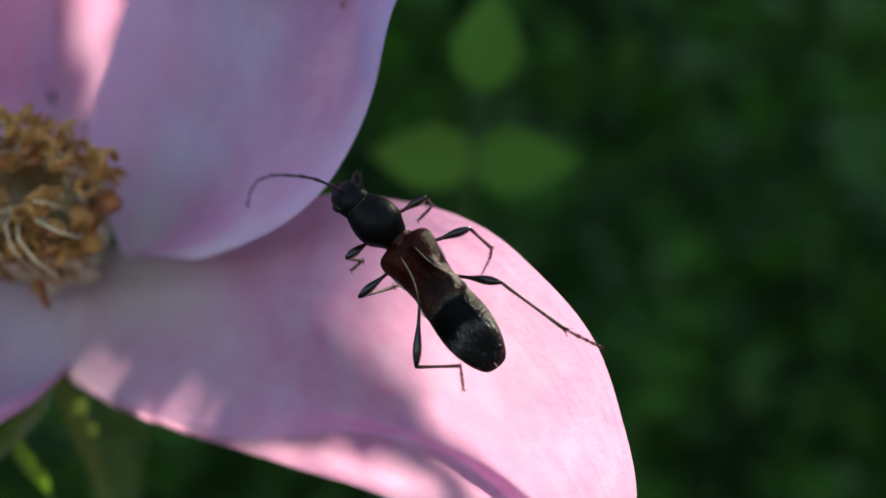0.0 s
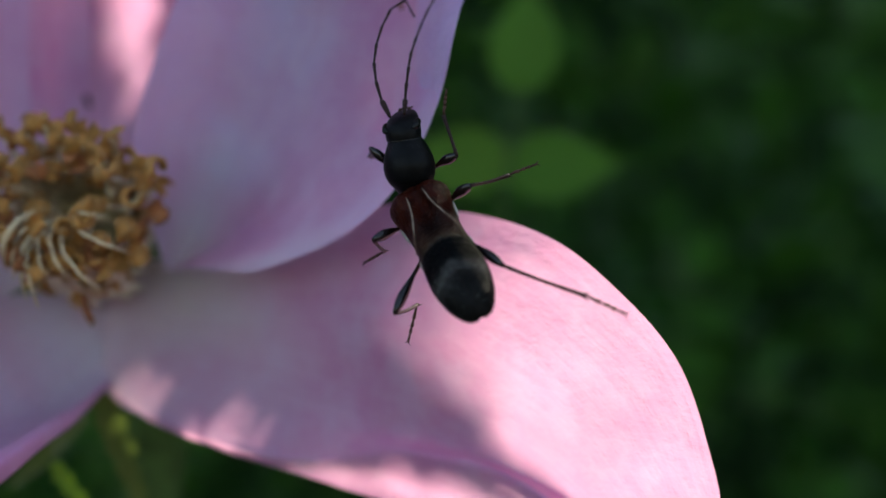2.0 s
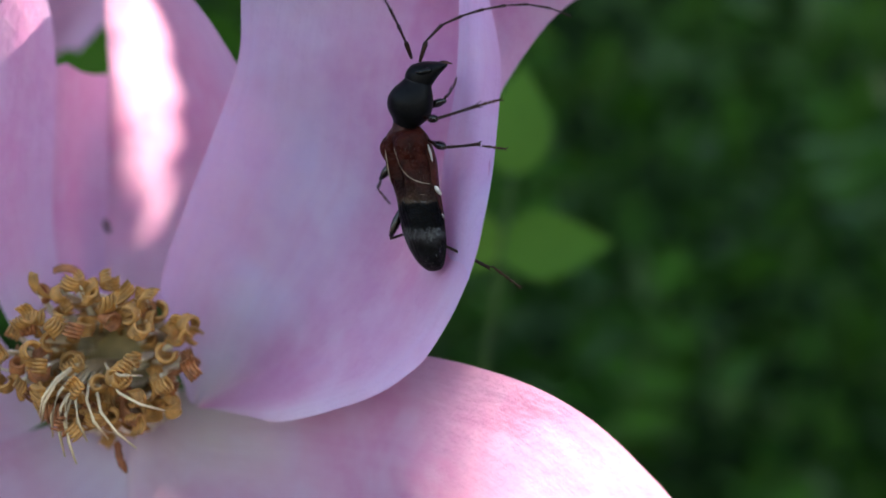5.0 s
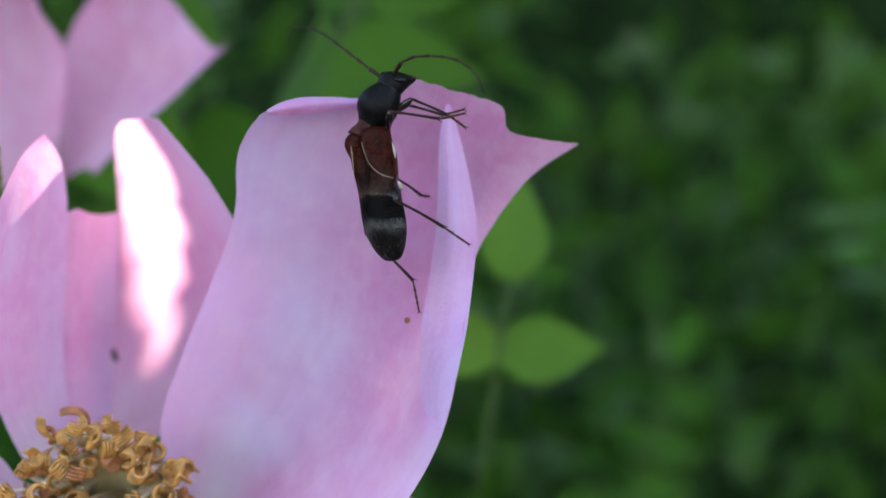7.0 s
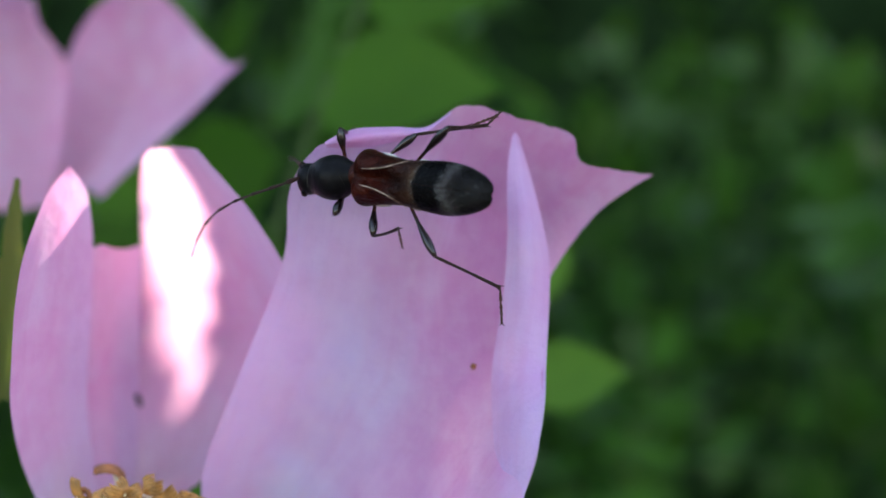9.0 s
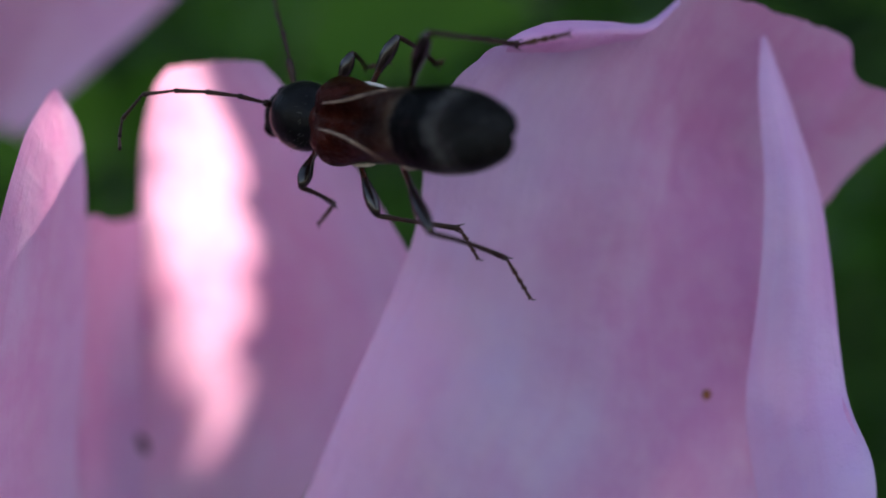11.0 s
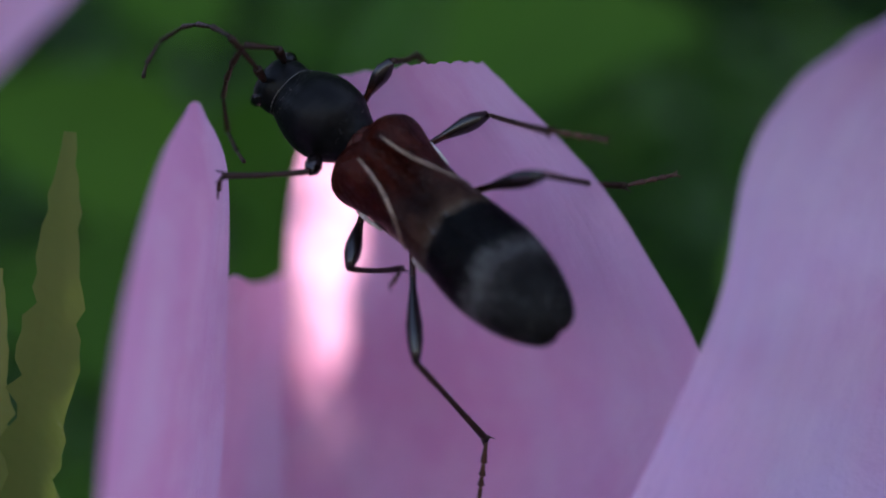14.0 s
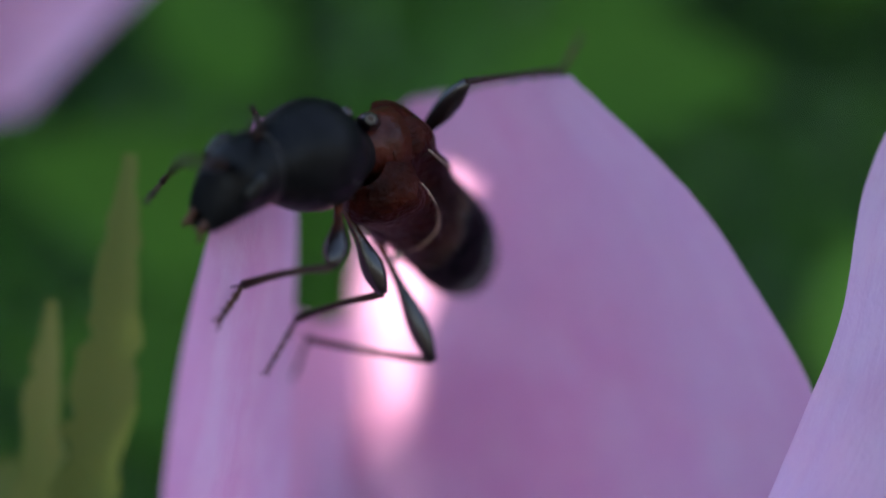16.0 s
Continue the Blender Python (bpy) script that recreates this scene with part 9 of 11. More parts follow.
    walk(left_feeler[4], [
        (0, at(5.29, 2.05, -1.65, 0.0, 39.2, 44.9)),
        (0.25, at(6.34, 1.58, 0.89, 0.0, -2.0, 33.8)),
        (0.5, at(5.32, 0.60, 3.37, 0.0, -43.1, 22.1)),
        (0.75, at(6.52, 0.16, 0.33, 0.0, 6.1, 11.2)),
        (1, at(5.01, -0.20, -2.38, 0.0, 54.9, -2.7)),
        (1.25, at(5.28, -0.61, -2.13, 0.0, 51.2, -25.1)),
        (1.5, at(5.50, -1.02, -1.84, 0.0, 44.0, -42.9)),
        (1.75, at(5.89, -1.30, 0.21, 0.0, 22.3, -38.5)),
        (2, at(5.68, -1.45, 2.49, 0.0, 0.4, -35.3)),
        (2.25, at(5.99, -0.79, 1.44, 0.0, 7.8, -11.8)),
        (2.5, at(5.91, -0.12, 0.44, 0.0, 13.8, 12.5)),
        (2.75, at(6.00, -0.49, -0.30, 0.0, 22.0, 2.9)),
        (3, at(6.00, -0.87, -1.02, 0.0, 29.6, -7.9)),
        (3.5, at(6.43, -1.41, -0.39, 0.0, 12.0, -15.8)),
        (4, at(6.45, -1.94, 0.42, 0.0, -5.7, -22.8)),
        (4.5, at(6.09, -2.35, 1.15, 0.0, -23.4, -30.2)),
        (5, at(5.38, -2.61, 1.66, 0.0, -40.6, -39.9)),
        (5.5, at(4.39, -2.69, 2.09, 0.0, -56.5, -56.2)),
        (5.75, at(4.53, -4.15, 0.38, 0.0, -10.8, -85.6)),
        (6, at(4.09, -4.26, -1.69, 0.0, 36.7, -105.3)),
        (6.25, at(4.58, -4.05, 0.73, 0.0, -15.4, -86.2)),
        (6.5, at(4.27, -2.22, 2.55, 0.0, -64.3, -48.7)),
        (6.75, at(5.49, 0.33, 1.39, 0.0, -39.1, 26.1)),
        (7, at(4.69, 2.10, -1.24, 0.0, 4.2, 50.9)),
        (7.25, at(5.11, 1.69, -1.11, 0.0, 19.3, 41.7)),
        (7.5, at(5.26, 1.07, -0.86, 0.0, 34.0, 30.7)),
        (7.75, at(5.15, 1.14, -1.76, 0.0, 51.0, 35.3)),
        (8, at(4.96, 1.17, -2.57, 0.0, 67.6, 45.4)),
        (8.25, at(4.51, 0.83, -3.44, 0.0, 66.7, 30.7)),
        (8.5, at(4.03, 0.48, -4.22, 0.0, 64.6, 17.7)),
        (8.75, at(5.70, 2.26, -0.13, 0.0, 2.0, 48.6)),
        (9, at(3.31, 1.72, 3.84, 0.0, -61.2, 75.8)),
        (9.25, at(3.15, 0.96, 3.81, 0.0, -69.7, 75.7)),
        (9.5, at(2.97, 0.17, 3.69, 0.0, -78.2, 75.4)),
        (10, at(3.30, 0.04, 3.44, 0.0, -63.0, 31.2)),
        (10.5, at(3.55, -0.07, 3.02, 0.0, -44.0, 19.8)),
        (11, at(3.67, -0.22, 2.42, 0.0, -24.5, 14.1)),
        (11.5, at(3.62, -0.43, 1.69, 0.0, -4.7, 10.0)),
        (12, at(3.40, -0.56, 0.93, 0.0, 15.0, 6.2)),
        (12.25, at(3.97, -0.08, 1.35, 0.0, 18.0, 5.1)),
        (12.5, at(4.52, 0.39, 1.65, 0.0, 21.0, 4.0)),
        (12.75, at(4.00, 0.09, 1.02, 0.0, 35.0, 2.6)),
        (13, at(3.35, -0.23, 0.35, 0.0, 49.0, 0.5)),
        (13.25, at(4.30, 0.35, 1.23, 0.0, 31.9, 11.3)),
        (13.5, at(5.03, 0.86, 1.99, 0.0, 14.3, 18.7)),
        (13.75, at(4.68, 0.77, 1.85, 0.0, 24.9, 18.7)),
        (14, at(4.27, 0.68, 1.68, 0.0, 35.5, 18.8)),
        (14.25, at(3.54, 1.67, 1.94, 0.0, 41.5, 32.4)),
        (14.5, at(2.65, 2.57, 2.17, 0.0, 45.7, 48.4)),
        (14.75, at(3.46, 3.03, 0.19, 0.0, 53.8, 64.4)),
        (15, at(4.01, 3.10, -2.10, 0.0, 59.0, 86.3)),
        (15.25, at(3.35, 2.95, -2.51, 0.0, 62.2, 115.0)),
        (15.5, at(2.69, 2.74, -2.83, 0.0, 59.1, 143.7)),
        (15.75, at(2.65, 2.22, -2.40, 0.0, 53.3, 175.6)),
        (16, at(2.59, 1.57, -1.78, 0.0, 41.5, -163.1)),
    ])
    walk(left_feeler[5], [
        (0, at(5.81, 2.57, -2.25, 0.0, 42.2, 61.5)),
        (0.25, at(7.12, 2.11, 0.92, 0.0, -0.4, 50.2)),
        (0.5, at(5.96, 0.86, 4.02, 0.0, -43.0, 38.8)),
        (0.75, at(7.45, 0.34, 0.23, 0.0, 6.0, 20.8)),
        (1, at(5.56, -0.23, -3.16, 0.0, 54.3, -1.9)),
        (1.25, at(5.82, -0.87, -2.87, 0.0, 58.3, -37.1)),
        (1.5, at(6.00, -1.49, -2.50, 0.0, 52.1, -70.4)),
        (1.75, at(6.58, -1.85, -0.15, 0.0, 28.5, -52.8)),
        (2, at(6.45, -2.00, 2.48, 0.0, 3.5, -42.1)),
        (2.25, at(6.91, -0.99, 1.31, 0.0, 9.1, -17.3)),
        (2.5, at(6.81, 0.08, 0.21, 0.0, 13.1, 8.1)),
        (2.75, at(6.88, -0.45, -0.66, 0.0, 21.6, -0.4)),
        (3, at(6.82, -0.98, -1.49, 0.0, 29.6, -10.0)),
        (3.5, at(7.32, -1.67, -0.59, 0.0, 12.5, -18.0)),
        (4, at(7.32, -2.31, 0.52, 0.0, -4.8, -24.9)),
        (4.5, at(6.84, -2.79, 1.53, 0.0, -22.0, -32.3)),
        (5, at(5.94, -3.07, 2.27, 0.0, -38.8, -41.6)),
        (5.5, at(4.68, -3.12, 2.88, 0.0, -54.3, -56.6)),
        (5.75, at(4.61, -5.08, 0.56, 0.0, -11.6, -95.7)),
        (6, at(3.89, -4.99, -2.26, 0.0, 34.6, -122.1)),
        (6.25, at(4.64, -4.97, 0.98, 0.0, -17.6, -99.1)),
        (6.5, at(4.54, -2.53, 3.41, 0.0, -64.2, -51.1)),
        (6.75, at(6.15, 0.66, 1.99, 0.0, -42.3, 30.8)),
        (7, at(5.29, 2.84, -1.30, 0.0, 1.4, 56.3)),
        (7.25, at(5.78, 2.29, -1.43, 0.0, 18.1, 45.5)),
        (7.5, at(5.94, 1.47, -1.39, 0.0, 34.0, 32.5)),
        (7.75, at(5.64, 1.48, -2.50, 0.0, 52.7, 35.6)),
        (8, at(5.21, 1.43, -3.45, 0.0, 71.3, 43.6)),
        (8.25, at(4.84, 1.02, -4.31, 0.0, 68.7, 30.0)),
        (8.5, at(4.41, 0.60, -5.08, 0.0, 65.3, 19.6)),
        (8.75, at(6.32, 2.97, -0.16, 0.0, 7.6, 64.7)),
        (9, at(3.43, 2.17, 4.68, 0.0, -53.1, 94.3)),
        (9.25, at(3.23, 1.28, 4.70, 0.0, -59.3, 97.5)),
        (9.5, at(3.02, 0.36, 4.62, 0.0, -65.4, 102.1)),
        (10, at(3.67, 0.27, 4.29, 0.0, -49.7, 75.9)),
        (10.5, at(4.19, 0.16, 3.68, 0.0, -31.2, 63.5)),
        (11, at(4.51, -0.01, 2.81, 0.0, -11.9, 55.3)),
        (11.5, at(4.56, -0.27, 1.77, 0.0, 7.7, 48.2)),
        (12, at(4.31, -0.46, 0.68, 0.0, 27.0, 40.5)),
        (12.25, at(4.87, -0.00, 1.05, 0.0, 18.4, 22.7)),
        (12.5, at(5.41, 0.45, 1.31, 0.0, 8.3, 6.8)),
        (12.75, at(4.78, 0.13, 0.47, 0.0, 25.6, 4.3)),
        (13, at(3.98, -0.23, -0.36, 0.0, 43.0, 0.9)),
        (13.25, at(5.09, 0.51, 0.73, 0.0, 23.9, 18.4)),
        (13.5, at(5.91, 1.15, 1.76, 0.0, 3.4, 31.2)),
        (13.75, at(5.50, 1.05, 1.45, 0.0, 16.5, 38.3)),
        (14, at(5.00, 0.93, 1.13, 0.0, 29.4, 46.4)),
        (14.25, at(4.14, 2.06, 1.31, 0.0, 34.1, 67.9)),
        (14.5, at(3.09, 3.06, 1.49, 0.0, 34.7, 90.8)),
        (14.75, at(3.70, 3.53, -0.57, 0.0, 36.1, 88.8)),
        (15, at(4.04, 3.59, -2.92, 0.0, 37.4, 86.7)),
        (15.25, at(3.16, 3.36, -3.35, 0.0, 40.4, 103.4)),
        (15.5, at(2.30, 3.03, -3.64, 0.0, 40.8, 120.8)),
        (15.75, at(2.08, 2.27, -3.17, 0.0, 48.5, 152.7)),
        (16, at(1.91, 1.37, -2.41, 0.0, 45.9, -172.3)),
    ])
    walk(left_feeler[6], [
        (0, at(6.15, 3.19, -2.89, 0.0, 48.0, 95.0)),
        (0.25, at(7.73, 2.84, 0.93, 0.0, 3.7, 81.1)),
        (0.5, at(6.50, 1.29, 4.67, 0.0, -40.8, 68.8)),
        (0.75, at(8.33, 0.68, 0.13, 0.0, 7.8, 38.8)),
        (1, at(6.11, -0.25, -3.93, 0.0, 53.7, -0.9)),
        (1.25, at(6.22, -1.17, -3.68, 0.0, 80.8, -40.4)),
        (1.5, at(6.20, -2.04, -3.25, 0.0, 65.4, -155.7)),
        (1.75, at(7.08, -2.51, -0.60, 0.0, 52.9, -82.6)),
        (2, at(7.16, -2.63, 2.42, 0.0, 21.3, -57.3)),
        (2.25, at(7.81, -1.27, 1.16, 0.0, 19.7, -25.4)),
        (2.5, at(7.73, 0.21, -0.00, 0.0, 12.8, 4.9)),
        (2.75, at(7.76, -0.45, -1.01, 0.0, 21.7, -3.9)),
        (3, at(7.64, -1.13, -1.95, 0.0, 30.1, -13.7)),
        (3.5, at(8.20, -1.95, -0.79, 0.0, 13.0, -21.4)),
        (4, at(8.18, -2.71, 0.60, 0.0, -4.2, -28.2)),
        (4.5, at(7.59, -3.26, 1.88, 0.0, -21.4, -35.2)),
        (5, at(6.49, -3.56, 2.87, 0.0, -38.2, -44.1)),
        (5.5, at(4.99, -3.58, 3.65, 0.0, -53.9, -58.3)),
        (5.75, at(4.51, -6.00, 0.75, 0.0, -20.3, -113.5)),
        (6, at(3.47, -5.65, -2.80, 0.0, 23.2, -145.3)),
        (6.25, at(4.50, -5.86, 1.27, 0.0, -27.0, -126.2)),
        (6.5, at(4.80, -2.85, 4.26, 0.0, -69.1, -69.2)),
        (6.75, at(6.76, 1.02, 2.63, 0.0, -52.2, 59.9)),
        (7, at(5.82, 3.63, -1.33, 0.0, -0.7, 76.0)),
        (7.25, at(6.41, 2.93, -1.72, 0.0, 17.7, 57.0)),
        (7.5, at(6.60, 1.90, -1.92, 0.0, 34.0, 33.9)),
        (7.75, at(6.10, 1.82, -3.26, 0.0, 55.9, 34.2)),
        (8, at(5.43, 1.64, -4.35, 0.0, 77.7, 35.2)),
        (8.25, at(5.14, 1.20, -5.20, 0.0, 74.0, 33.0)),
        (8.5, at(4.79, 0.74, -5.94, 0.0, 70.4, 31.5)),
        (8.75, at(6.73, 3.82, -0.29, 0.0, 16.0, 86.5)),
        (9, at(3.38, 2.74, 5.44, 0.0, -44.1, 109.0)),
        (9.25, at(3.17, 1.76, 5.52, 0.0, -47.0, 114.1)),
        (9.5, at(2.94, 0.75, 5.48, 0.0, -49.6, 119.7)),
        (10, at(3.82, 0.86, 5.01, 0.0, -42.7, 128.2)),
        (10.5, at(4.55, 0.89, 4.17, 0.0, -35.3, 135.0)),
        (11, at(5.03, 0.75, 3.01, 0.0, -27.6, 140.6)),
        (11.5, at(5.18, 0.43, 1.65, 0.0, -19.7, 145.5)),
        (12, at(4.95, 0.09, 0.25, 0.0, -11.7, 149.9)),
        (12.25, at(5.70, 0.35, 0.76, 0.0, -31.8, 141.9)),
        (12.5, at(6.34, 0.56, 1.17, 0.0, -51.1, 129.4)),
        (12.75, at(5.63, 0.19, 0.06, 0.0, -66.7, 140.3)),
        (13, at(4.67, -0.22, -1.01, 0.0, -79.4, -179.7)),
        (13.25, at(5.92, 0.78, 0.34, 0.0, -58.8, 100.5)),
        (13.5, at(6.72, 1.64, 1.70, 0.0, -29.0, 88.5)),
        (13.75, at(6.21, 1.61, 1.18, 0.0, -29.8, 111.7)),
        (14, at(5.57, 1.53, 0.67, 0.0, -26.7, 134.4)),
        (14.25, at(4.44, 2.78, 0.78, 0.0, -22.0, 144.9)),
        (14.5, at(3.08, 3.84, 0.95, 0.0, -16.7, 154.7)),
        (14.75, at(3.72, 4.30, -1.13, 0.0, -25.1, 124.9)),
        (15, at(4.08, 4.35, -3.49, 0.0, -27.0, 92.5)),
        (15.25, at(2.99, 4.06, -3.97, 0.0, -24.1, 94.6)),
        (15.5, at(1.93, 3.65, -4.26, 0.0, -21.2, 96.5)),
        (15.75, at(1.52, 2.55, -3.88, 0.0, -25.3, 68.8)),
        (16, at(1.25, 1.28, -3.09, 0.0, -24.2, 40.5)),
    ])
    walk(left_feeler[7], [
        (0, at(6.09, 3.82, -3.60, 0.0, 53.9, 114.5)),
        (0.25, at(7.88, 3.78, 0.86, 0.0, 6.7, 107.5)),
        (0.5, at(6.76, 1.96, 5.29, 0.0, -40.7, 102.1)),
        (0.75, at(9.07, 1.27, 0.00, 0.0, 12.0, 62.0)),
        (1, at(6.68, -0.26, -4.69, 0.0, 56.3, 0.5)),
        (1.25, at(6.34, -1.27, -4.62, 0.0, 83.3, 36.9)),
        (1.5, at(5.84, -2.20, -4.11, 0.0, 65.9, 163.2)),
        (1.75, at(7.16, -3.08, -1.36, 0.0, 75.3, 170.3)),
        (2, at(7.64, -3.38, 2.08, 0.0, 83.8, -161.7)),
        (2.25, at(8.62, -1.65, 0.84, 0.0, 74.7, -3.7)),
        (2.5, at(8.65, 0.29, -0.21, 0.0, 53.6, 0.2)),
        (2.75, at(8.64, -0.51, -1.36, 0.0, 44.1, -9.0)),
        (3, at(8.43, -1.32, -2.43, 0.0, 34.2, -15.6)),
        (3.5, at(9.07, -2.29, -1.01, 0.0, 16.9, -25.7)),
        (4, at(9.01, -3.15, 0.66, 0.0, -0.9, -34.0)),
        (4.5, at(8.31, -3.77, 2.23, 0.0, -18.6, -42.3)),
        (5, at(7.03, -4.08, 3.46, 0.0, -35.8, -52.7)),
        (5.5, at(5.28, -4.06, 4.42, 0.0, -51.7, -68.6)),
        (5.75, at(4.16, -6.82, 1.08, 0.0, -32.0, -127.5)),
        (6, at(2.76, -6.15, -3.17, 0.0, 3.3, -159.6)),
        (6.25, at(4.00, -6.54, 1.70, 0.0, -23.2, -149.4)),
        (6.5, at(4.92, -3.17, 5.15, 0.0, -48.7, -133.7)),
        (6.75, at(7.05, 1.52, 3.38, 0.0, -29.0, 156.8)),
        (7, at(6.05, 4.55, -1.32, 0.0, 11.7, 117.7)),
        (7.25, at(6.90, 3.69, -2.01, 0.0, 31.1, 80.5)),
        (7.5, at(7.26, 2.33, -2.45, 0.0, 36.5, 32.9)),
        (7.75, at(6.54, 2.12, -4.04, 0.0, 56.3, 31.3)),
        (8, at(5.60, 1.76, -5.28, 0.0, 76.0, 25.7)),
        (8.25, at(5.35, 1.34, -6.11, 0.0, 74.3, 28.7)),
        (8.5, at(5.06, 0.90, -6.84, 0.0, 72.7, 31.1)),
        (8.75, at(6.78, 4.74, -0.55, 0.0, 19.3, 99.5)),
        (9, at(3.16, 3.38, 6.10, 0.0, -42.7, 121.6)),
        (9.25, at(2.90, 2.35, 6.21, 0.0, -40.3, 131.4)),
        (9.5, at(2.63, 1.28, 6.21, 0.0, -37.1, 140.4)),
        (10, at(3.39, 1.41, 5.66, 0.0, -34.5, 146.2)),
        (10.5, at(4.00, 1.44, 4.72, 0.0, -31.7, 151.8)),
        (11, at(4.38, 1.29, 3.45, 0.0, -28.7, 157.0)),
        (11.5, at(4.45, 0.94, 1.97, 0.0, -25.4, 161.8)),
        (12, at(4.15, 0.56, 0.44, 0.0, -22.0, 166.5)),
        (12.25, at(5.07, 0.84, 1.26, 0.0, -23.9, 169.3)),
        (12.5, at(5.96, 1.02, 1.91, 0.0, -25.8, 172.3)),
        (12.75, at(5.34, 0.43, 0.94, 0.0, -44.4, 174.8)),
        (13, at(4.50, -0.22, -0.08, 0.0, -62.9, 179.7)),
        (13.25, at(5.83, 1.26, 1.15, 0.0, -49.9, 155.7)),
        (13.5, at(6.74, 2.47, 2.16, 0.0, -34.1, 142.8)),
        (13.75, at(5.91, 2.38, 1.66, 0.0, -36.3, 151.8)),
        (14, at(4.98, 2.14, 1.09, 0.0, -37.7, 161.2)),
        (14.25, at(3.72, 3.29, 1.14, 0.0, -34.5, 167.0)),
        (14.5, at(2.26, 4.23, 1.22, 0.0, -31.1, 172.4)),
        (14.75, at(3.23, 5.01, -0.73, 0.0, -54.0, 154.3)),
        (15, at(4.04, 5.19, -3.06, 0.0, -69.0, 106.4)),
        (15.25, at(2.92, 4.92, -3.58, 0.0, -61.0, 90.2)),
        (15.5, at(1.83, 4.53, -3.92, 0.0, -51.9, 80.9)),
        (15.75, at(1.83, 3.35, -3.47, 0.0, -45.4, 50.8)),
        (16, at(1.91, 1.84, -2.70, 0.0, -32.9, 29.2)),
    ])
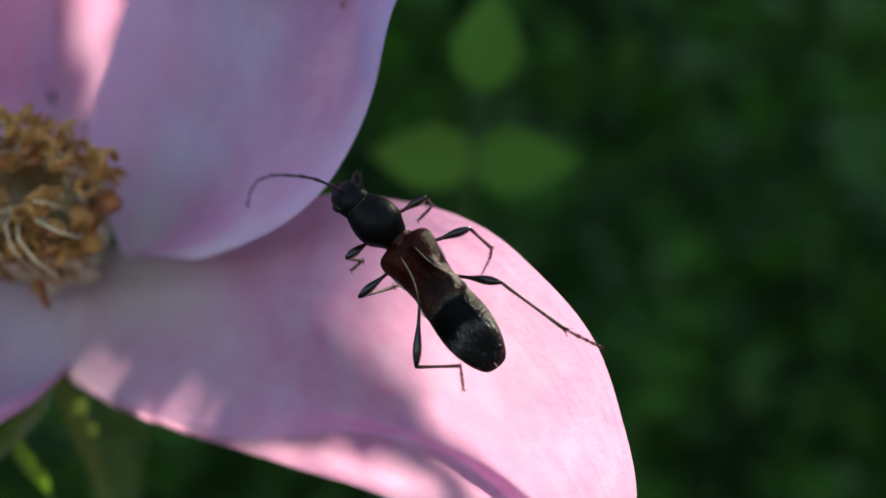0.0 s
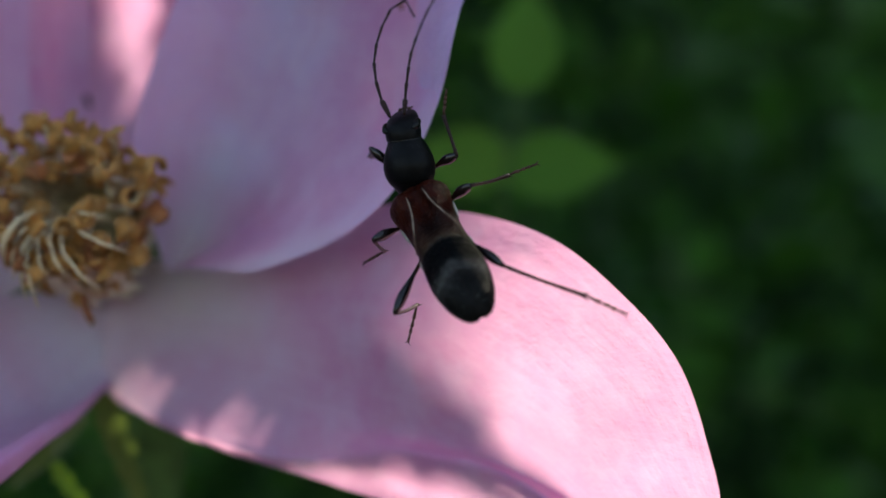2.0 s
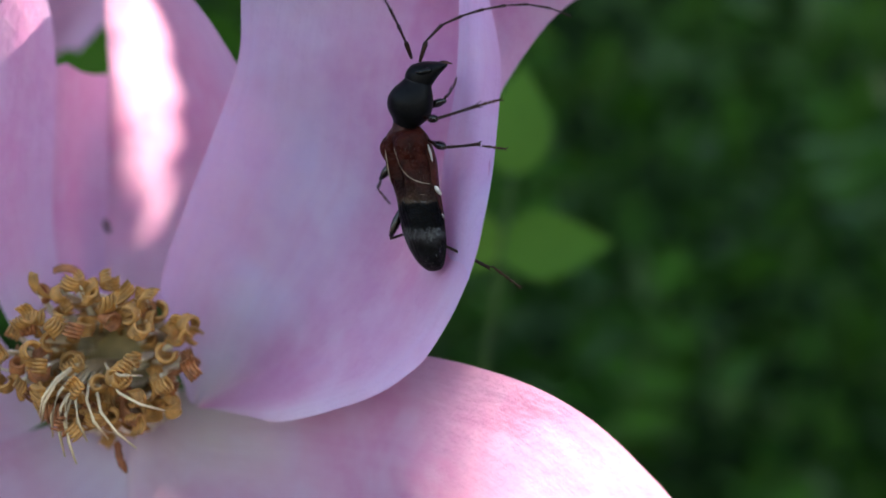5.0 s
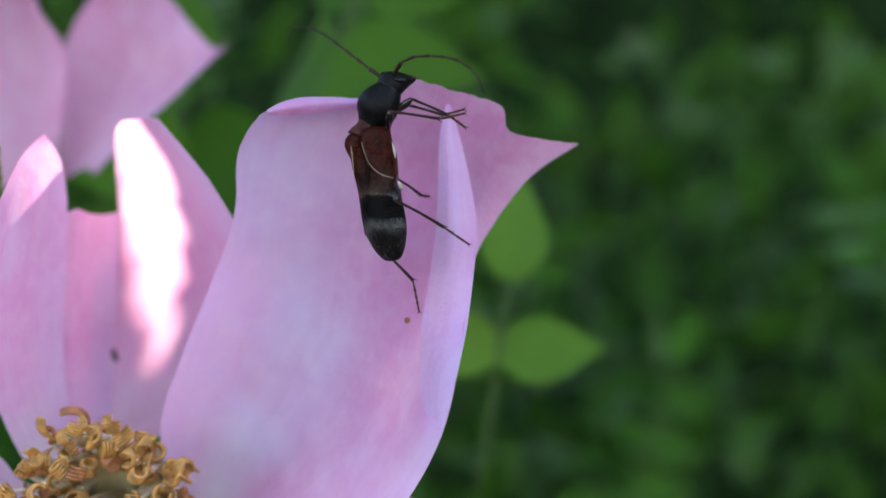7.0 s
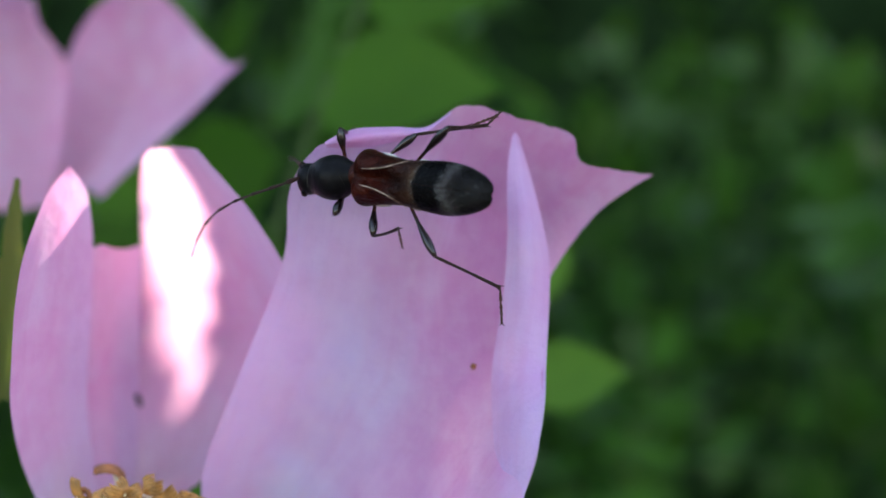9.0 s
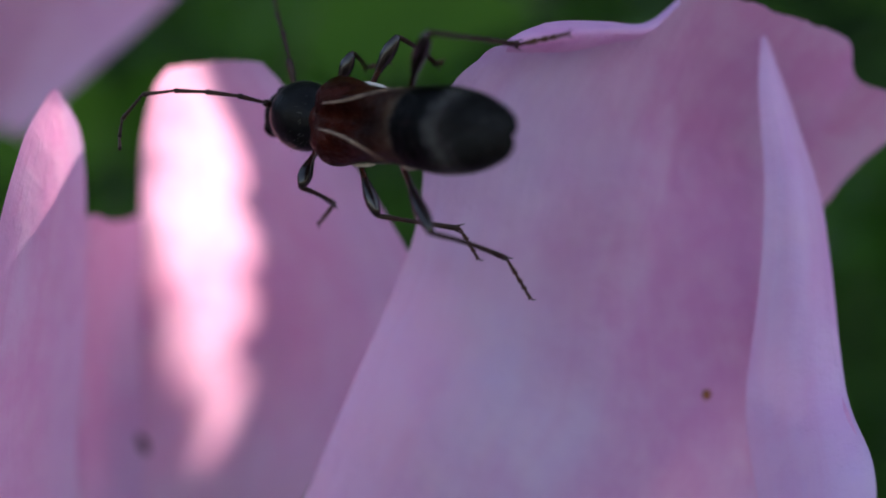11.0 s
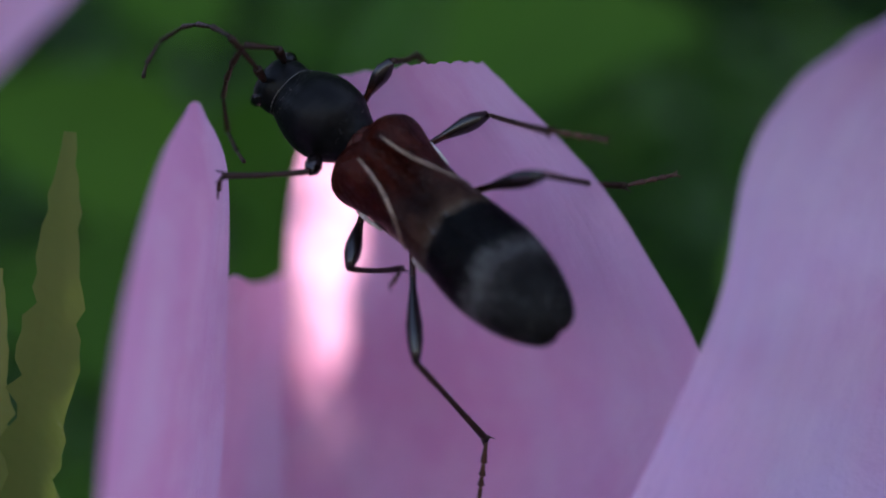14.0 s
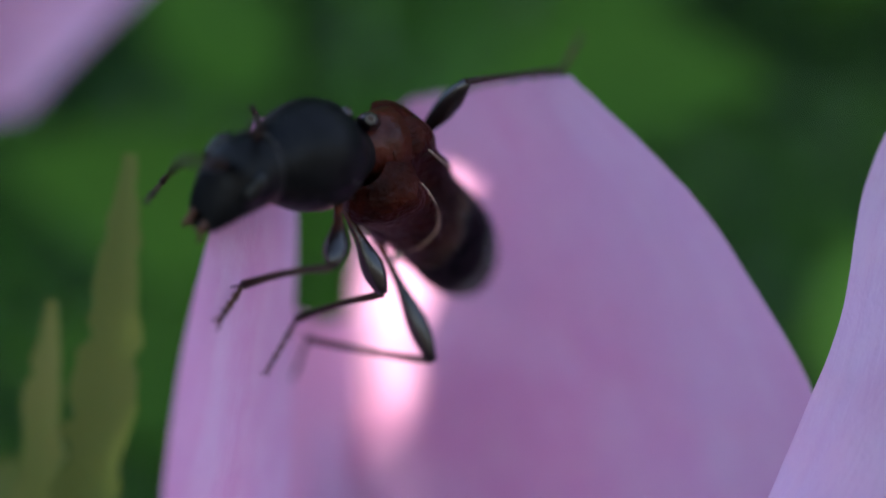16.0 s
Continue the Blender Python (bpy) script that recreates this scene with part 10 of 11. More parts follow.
    walk(right_feeler[0], [
        (0, at(2.63, 0.21, 0.78, 0.0, 70.4, -22.0)),
        (0.25, at(2.54, 0.17, 0.78, 0.0, 72.9, -17.5)),
        (0.5, at(2.45, 0.12, 0.79, 0.0, 75.3, -11.6)),
        (0.75, at(2.62, -0.44, 0.80, 0.0, 12.6, -46.0)),
        (1, at(2.78, -1.00, 0.80, 0.0, -51.9, -59.5)),
        (1.25, at(2.72, -1.05, 0.80, 0.0, -56.5, -50.1)),
        (1.5, at(2.65, -1.11, 0.79, 0.0, -60.1, -38.4)),
        (1.75, at(2.24, -1.08, 1.52, 0.0, -24.0, -26.1)),
        (2, at(1.83, -1.06, 2.25, 0.0, 12.7, -19.8)),
        (2.25, at(1.94, -1.30, 1.97, 0.0, 16.3, -13.9)),
        (2.5, at(2.06, -1.55, 1.68, 0.0, 19.8, -7.8)),
        (2.75, at(2.24, -1.53, 1.43, 0.0, 29.0, -5.6)),
        (3, at(2.40, -1.51, 1.18, 0.0, 38.3, -3.1)),
        (3.5, at(2.47, -1.49, 0.77, 0.0, 32.4, -11.9)),
        (4, at(2.48, -1.48, 0.39, 0.0, 26.0, -19.7)),
        (4.5, at(2.52, -1.46, -0.00, 0.0, 19.2, -26.6)),
        (5, at(2.58, -1.43, -0.50, 0.0, 12.2, -32.9)),
        (5.5, at(2.60, -1.42, -0.82, 0.0, 5.0, -38.9)),
        (5.75, at(2.53, -1.57, -0.66, 0.0, 12.3, -47.3)),
        (6, at(2.47, -1.72, -0.49, 0.0, 19.2, -56.0)),
        (6.25, at(2.50, -1.63, -0.62, 0.0, 11.7, -51.7)),
        (6.5, at(2.55, -1.55, -0.75, 0.0, 4.2, -47.7)),
        (6.75, at(2.35, -1.52, -0.79, 0.0, -8.7, -56.4)),
        (7, at(2.14, -1.50, -0.82, 0.0, -21.2, -65.7)),
        (7.25, at(2.23, -1.21, 0.20, 0.0, 9.2, -36.0)),
        (7.5, at(2.33, -0.93, 1.23, 0.0, 36.8, -0.8)),
        (7.75, at(2.44, -0.76, 0.73, 0.0, 44.9, -2.5)),
        (8, at(2.57, -0.61, 0.24, 0.0, 53.0, -4.8)),
        (8.25, at(2.54, -0.41, -0.28, 0.0, 50.0, -14.8)),
        (8.5, at(2.52, -0.21, -0.79, 0.0, 46.2, -23.4)),
        (8.75, at(2.54, -0.17, -0.18, 0.0, 48.9, -14.6)),
        (9, at(2.57, -0.14, 0.43, 0.0, 50.9, -4.9)),
        (9.25, at(2.44, -0.40, 0.11, 0.0, 49.7, -6.9)),
        (9.5, at(2.29, -0.66, -0.20, 0.0, 48.5, -8.8)),
        (10, at(2.23, -0.74, -0.36, 0.0, 32.3, -37.4)),
        (10.5, at(2.16, -0.78, -0.44, 0.0, 11.9, -56.3)),
        (11, at(2.10, -0.85, -0.57, 0.0, -9.7, -72.4)),
        (11.5, at(2.03, -0.96, -0.72, 0.0, -30.3, -90.8)),
        (12, at(1.97, -0.99, -0.82, 0.0, -47.2, -118.0)),
        (12.25, at(2.21, -0.79, -0.22, 0.0, -57.2, -124.6)),
        (12.5, at(2.46, -0.60, 0.37, 0.0, -66.7, -136.0)),
        (12.75, at(2.42, -0.77, 0.10, 0.0, -68.6, -137.6)),
        (13, at(2.38, -0.94, -0.18, 0.0, -70.5, -139.4)),
        (13.25, at(2.46, -0.74, 0.22, 0.0, -63.0, -165.2)),
        (13.5, at(2.55, -0.54, 0.61, 0.0, -52.9, -179.1)),
        (13.75, at(2.52, -0.33, 0.74, 0.0, -61.9, -178.2)),
        (14, at(2.50, -0.12, 0.86, 0.0, -71.0, -176.5)),
        (14.25, at(2.18, 0.25, 1.29, 0.0, -65.3, 175.2)),
        (14.5, at(1.86, 0.61, 1.73, 0.0, -59.4, 169.9)),
        (14.75, at(2.25, 0.67, 0.29, 0.0, -83.6, 40.9)),
        (15, at(2.65, 0.73, -1.15, 0.0, -50.2, 2.7)),
        (15.25, at(2.32, 0.80, -1.37, 0.0, -47.1, 15.2)),
        (15.5, at(1.98, 0.87, -1.59, 0.0, -42.7, 26.0)),
        (15.75, at(1.98, 0.79, -1.20, 0.0, -37.2, 25.2)),
        (16, at(1.99, 0.71, -0.81, 0.0, -31.7, 24.4)),
    ])
    walk(right_feeler[1], [
        (0, at(2.93, 0.09, -0.11, 0.0, 68.3, -24.8)),
        (0.25, at(2.81, 0.08, -0.13, 0.0, 71.4, -20.1)),
        (0.5, at(2.69, 0.07, -0.13, 0.0, 74.3, -13.6)),
        (0.75, at(3.26, -1.11, 0.59, 0.0, 14.3, -45.9)),
        (1, at(3.08, -1.51, 1.55, 0.0, -47.5, -58.3)),
        (1.25, at(3.05, -1.45, 1.59, 0.0, -51.9, -49.9)),
        (1.5, at(3.02, -1.40, 1.61, 0.0, -55.6, -39.8)),
        (1.75, at(3.02, -1.46, 1.90, 0.0, -23.7, -28.7)),
        (2, at(2.70, -1.37, 2.04, 0.0, 8.6, -22.3)),
        (2.25, at(2.83, -1.52, 1.70, 0.0, 12.0, -15.6)),
        (2.5, at(2.94, -1.67, 1.36, 0.0, 15.2, -8.8)),
        (2.75, at(3.06, -1.62, 0.97, 0.0, 24.8, -7.5)),
        (3, at(3.15, -1.55, 0.59, 0.0, 34.4, -6.1)),
        (3.5, at(3.25, -1.66, 0.26, 0.0, 35.2, -17.8)),
        (4, at(3.29, -1.77, -0.03, 0.0, 35.0, -29.7)),
        (4.5, at(3.33, -1.86, -0.32, 0.0, 33.6, -41.4)),
        (5, at(3.36, -1.94, -0.70, 0.0, 31.1, -52.5)),
        (5.5, at(3.34, -2.01, -0.90, 0.0, 27.8, -63.0)),
        (5.75, at(3.16, -2.25, -0.86, 0.0, 32.7, -69.0)),
        (6, at(2.97, -2.46, -0.80, 0.0, 37.3, -75.8)),
        (6.25, at(3.08, -2.36, -0.81, 0.0, 25.9, -63.9)),
        (6.5, at(3.19, -2.25, -0.82, 0.0, 13.7, -54.2)),
        (6.75, at(2.87, -2.30, -0.64, 0.0, 2.9, -70.9)),
        (7, at(2.51, -2.31, -0.47, 0.0, -8.3, -87.3)),
        (7.25, at(2.99, -1.76, 0.05, 0.0, 23.0, -58.5)),
        (7.5, at(3.09, -0.94, 0.66, 0.0, 46.3, -14.8)),
        (7.75, at(3.11, -0.79, 0.06, 0.0, 49.2, -10.4)),
        (8, at(3.14, -0.66, -0.52, 0.0, 51.9, -5.5)),
        (8.25, at(3.13, -0.57, -1.01, 0.0, 47.8, -19.4)),
        (8.5, at(3.12, -0.47, -1.47, 0.0, 42.3, -31.0)),
        (8.75, at(3.14, -0.33, -0.90, 0.0, 46.7, -19.2)),
        (9, at(3.17, -0.19, -0.31, 0.0, 49.7, -5.8)),
        (9.25, at(3.05, -0.47, -0.61, 0.0, 48.5, -8.1)),
        (9.5, at(2.91, -0.76, -0.91, 0.0, 47.2, -10.3)),
        (10, at(2.87, -1.23, -0.87, 0.0, 34.3, -30.8)),
        (10.5, at(2.68, -1.55, -0.64, 0.0, 18.9, -45.3)),
        (11, at(2.38, -1.74, -0.41, 0.0, 2.7, -57.3)),
        (11.5, at(2.02, -1.78, -0.24, 0.0, -13.8, -69.0)),
        (12, at(1.67, -1.56, -0.12, 0.0, -29.5, -82.4)),
        (12.25, at(1.92, -1.21, 0.57, 0.0, -39.1, -78.7)),
        (12.5, at(2.19, -0.87, 1.24, 0.0, -48.6, -73.7)),
        (12.75, at(2.17, -1.01, 0.98, 0.0, -50.1, -78.2)),
        (13, at(2.14, -1.15, 0.72, 0.0, -51.4, -82.9)),
        (13.25, at(2.05, -0.85, 1.06, 0.0, -63.5, -123.0)),
        (13.5, at(1.98, -0.55, 1.37, 0.0, -58.3, -172.9)),
        (13.75, at(2.07, -0.35, 1.58, 0.0, -68.6, 135.7)),
        (14, at(2.19, -0.14, 1.76, 0.0, -58.0, 85.2)),
        (14.25, at(1.78, 0.28, 2.16, 0.0, -68.8, 91.8)),
        (14.5, at(1.38, 0.69, 2.55, 0.0, -78.9, 110.2)),
        (14.75, at(2.33, 0.74, 1.23, 0.0, -47.5, 43.0)),
        (15, at(3.26, 0.76, -0.42, 0.0, -9.2, 32.7)),
        (15.25, at(2.95, 0.97, -0.68, 0.0, -13.5, 18.9)),
        (15.5, at(2.61, 1.18, -0.95, 0.0, -17.1, 4.7)),
        (15.75, at(2.67, 1.11, -0.63, 0.0, -24.4, 12.4)),
        (16, at(2.72, 1.04, -0.31, 0.0, -31.2, 20.9)),
    ])
    walk(right_feeler[2], [
        (0, at(3.25, -0.06, -0.99, 0.0, 68.4, -26.8)),
        (0.25, at(3.09, -0.02, -1.03, 0.0, 71.4, -21.3)),
        (0.5, at(2.94, 0.01, -1.05, 0.0, 74.2, -14.0)),
        (0.75, at(3.90, -1.77, 0.36, 0.0, 13.8, -46.9)),
        (1, at(3.41, -2.05, 2.25, 0.0, -48.3, -59.7)),
        (1.25, at(3.43, -1.90, 2.34, 0.0, -52.6, -52.5)),
        (1.5, at(3.43, -1.74, 2.39, 0.0, -56.4, -43.9)),
        (1.75, at(3.78, -1.88, 2.28, 0.0, -24.2, -31.3)),
        (2, at(3.57, -1.73, 1.90, 0.0, 8.5, -24.2)),
        (2.25, at(3.72, -1.77, 1.50, 0.0, 11.7, -16.8)),
        (2.5, at(3.85, -1.81, 1.11, 0.0, 14.7, -9.1)),
        (2.75, at(3.92, -1.73, 0.57, 0.0, 24.3, -8.4)),
        (3, at(3.93, -1.63, 0.06, 0.0, 34.0, -7.5)),
        (3.5, at(3.99, -1.89, -0.28, 0.0, 39.5, -22.9)),
        (4, at(3.96, -2.15, -0.57, 0.0, 42.8, -40.5)),
        (4.5, at(3.92, -2.38, -0.84, 0.0, 43.1, -59.0)),
        (5, at(3.85, -2.58, -1.19, 0.0, 40.5, -76.9)),
        (5.5, at(3.72, -2.76, -1.34, 0.0, 35.5, -92.9)),
        (5.75, at(3.45, -3.00, -1.37, 0.0, 39.2, -94.6)),
        (6, at(3.15, -3.20, -1.37, 0.0, 42.9, -96.4)),
        (6.25, at(3.46, -3.13, -1.23, 0.0, 32.5, -80.3)),
        (6.5, at(3.73, -2.99, -1.04, 0.0, 20.4, -67.8)),
        (6.75, at(3.18, -3.20, -0.69, 0.0, 6.8, -85.5)),
        (7, at(2.55, -3.24, -0.33, 0.0, -7.3, -102.1)),
        (7.25, at(3.45, -2.51, -0.32, 0.0, 33.8, -83.5)),
        (7.5, at(3.72, -1.11, -0.03, 0.0, 66.6, -30.7)),
        (7.75, at(3.72, -0.91, -0.66, 0.0, 59.7, -15.4)),
        (8, at(3.72, -0.71, -1.26, 0.0, 51.7, -5.6)),
        (8.25, at(3.74, -0.78, -1.71, 0.0, 47.9, -22.6)),
        (8.5, at(3.72, -0.83, -2.11, 0.0, 42.1, -36.6)),
        (8.75, at(3.76, -0.54, -1.59, 0.0, 46.8, -22.3)),
        (9, at(3.78, -0.25, -1.03, 0.0, 49.5, -5.9)),
        (9.25, at(3.67, -0.56, -1.32, 0.0, 48.3, -8.3)),
        (9.5, at(3.55, -0.87, -1.61, 0.0, 47.0, -10.6)),
        (10, at(3.54, -1.63, -1.41, 0.0, 38.5, -23.0)),
        (10.5, at(3.31, -2.19, -0.94, 0.0, 29.0, -32.7)),
        (11, at(2.90, -2.54, -0.45, 0.0, 19.0, -40.6)),
        (11.5, at(2.35, -2.64, -0.01, 0.0, 8.6, -47.7)),
        (12, at(1.78, -2.38, 0.34, 0.0, -1.9, -54.3)),
        (12.25, at(2.07, -1.94, 1.17, 0.0, 6.1, -47.0)),
        (12.5, at(2.37, -1.47, 1.96, 0.0, 13.9, -39.5)),
        (12.75, at(2.29, -1.60, 1.71, 0.0, 24.9, -44.7)),
        (13, at(2.21, -1.74, 1.46, 0.0, 35.7, -50.9)),
        (13.25, at(1.82, -1.21, 1.91, 0.0, 41.8, -29.9)),
        (13.5, at(1.48, -0.61, 2.18, 0.0, 43.6, -6.2)),
        (13.75, at(1.83, -0.10, 2.46, 0.0, 49.3, 18.2)),
        (14, at(2.24, 0.36, 2.56, 0.0, 49.1, 45.4)),
        (14.25, at(1.77, 0.62, 3.04, 0.0, 42.2, 20.9)),
        (14.5, at(1.32, 0.86, 3.48, 0.0, 31.2, 2.4)),
        (14.75, at(2.80, 1.18, 1.93, 0.0, 59.1, 27.3)),
        (15, at(4.04, 1.27, -0.27, 0.0, 68.3, 103.3)),
        (15.25, at(3.82, 1.27, -0.45, 0.0, 81.5, -148.9)),
        (15.5, at(3.51, 1.25, -0.67, 0.0, 58.9, -105.9)),
        (15.75, at(3.51, 1.29, -0.24, 0.0, 47.5, -132.6)),
        (16, at(3.48, 1.33, 0.18, 0.0, 32.4, -148.5)),
    ])
    walk(right_feeler[3], [
        (0, at(3.56, -0.21, -1.88, 0.0, 71.7, -41.5)),
        (0.25, at(3.38, -0.13, -1.93, 0.0, 73.3, -28.8)),
        (0.5, at(3.19, -0.05, -1.96, 0.0, 74.0, -14.4)),
        (0.75, at(4.53, -2.44, 0.13, 0.0, 13.4, -48.5)),
        (1, at(3.73, -2.60, 2.96, 0.0, -49.1, -62.2)),
        (1.25, at(3.78, -2.36, 3.09, 0.0, -53.4, -55.7)),
        (1.5, at(3.81, -2.11, 3.18, 0.0, -57.3, -47.9)),
        (1.75, at(4.52, -2.33, 2.67, 0.0, -24.6, -33.9)),
        (2, at(4.43, -2.11, 1.76, 0.0, 8.8, -26.3)),
        (2.25, at(4.61, -2.04, 1.31, 0.0, 11.9, -19.7)),
        (2.5, at(4.76, -1.96, 0.87, 0.0, 14.9, -12.8)),
        (2.75, at(4.77, -1.86, 0.18, 0.0, 24.3, -10.9)),
        (3, at(4.71, -1.73, -0.47, 0.0, 33.6, -8.8)),
        (3.5, at(4.67, -2.18, -0.89, 0.0, 40.5, -25.5)),
        (4, at(4.49, -2.60, -1.22, 0.0, 44.5, -45.3)),
        (4.5, at(4.28, -2.98, -1.49, 0.0, 44.8, -66.4)),
        (5, at(4.02, -3.29, -1.81, 0.0, 41.3, -86.5)),
        (5.5, at(3.68, -3.53, -1.89, 0.0, 34.8, -103.8)),
        (5.75, at(3.39, -3.73, -1.97, 0.0, 39.1, -109.3)),
        (6, at(3.08, -3.89, -2.02, 0.0, 43.2, -115.5)),
        (6.25, at(3.59, -3.92, -1.73, 0.0, 35.0, -95.9)),
        (6.5, at(4.07, -3.82, -1.37, 0.0, 24.2, -80.3)),
        (6.75, at(3.26, -4.14, -0.80, 0.0, 8.1, -94.4)),
        (7, at(2.35, -4.17, -0.21, 0.0, -8.4, -107.4)),
        (7.25, at(3.54, -3.29, -0.85, 0.0, 40.2, -97.8)),
        (7.5, at(4.05, -1.30, -0.90, 0.0, 80.5, -14.2)),
        (7.75, at(4.19, -1.03, -1.48, 0.0, 66.0, -7.5)),
        (8, at(4.31, -0.77, -2.01, 0.0, 51.5, -5.7)),
        (8.25, at(4.32, -1.02, -2.41, 0.0, 49.4, -28.2)),
        (8.5, at(4.29, -1.25, -2.75, 0.0, 43.4, -47.4)),
        (8.75, at(4.36, -0.79, -2.28, 0.0, 48.3, -27.4)),
        (9, at(4.39, -0.32, -1.76, 0.0, 49.1, -5.2)),
        (9.25, at(4.29, -0.65, -2.03, 0.0, 49.7, -8.2)),
        (9.5, at(4.18, -0.99, -2.30, 0.0, 50.1, -11.2)),
        (10, at(4.23, -1.92, -2.00, 0.0, 42.5, -21.3)),
        (10.5, at(4.01, -2.64, -1.41, 0.0, 34.3, -29.2)),
        (11, at(3.58, -3.13, -0.76, 0.0, 25.6, -35.6)),
        (11.5, at(2.98, -3.34, -0.16, 0.0, 16.7, -41.2)),
        (12, at(2.33, -3.15, 0.38, 0.0, 7.7, -46.2)),
        (12.25, at(2.71, -2.63, 1.07, 0.0, 17.0, -40.6)),
        (12.5, at(3.08, -2.06, 1.73, 0.0, 26.2, -34.4)),
        (12.75, at(2.90, -2.21, 1.31, 0.0, 40.3, -40.2)),
        (13, at(2.70, -2.33, 0.91, 0.0, 54.0, -49.2)),
        (13.25, at(2.43, -1.56, 1.28, 0.0, 52.1, -25.0)),
        (13.5, at(2.17, -0.69, 1.52, 0.0, 45.9, -4.7)),
        (13.75, at(2.41, 0.09, 1.74, 0.0, 52.9, 12.4)),
        (14, at(2.67, 0.80, 1.84, 0.0, 56.6, 34.4)),
        (14.25, at(2.43, 0.87, 2.40, 0.0, 47.4, 14.5)),
        (14.5, at(2.13, 0.90, 2.98, 0.0, 35.9, 1.1)),
        (14.75, at(3.24, 1.40, 1.12, 0.0, 65.6, 24.6)),
        (15, at(3.96, 1.61, -1.15, 0.0, 71.0, 123.3)),
        (15.25, at(3.70, 1.20, -1.39, 0.0, 64.3, -171.8)),
        (15.5, at(3.38, 0.78, -1.48, 0.0, 44.3, -147.4)),
        (15.75, at(3.08, 0.82, -0.94, 0.0, 38.3, -149.0)),
        (16, at(2.80, 0.91, -0.32, 0.0, 32.2, -150.3)),
    ])
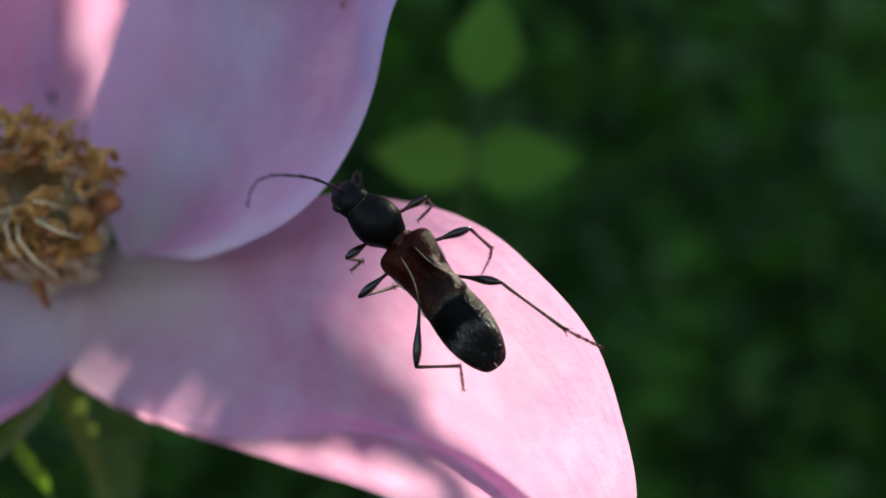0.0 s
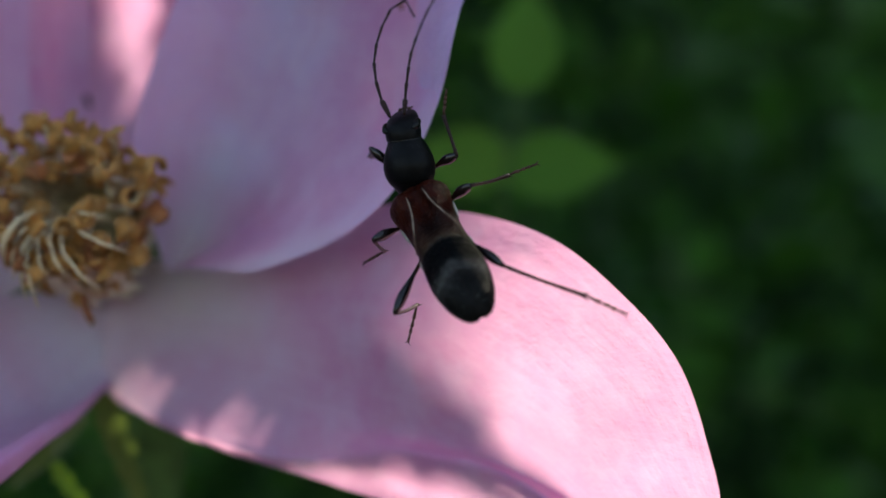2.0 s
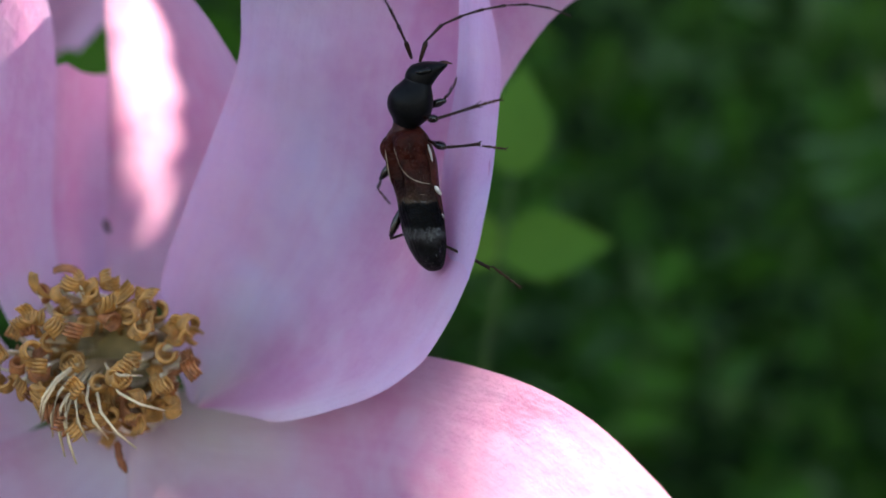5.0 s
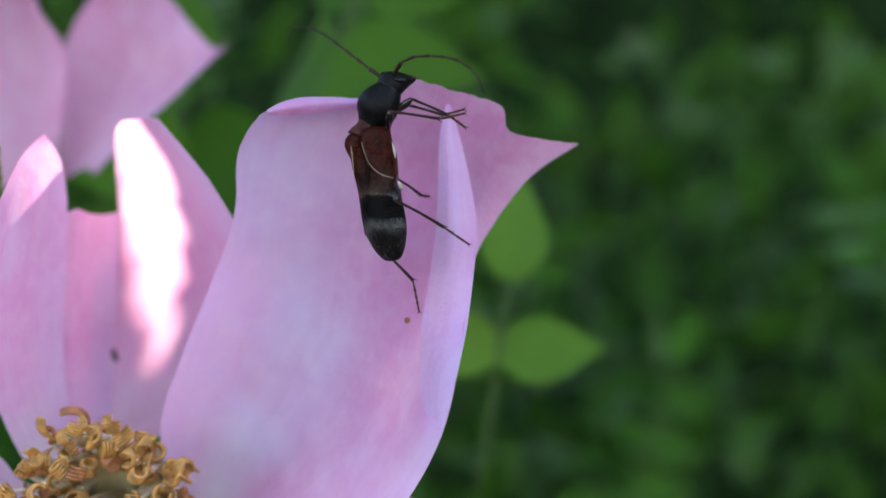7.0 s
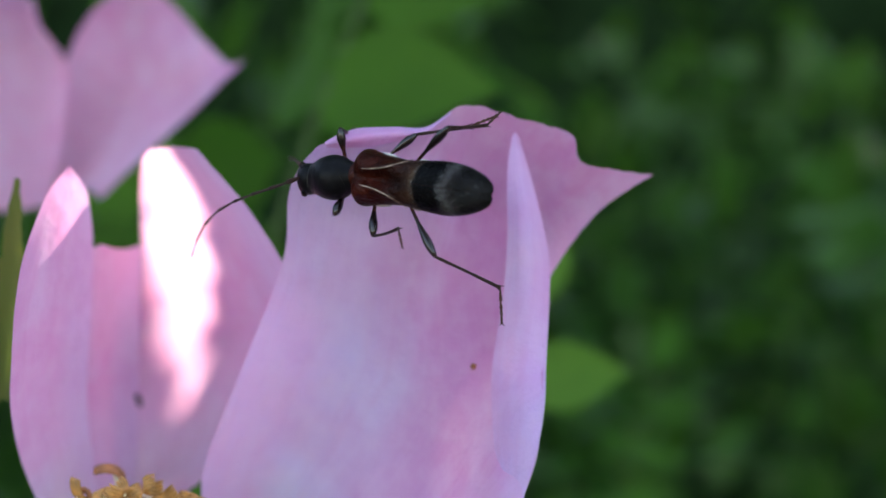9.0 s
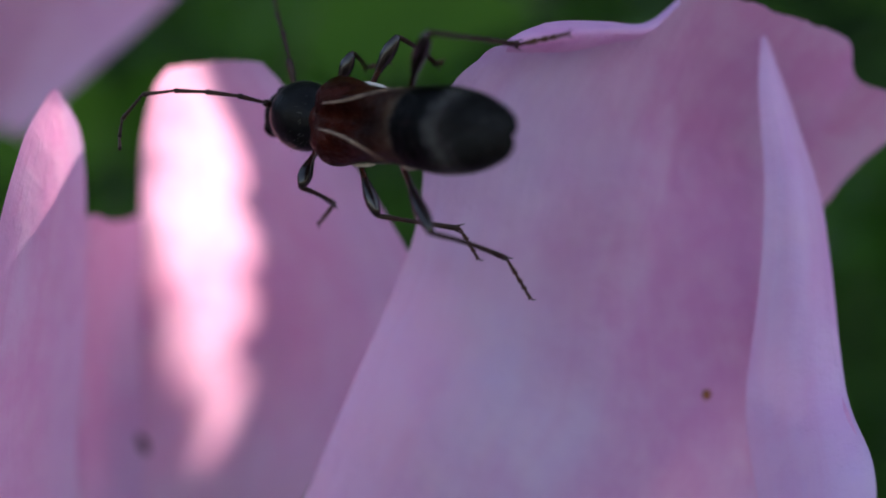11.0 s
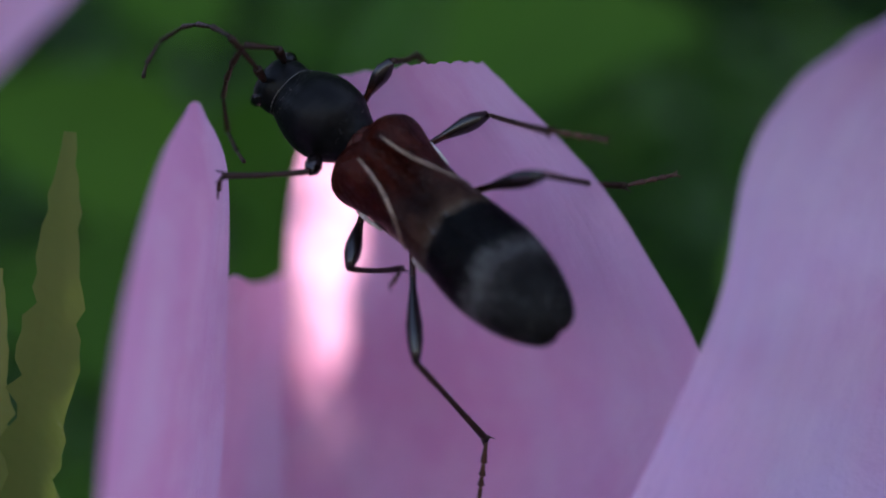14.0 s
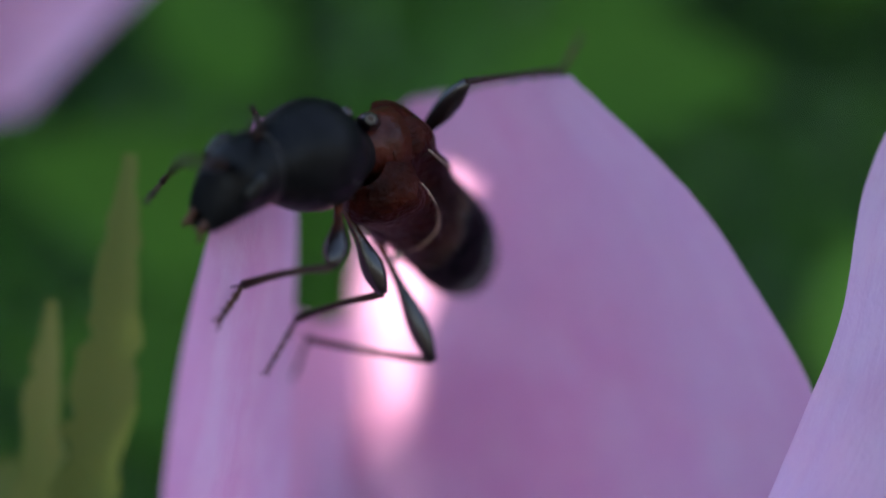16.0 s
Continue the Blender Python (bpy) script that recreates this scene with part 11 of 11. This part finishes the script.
    walk(right_feeler[4], [
        (0, at(3.78, -0.41, -2.78, 0.0, 83.2, -32.6)),
        (0.25, at(3.62, -0.26, -2.84, 0.0, 78.5, -16.1)),
        (0.5, at(3.44, -0.11, -2.87, 0.0, 73.5, -9.4)),
        (0.75, at(5.14, -3.13, -0.09, 0.0, 13.5, -52.1)),
        (1, at(4.02, -3.15, 3.67, 0.0, -49.4, -69.4)),
        (1.25, at(4.10, -2.83, 3.85, 0.0, -54.1, -61.8)),
        (1.5, at(4.16, -2.49, 3.98, 0.0, -58.1, -52.3)),
        (1.75, at(5.24, -2.81, 3.07, 0.0, -24.3, -38.4)),
        (2, at(5.27, -2.53, 1.61, 0.0, 10.2, -31.0)),
        (2.25, at(5.49, -2.35, 1.11, 0.0, 12.7, -23.7)),
        (2.5, at(5.65, -2.16, 0.62, 0.0, 15.0, -16.2)),
        (2.75, at(5.63, -2.02, -0.21, 0.0, 24.1, -13.1)),
        (3, at(5.49, -1.85, -1.00, 0.0, 33.1, -9.7)),
        (3.5, at(5.32, -2.49, -1.51, 0.0, 41.1, -27.8)),
        (4, at(4.97, -3.09, -1.88, 0.0, 45.6, -49.8)),
        (4.5, at(4.55, -3.59, -2.16, 0.0, 45.4, -73.4)),
        (5, at(4.06, -4.00, -2.43, 0.0, 40.7, -95.1)),
        (5.5, at(3.50, -4.29, -2.43, 0.0, 32.5, -113.0)),
        (5.75, at(3.14, -4.43, -2.57, 0.0, 36.8, -119.7)),
        (6, at(2.78, -4.51, -2.67, 0.0, 40.7, -127.2)),
        (6.25, at(3.51, -4.70, -2.28, 0.0, 34.4, -105.6)),
        (6.5, at(4.21, -4.67, -1.76, 0.0, 25.0, -87.7)),
        (6.75, at(3.18, -5.08, -0.94, 0.0, 7.5, -101.2)),
        (7, at(2.07, -5.06, -0.07, 0.0, -10.4, -113.7)),
        (7.25, at(3.44, -4.01, -1.46, 0.0, 40.6, -106.2)),
        (7.5, at(4.20, -1.34, -1.84, 0.0, 82.4, -3.4)),
        (7.75, at(4.57, -1.08, -2.34, 0.0, 68.2, -5.6)),
        (8, at(4.90, -0.83, -2.75, 0.0, 54.1, -6.1)),
        (8.25, at(4.87, -1.31, -3.14, 0.0, 53.2, -36.0)),
        (8.5, at(4.76, -1.76, -3.40, 0.0, 45.9, -60.8)),
        (8.75, at(4.92, -1.08, -2.99, 0.0, 51.0, -32.4)),
        (9, at(5.01, -0.37, -2.47, 0.0, 48.4, -2.5)),
        (9.25, at(4.90, -0.74, -2.76, 0.0, 54.0, -5.8)),
        (9.5, at(4.78, -1.11, -3.03, 0.0, 59.5, -10.0)),
        (10, at(4.88, -2.17, -2.64, 0.0, 50.6, -23.6)),
        (10.5, at(4.70, -3.02, -1.94, 0.0, 40.7, -32.7)),
        (11, at(4.27, -3.63, -1.17, 0.0, 30.3, -39.3)),
        (11.5, at(3.67, -3.94, -0.43, 0.0, 19.6, -44.6)),
        (12, at(2.98, -3.83, 0.25, 0.0, 8.8, -49.3)),
        (12.25, at(3.40, -3.22, 0.80, 0.0, 18.2, -44.8)),
        (12.5, at(3.78, -2.54, 1.31, 0.0, 27.5, -39.7)),
        (12.75, at(3.46, -2.68, 0.70, 0.0, 48.0, -45.8)),
        (13, at(3.06, -2.76, 0.14, 0.0, 67.8, -60.2)),
        (13.25, at(2.96, -1.81, 0.53, 0.0, 59.6, -23.9)),
        (13.5, at(2.83, -0.74, 0.84, 0.0, 45.8, -5.2)),
        (13.75, at(2.97, 0.21, 0.98, 0.0, 55.4, 13.5)),
        (14, at(3.10, 1.10, 1.05, 0.0, 60.7, 40.6)),
        (14.25, at(3.05, 1.04, 1.70, 0.0, 49.5, 15.7)),
        (14.5, at(2.90, 0.91, 2.43, 0.0, 35.0, 1.1)),
        (14.75, at(3.59, 1.56, 0.25, 0.0, 64.5, 27.9)),
        (15, at(3.79, 1.87, -2.05, 0.0, 68.3, 120.1)),
        (15.25, at(3.29, 1.14, -2.25, 0.0, 60.2, -172.4)),
        (15.5, at(2.81, 0.42, -2.15, 0.0, 36.3, -147.3)),
        (15.75, at(2.44, 0.44, -1.53, 0.0, 34.3, -148.7)),
        (16, at(2.10, 0.51, -0.83, 0.0, 32.3, -150.1)),
    ])
    walk(right_feeler[5], [
        (0, at(3.88, -0.47, -3.72, 0.0, 84.0, 90.6)),
        (0.25, at(3.80, -0.32, -3.77, 0.0, 80.9, 17.5)),
        (0.5, at(3.71, -0.16, -3.79, 0.0, 72.7, -2.2)),
        (0.75, at(5.71, -3.86, -0.31, 0.0, 13.8, -54.2)),
        (1, at(4.24, -3.73, 4.40, 0.0, -49.6, -75.4)),
        (1.25, at(4.36, -3.32, 4.62, 0.0, -54.3, -69.0)),
        (1.5, at(4.46, -2.89, 4.79, 0.0, -58.5, -60.9)),
        (1.75, at(5.92, -3.35, 3.46, 0.0, -24.5, -42.9)),
        (2, at(6.07, -3.01, 1.44, 0.0, 10.7, -33.4)),
        (2.25, at(6.34, -2.72, 0.91, 0.0, 12.7, -24.8)),
        (2.5, at(6.53, -2.42, 0.38, 0.0, 14.4, -16.1)),
        (2.75, at(6.47, -2.22, -0.59, 0.0, 23.6, -13.6)),
        (3, at(6.28, -1.99, -1.52, 0.0, 32.7, -10.7)),
        (3.5, at(5.95, -2.83, -2.13, 0.0, 41.9, -30.8)),
        (4, at(5.40, -3.59, -2.56, 0.0, 46.6, -55.6)),
        (4.5, at(4.74, -4.23, -2.84, 0.0, 45.4, -82.0)),
        (5, at(4.00, -4.72, -3.05, 0.0, 38.7, -105.1)),
        (5.5, at(3.18, -5.03, -2.94, 0.0, 28.3, -123.3)),
        (5.75, at(2.77, -5.09, -3.14, 0.0, 31.9, -131.8)),
        (6, at(2.34, -5.09, -3.29, 0.0, 34.9, -140.8)),
        (6.25, at(3.30, -5.45, -2.82, 0.0, 30.4, -121.7)),
        (6.5, at(4.25, -5.53, -2.16, 0.0, 23.5, -104.7)),
        (6.75, at(3.00, -6.00, -1.06, 0.0, 3.8, -115.6)),
        (7, at(1.70, -5.92, 0.10, 0.0, -16.0, -125.9)),
        (7.25, at(3.24, -4.70, -2.08, 0.0, 39.5, -121.8)),
        (7.5, at(4.32, -1.34, -2.78, 0.0, 83.5, 20.1)),
        (7.75, at(4.92, -1.12, -3.23, 0.0, 73.3, -2.2)),
        (8, at(5.45, -0.89, -3.52, 0.0, 62.5, -7.5)),
        (8.25, at(5.33, -1.65, -3.90, 0.0, 63.4, -52.6)),
        (8.5, at(5.08, -2.34, -4.08, 0.0, 52.3, -85.1)),
        (8.75, at(5.43, -1.40, -3.73, 0.0, 58.9, -41.5)),
        (9, at(5.64, -0.40, -3.18, 0.0, 49.5, -1.1)),
        (9.25, at(5.46, -0.80, -3.52, 0.0, 55.8, -0.4)),
        (9.5, at(5.26, -1.19, -3.85, 0.0, 62.2, 0.6)),
        (10, at(5.43, -2.41, -3.38, 0.0, 54.7, -24.6)),
        (10.5, at(5.30, -3.41, -2.56, 0.0, 43.8, -40.6)),
        (11, at(4.91, -4.15, -1.65, 0.0, 31.4, -51.4)),
        (11.5, at(4.30, -4.56, -0.75, 0.0, 18.4, -59.5)),
        (12, at(3.59, -4.54, 0.10, 0.0, 5.0, -66.5)),
        (12.25, at(4.04, -3.85, 0.50, 0.0, 15.6, -69.6)),
        (12.5, at(4.43, -3.08, 0.87, 0.0, 26.1, -73.1)),
        (12.75, at(3.90, -3.13, -0.01, 0.0, 56.3, -104.1)),
        (13, at(3.24, -3.07, -0.74, 0.0, 61.6, 179.1)),
        (13.25, at(3.40, -2.00, -0.29, 0.0, 80.4, -25.3)),
        (13.5, at(3.48, -0.80, 0.16, 0.0, 43.4, -9.6)),
        (13.75, at(3.50, 0.34, 0.20, 0.0, 67.4, 40.4)),
        (14, at(3.46, 1.40, 0.22, 0.0, 54.7, 114.5)),
        (14.25, at(3.64, 1.20, 0.98, 0.0, 56.1, 41.0)),
        (14.5, at(3.68, 0.93, 1.88, 0.0, 27.4, 2.4)),
        (14.75, at(3.95, 1.75, -0.61, 0.0, 50.4, 40.2)),
        (15, at(3.62, 2.17, -2.93, 0.0, 50.8, 99.8)),
        (15.25, at(2.82, 1.08, -3.07, 0.0, 37.3, 178.2)),
        (15.5, at(2.16, 0.00, -2.71, 0.0, -4.8, -143.4)),
        (15.75, at(1.77, 0.03, -2.06, 0.0, 14.1, -145.3)),
        (16, at(1.40, 0.11, -1.34, 0.0, 33.0, -147.5)),
    ])
    walk(right_feeler[6], [
        (0, at(3.88, -0.37, -4.67, 0.0, 83.6, 95.0)),
        (0.25, at(3.94, -0.27, -4.71, 0.0, 81.0, 19.2)),
        (0.5, at(3.99, -0.17, -4.69, 0.0, 72.4, -1.9)),
        (0.75, at(6.25, -4.61, -0.54, 0.0, 13.4, -55.6)),
        (1, at(4.40, -4.33, 5.12, 0.0, -50.4, -78.1)),
        (1.25, at(4.56, -3.84, 5.40, 0.0, -54.8, -73.5)),
        (1.5, at(4.71, -3.32, 5.60, 0.0, -58.9, -67.7)),
        (1.75, at(6.55, -3.94, 3.86, 0.0, -24.5, -46.9)),
        (2, at(6.85, -3.52, 1.27, 0.0, 11.5, -36.0)),
        (2.25, at(7.18, -3.11, 0.70, 0.0, 12.8, -26.1)),
        (2.5, at(7.42, -2.67, 0.14, 0.0, 13.8, -16.1)),
        (2.75, at(7.32, -2.42, -0.97, 0.0, 23.7, -15.6)),
        (3, at(7.06, -2.13, -2.03, 0.0, 33.6, -15.1)),
        (3.5, at(6.56, -3.19, -2.76, 0.0, 43.2, -38.4)),
        (4, at(5.77, -4.13, -3.25, 0.0, 46.7, -67.1)),
        (4.5, at(4.83, -4.89, -3.51, 0.0, 42.8, -95.7)),
        (5, at(3.80, -5.43, -3.65, 0.0, 33.0, -118.6)),
        (5.5, at(2.72, -5.73, -3.40, 0.0, 19.9, -136.4)),
        (5.75, at(2.23, -5.69, -3.64, 0.0, 20.0, -147.8)),
        (6, at(1.74, -5.58, -3.84, 0.0, 19.4, -159.2)),
        (6.25, at(2.87, -6.15, -3.30, 0.0, 16.7, -145.2)),
        (6.5, at(4.02, -6.38, -2.54, 0.0, 13.1, -131.6)),
        (6.75, at(2.59, -6.86, -1.12, 0.0, -4.7, -134.5)),
        (7, at(1.16, -6.66, 0.36, 0.0, -22.4, -137.6)),
        (7.25, at(2.85, -5.32, -2.69, 0.0, 36.8, -136.4)),
        (7.5, at(4.42, -1.31, -3.73, 0.0, 83.9, 33.3)),
        (7.75, at(5.19, -1.13, -4.14, 0.0, 74.6, -0.3)),
        (8, at(5.89, -0.95, -4.36, 0.0, 64.1, -8.1)),
        (8.25, at(5.59, -1.99, -4.75, 0.0, 73.3, -67.0)),
        (8.5, at(5.13, -2.92, -4.84, 0.0, 61.0, -117.6)),
        (8.75, at(5.79, -1.73, -4.54, 0.0, 74.5, -50.3)),
        (9, at(6.26, -0.41, -3.91, 0.0, 57.8, 6.7)),
        (9.25, at(5.99, -0.80, -4.31, 0.0, 60.2, 5.1)),
        (9.5, at(5.70, -1.19, -4.69, 0.0, 62.6, 3.2)),
        (10, at(5.93, -2.64, -4.15, 0.0, 69.3, -44.0)),
        (10.5, at(5.82, -3.86, -3.22, 0.0, 60.8, -87.7)),
        (11, at(5.42, -4.78, -2.15, 0.0, 45.1, -107.9)),
        (11.5, at(4.76, -5.34, -1.05, 0.0, 27.4, -118.9)),
        (12, at(3.97, -5.41, 0.02, 0.0, 9.1, -126.7)),
        (12.25, at(4.36, -4.71, 0.24, 0.0, 2.5, -151.1)),
        (12.5, at(4.68, -3.89, 0.45, 0.0, -4.5, -175.3)),
        (12.75, at(3.77, -3.64, -0.80, 0.0, -14.0, 175.2)),
        (13, at(2.79, -3.06, -1.58, 0.0, -23.1, 165.0)),
        (13.25, at(3.54, -2.07, -1.23, 0.0, -39.9, 174.7)),
        (13.5, at(4.16, -0.92, -0.49, 0.0, -55.5, -169.5)),
        (13.75, at(3.78, 0.57, -0.67, 0.0, -39.3, 177.1)),
        (14, at(3.23, 1.90, -0.55, 0.0, -22.2, 169.0)),
        (14.25, at(4.04, 1.55, 0.19, 0.0, -50.9, 159.3)),
        (14.5, at(4.52, 0.96, 1.44, 0.0, -76.1, 119.0)),
        (14.75, at(4.42, 2.14, -1.34, 0.0, -59.0, 83.5)),
        (15, at(3.52, 2.76, -3.67, 0.0, -39.0, 73.1)),
        (15.25, at(2.07, 1.10, -3.65, 0.0, -58.4, 73.4)),
        (15.5, at(1.40, -0.56, -2.63, 0.0, -77.8, 74.5)),
        (15.75, at(1.01, -0.50, -2.29, 0.0, -55.7, 31.2)),
        (16, at(0.73, -0.31, -1.85, 0.0, -30.0, 21.5)),
    ])
    walk(right_feeler[7], [
        (0, at(3.87, -0.27, -5.61, 0.0, 84.4, 80.3)),
        (0.25, at(4.08, -0.22, -5.65, 0.0, 80.7, 16.0)),
        (0.5, at(4.28, -0.18, -5.60, 0.0, 73.2, -1.8)),
        (0.75, at(6.77, -5.38, -0.76, 0.0, 10.0, -53.8)),
        (1, at(4.52, -4.92, 5.85, 0.0, -57.0, -78.6)),
        (1.25, at(4.72, -4.36, 6.17, 0.0, -61.0, -76.4)),
        (1.5, at(4.89, -3.77, 6.41, 0.0, -65.0, -73.5)),
        (1.75, at(7.14, -4.57, 4.25, 0.0, -25.6, -47.5)),
        (2, at(7.60, -4.07, 1.08, 0.0, 15.9, -36.4)),
        (2.25, at(8.01, -3.52, 0.49, 0.0, 16.7, -25.7)),
        (2.5, at(8.31, -2.93, -0.09, 0.0, 17.1, -15.0)),
        (2.75, at(8.15, -2.65, -1.36, 0.0, 27.7, -16.8)),
        (3, at(7.83, -2.34, -2.56, 0.0, 38.3, -19.0)),
        (3.5, at(7.10, -3.62, -3.41, 0.0, 46.1, -47.8)),
        (4, at(6.02, -4.73, -3.94, 0.0, 45.3, -80.3)),
        (4.5, at(4.76, -5.59, -4.16, 0.0, 36.3, -107.9)),
        (5, at(3.42, -6.13, -4.16, 0.0, 22.6, -128.5)),
        (5.5, at(2.08, -6.34, -3.72, 0.0, 6.7, -145.1)),
        (5.75, at(1.48, -6.16, -3.97, 0.0, 0.4, -158.7)),
        (6, at(0.90, -5.90, -4.15, 0.0, -5.9, -172.2)),
        (6.25, at(2.12, -6.67, -3.57, 0.0, -5.8, -160.3)),
        (6.5, at(3.41, -7.07, -2.76, 0.0, -5.5, -148.5)),
        (6.75, at(1.93, -7.53, -1.05, 0.0, -19.3, -146.5)),
        (7, at(0.51, -7.25, 0.72, 0.0, -33.0, -144.2)),
        (7.25, at(2.30, -5.85, -3.26, 0.0, 33.3, -142.4)),
        (7.5, at(4.51, -1.25, -4.67, 0.0, 80.3, 28.8)),
        (7.75, at(5.45, -1.13, -5.05, 0.0, 72.4, 2.5)),
        (8, at(6.30, -1.01, -5.22, 0.0, 63.2, -7.0)),
        (8.25, at(5.69, -2.24, -5.66, 0.0, 76.0, -61.7)),
        (8.5, at(4.92, -3.33, -5.67, 0.0, 65.6, -124.5)),
        (8.75, at(5.96, -1.92, -5.46, 0.0, 78.1, -45.4)),
        (9, at(6.76, -0.35, -4.71, 0.0, 59.8, 8.5)),
        (9.25, at(6.46, -0.76, -5.13, 0.0, 60.7, 5.5)),
        (9.5, at(6.14, -1.17, -5.54, 0.0, 61.5, 2.3)),
        (10, at(6.17, -2.88, -5.04, 0.0, 83.4, 22.8)),
        (10.5, at(5.84, -4.32, -4.05, 0.0, 73.3, 167.5)),
        (11, at(5.21, -5.42, -2.82, 0.0, 51.0, 173.5)),
        (11.5, at(4.35, -6.08, -1.48, 0.0, 28.6, 175.5)),
        (12, at(3.41, -6.16, -0.13, 0.0, 6.2, 176.7)),
        (12.25, at(3.53, -5.17, 0.20, 0.0, -8.0, 174.1)),
        (12.5, at(3.73, -3.97, 0.53, 0.0, -22.2, 171.3)),
        (12.75, at(2.85, -3.57, -0.57, 0.0, -31.7, 168.8)),
        (13, at(1.94, -2.84, -1.20, 0.0, -41.2, 165.7)),
        (13.25, at(2.82, -2.00, -0.62, 0.0, -46.5, 172.7)),
        (13.5, at(3.64, -1.01, 0.29, 0.0, -51.2, -179.0)),
        (13.75, at(3.04, 0.61, -0.07, 0.0, -44.5, 178.3)),
        (14, at(2.37, 2.07, -0.19, 0.0, -37.8, 176.1)),
        (14.25, at(3.48, 1.76, 0.93, 0.0, -46.1, 173.7)),
        (14.5, at(4.41, 1.16, 2.37, 0.0, -54.3, 170.4)),
        (14.75, at(4.47, 2.63, -0.52, 0.0, -72.0, 128.0)),
        (15, at(3.73, 3.47, -3.07, 0.0, -65.5, 56.1)),
        (15.25, at(2.21, 1.58, -2.84, 0.0, -65.5, 54.4)),
        (15.5, at(1.46, -0.37, -1.70, 0.0, -65.5, 52.7)),
        (15.75, at(1.47, -0.22, -1.51, 0.0, -49.2, 34.5)),
        (16, at(1.50, -0.01, -1.38, 0.0, -31.5, 25.7)),
    ])


motions()
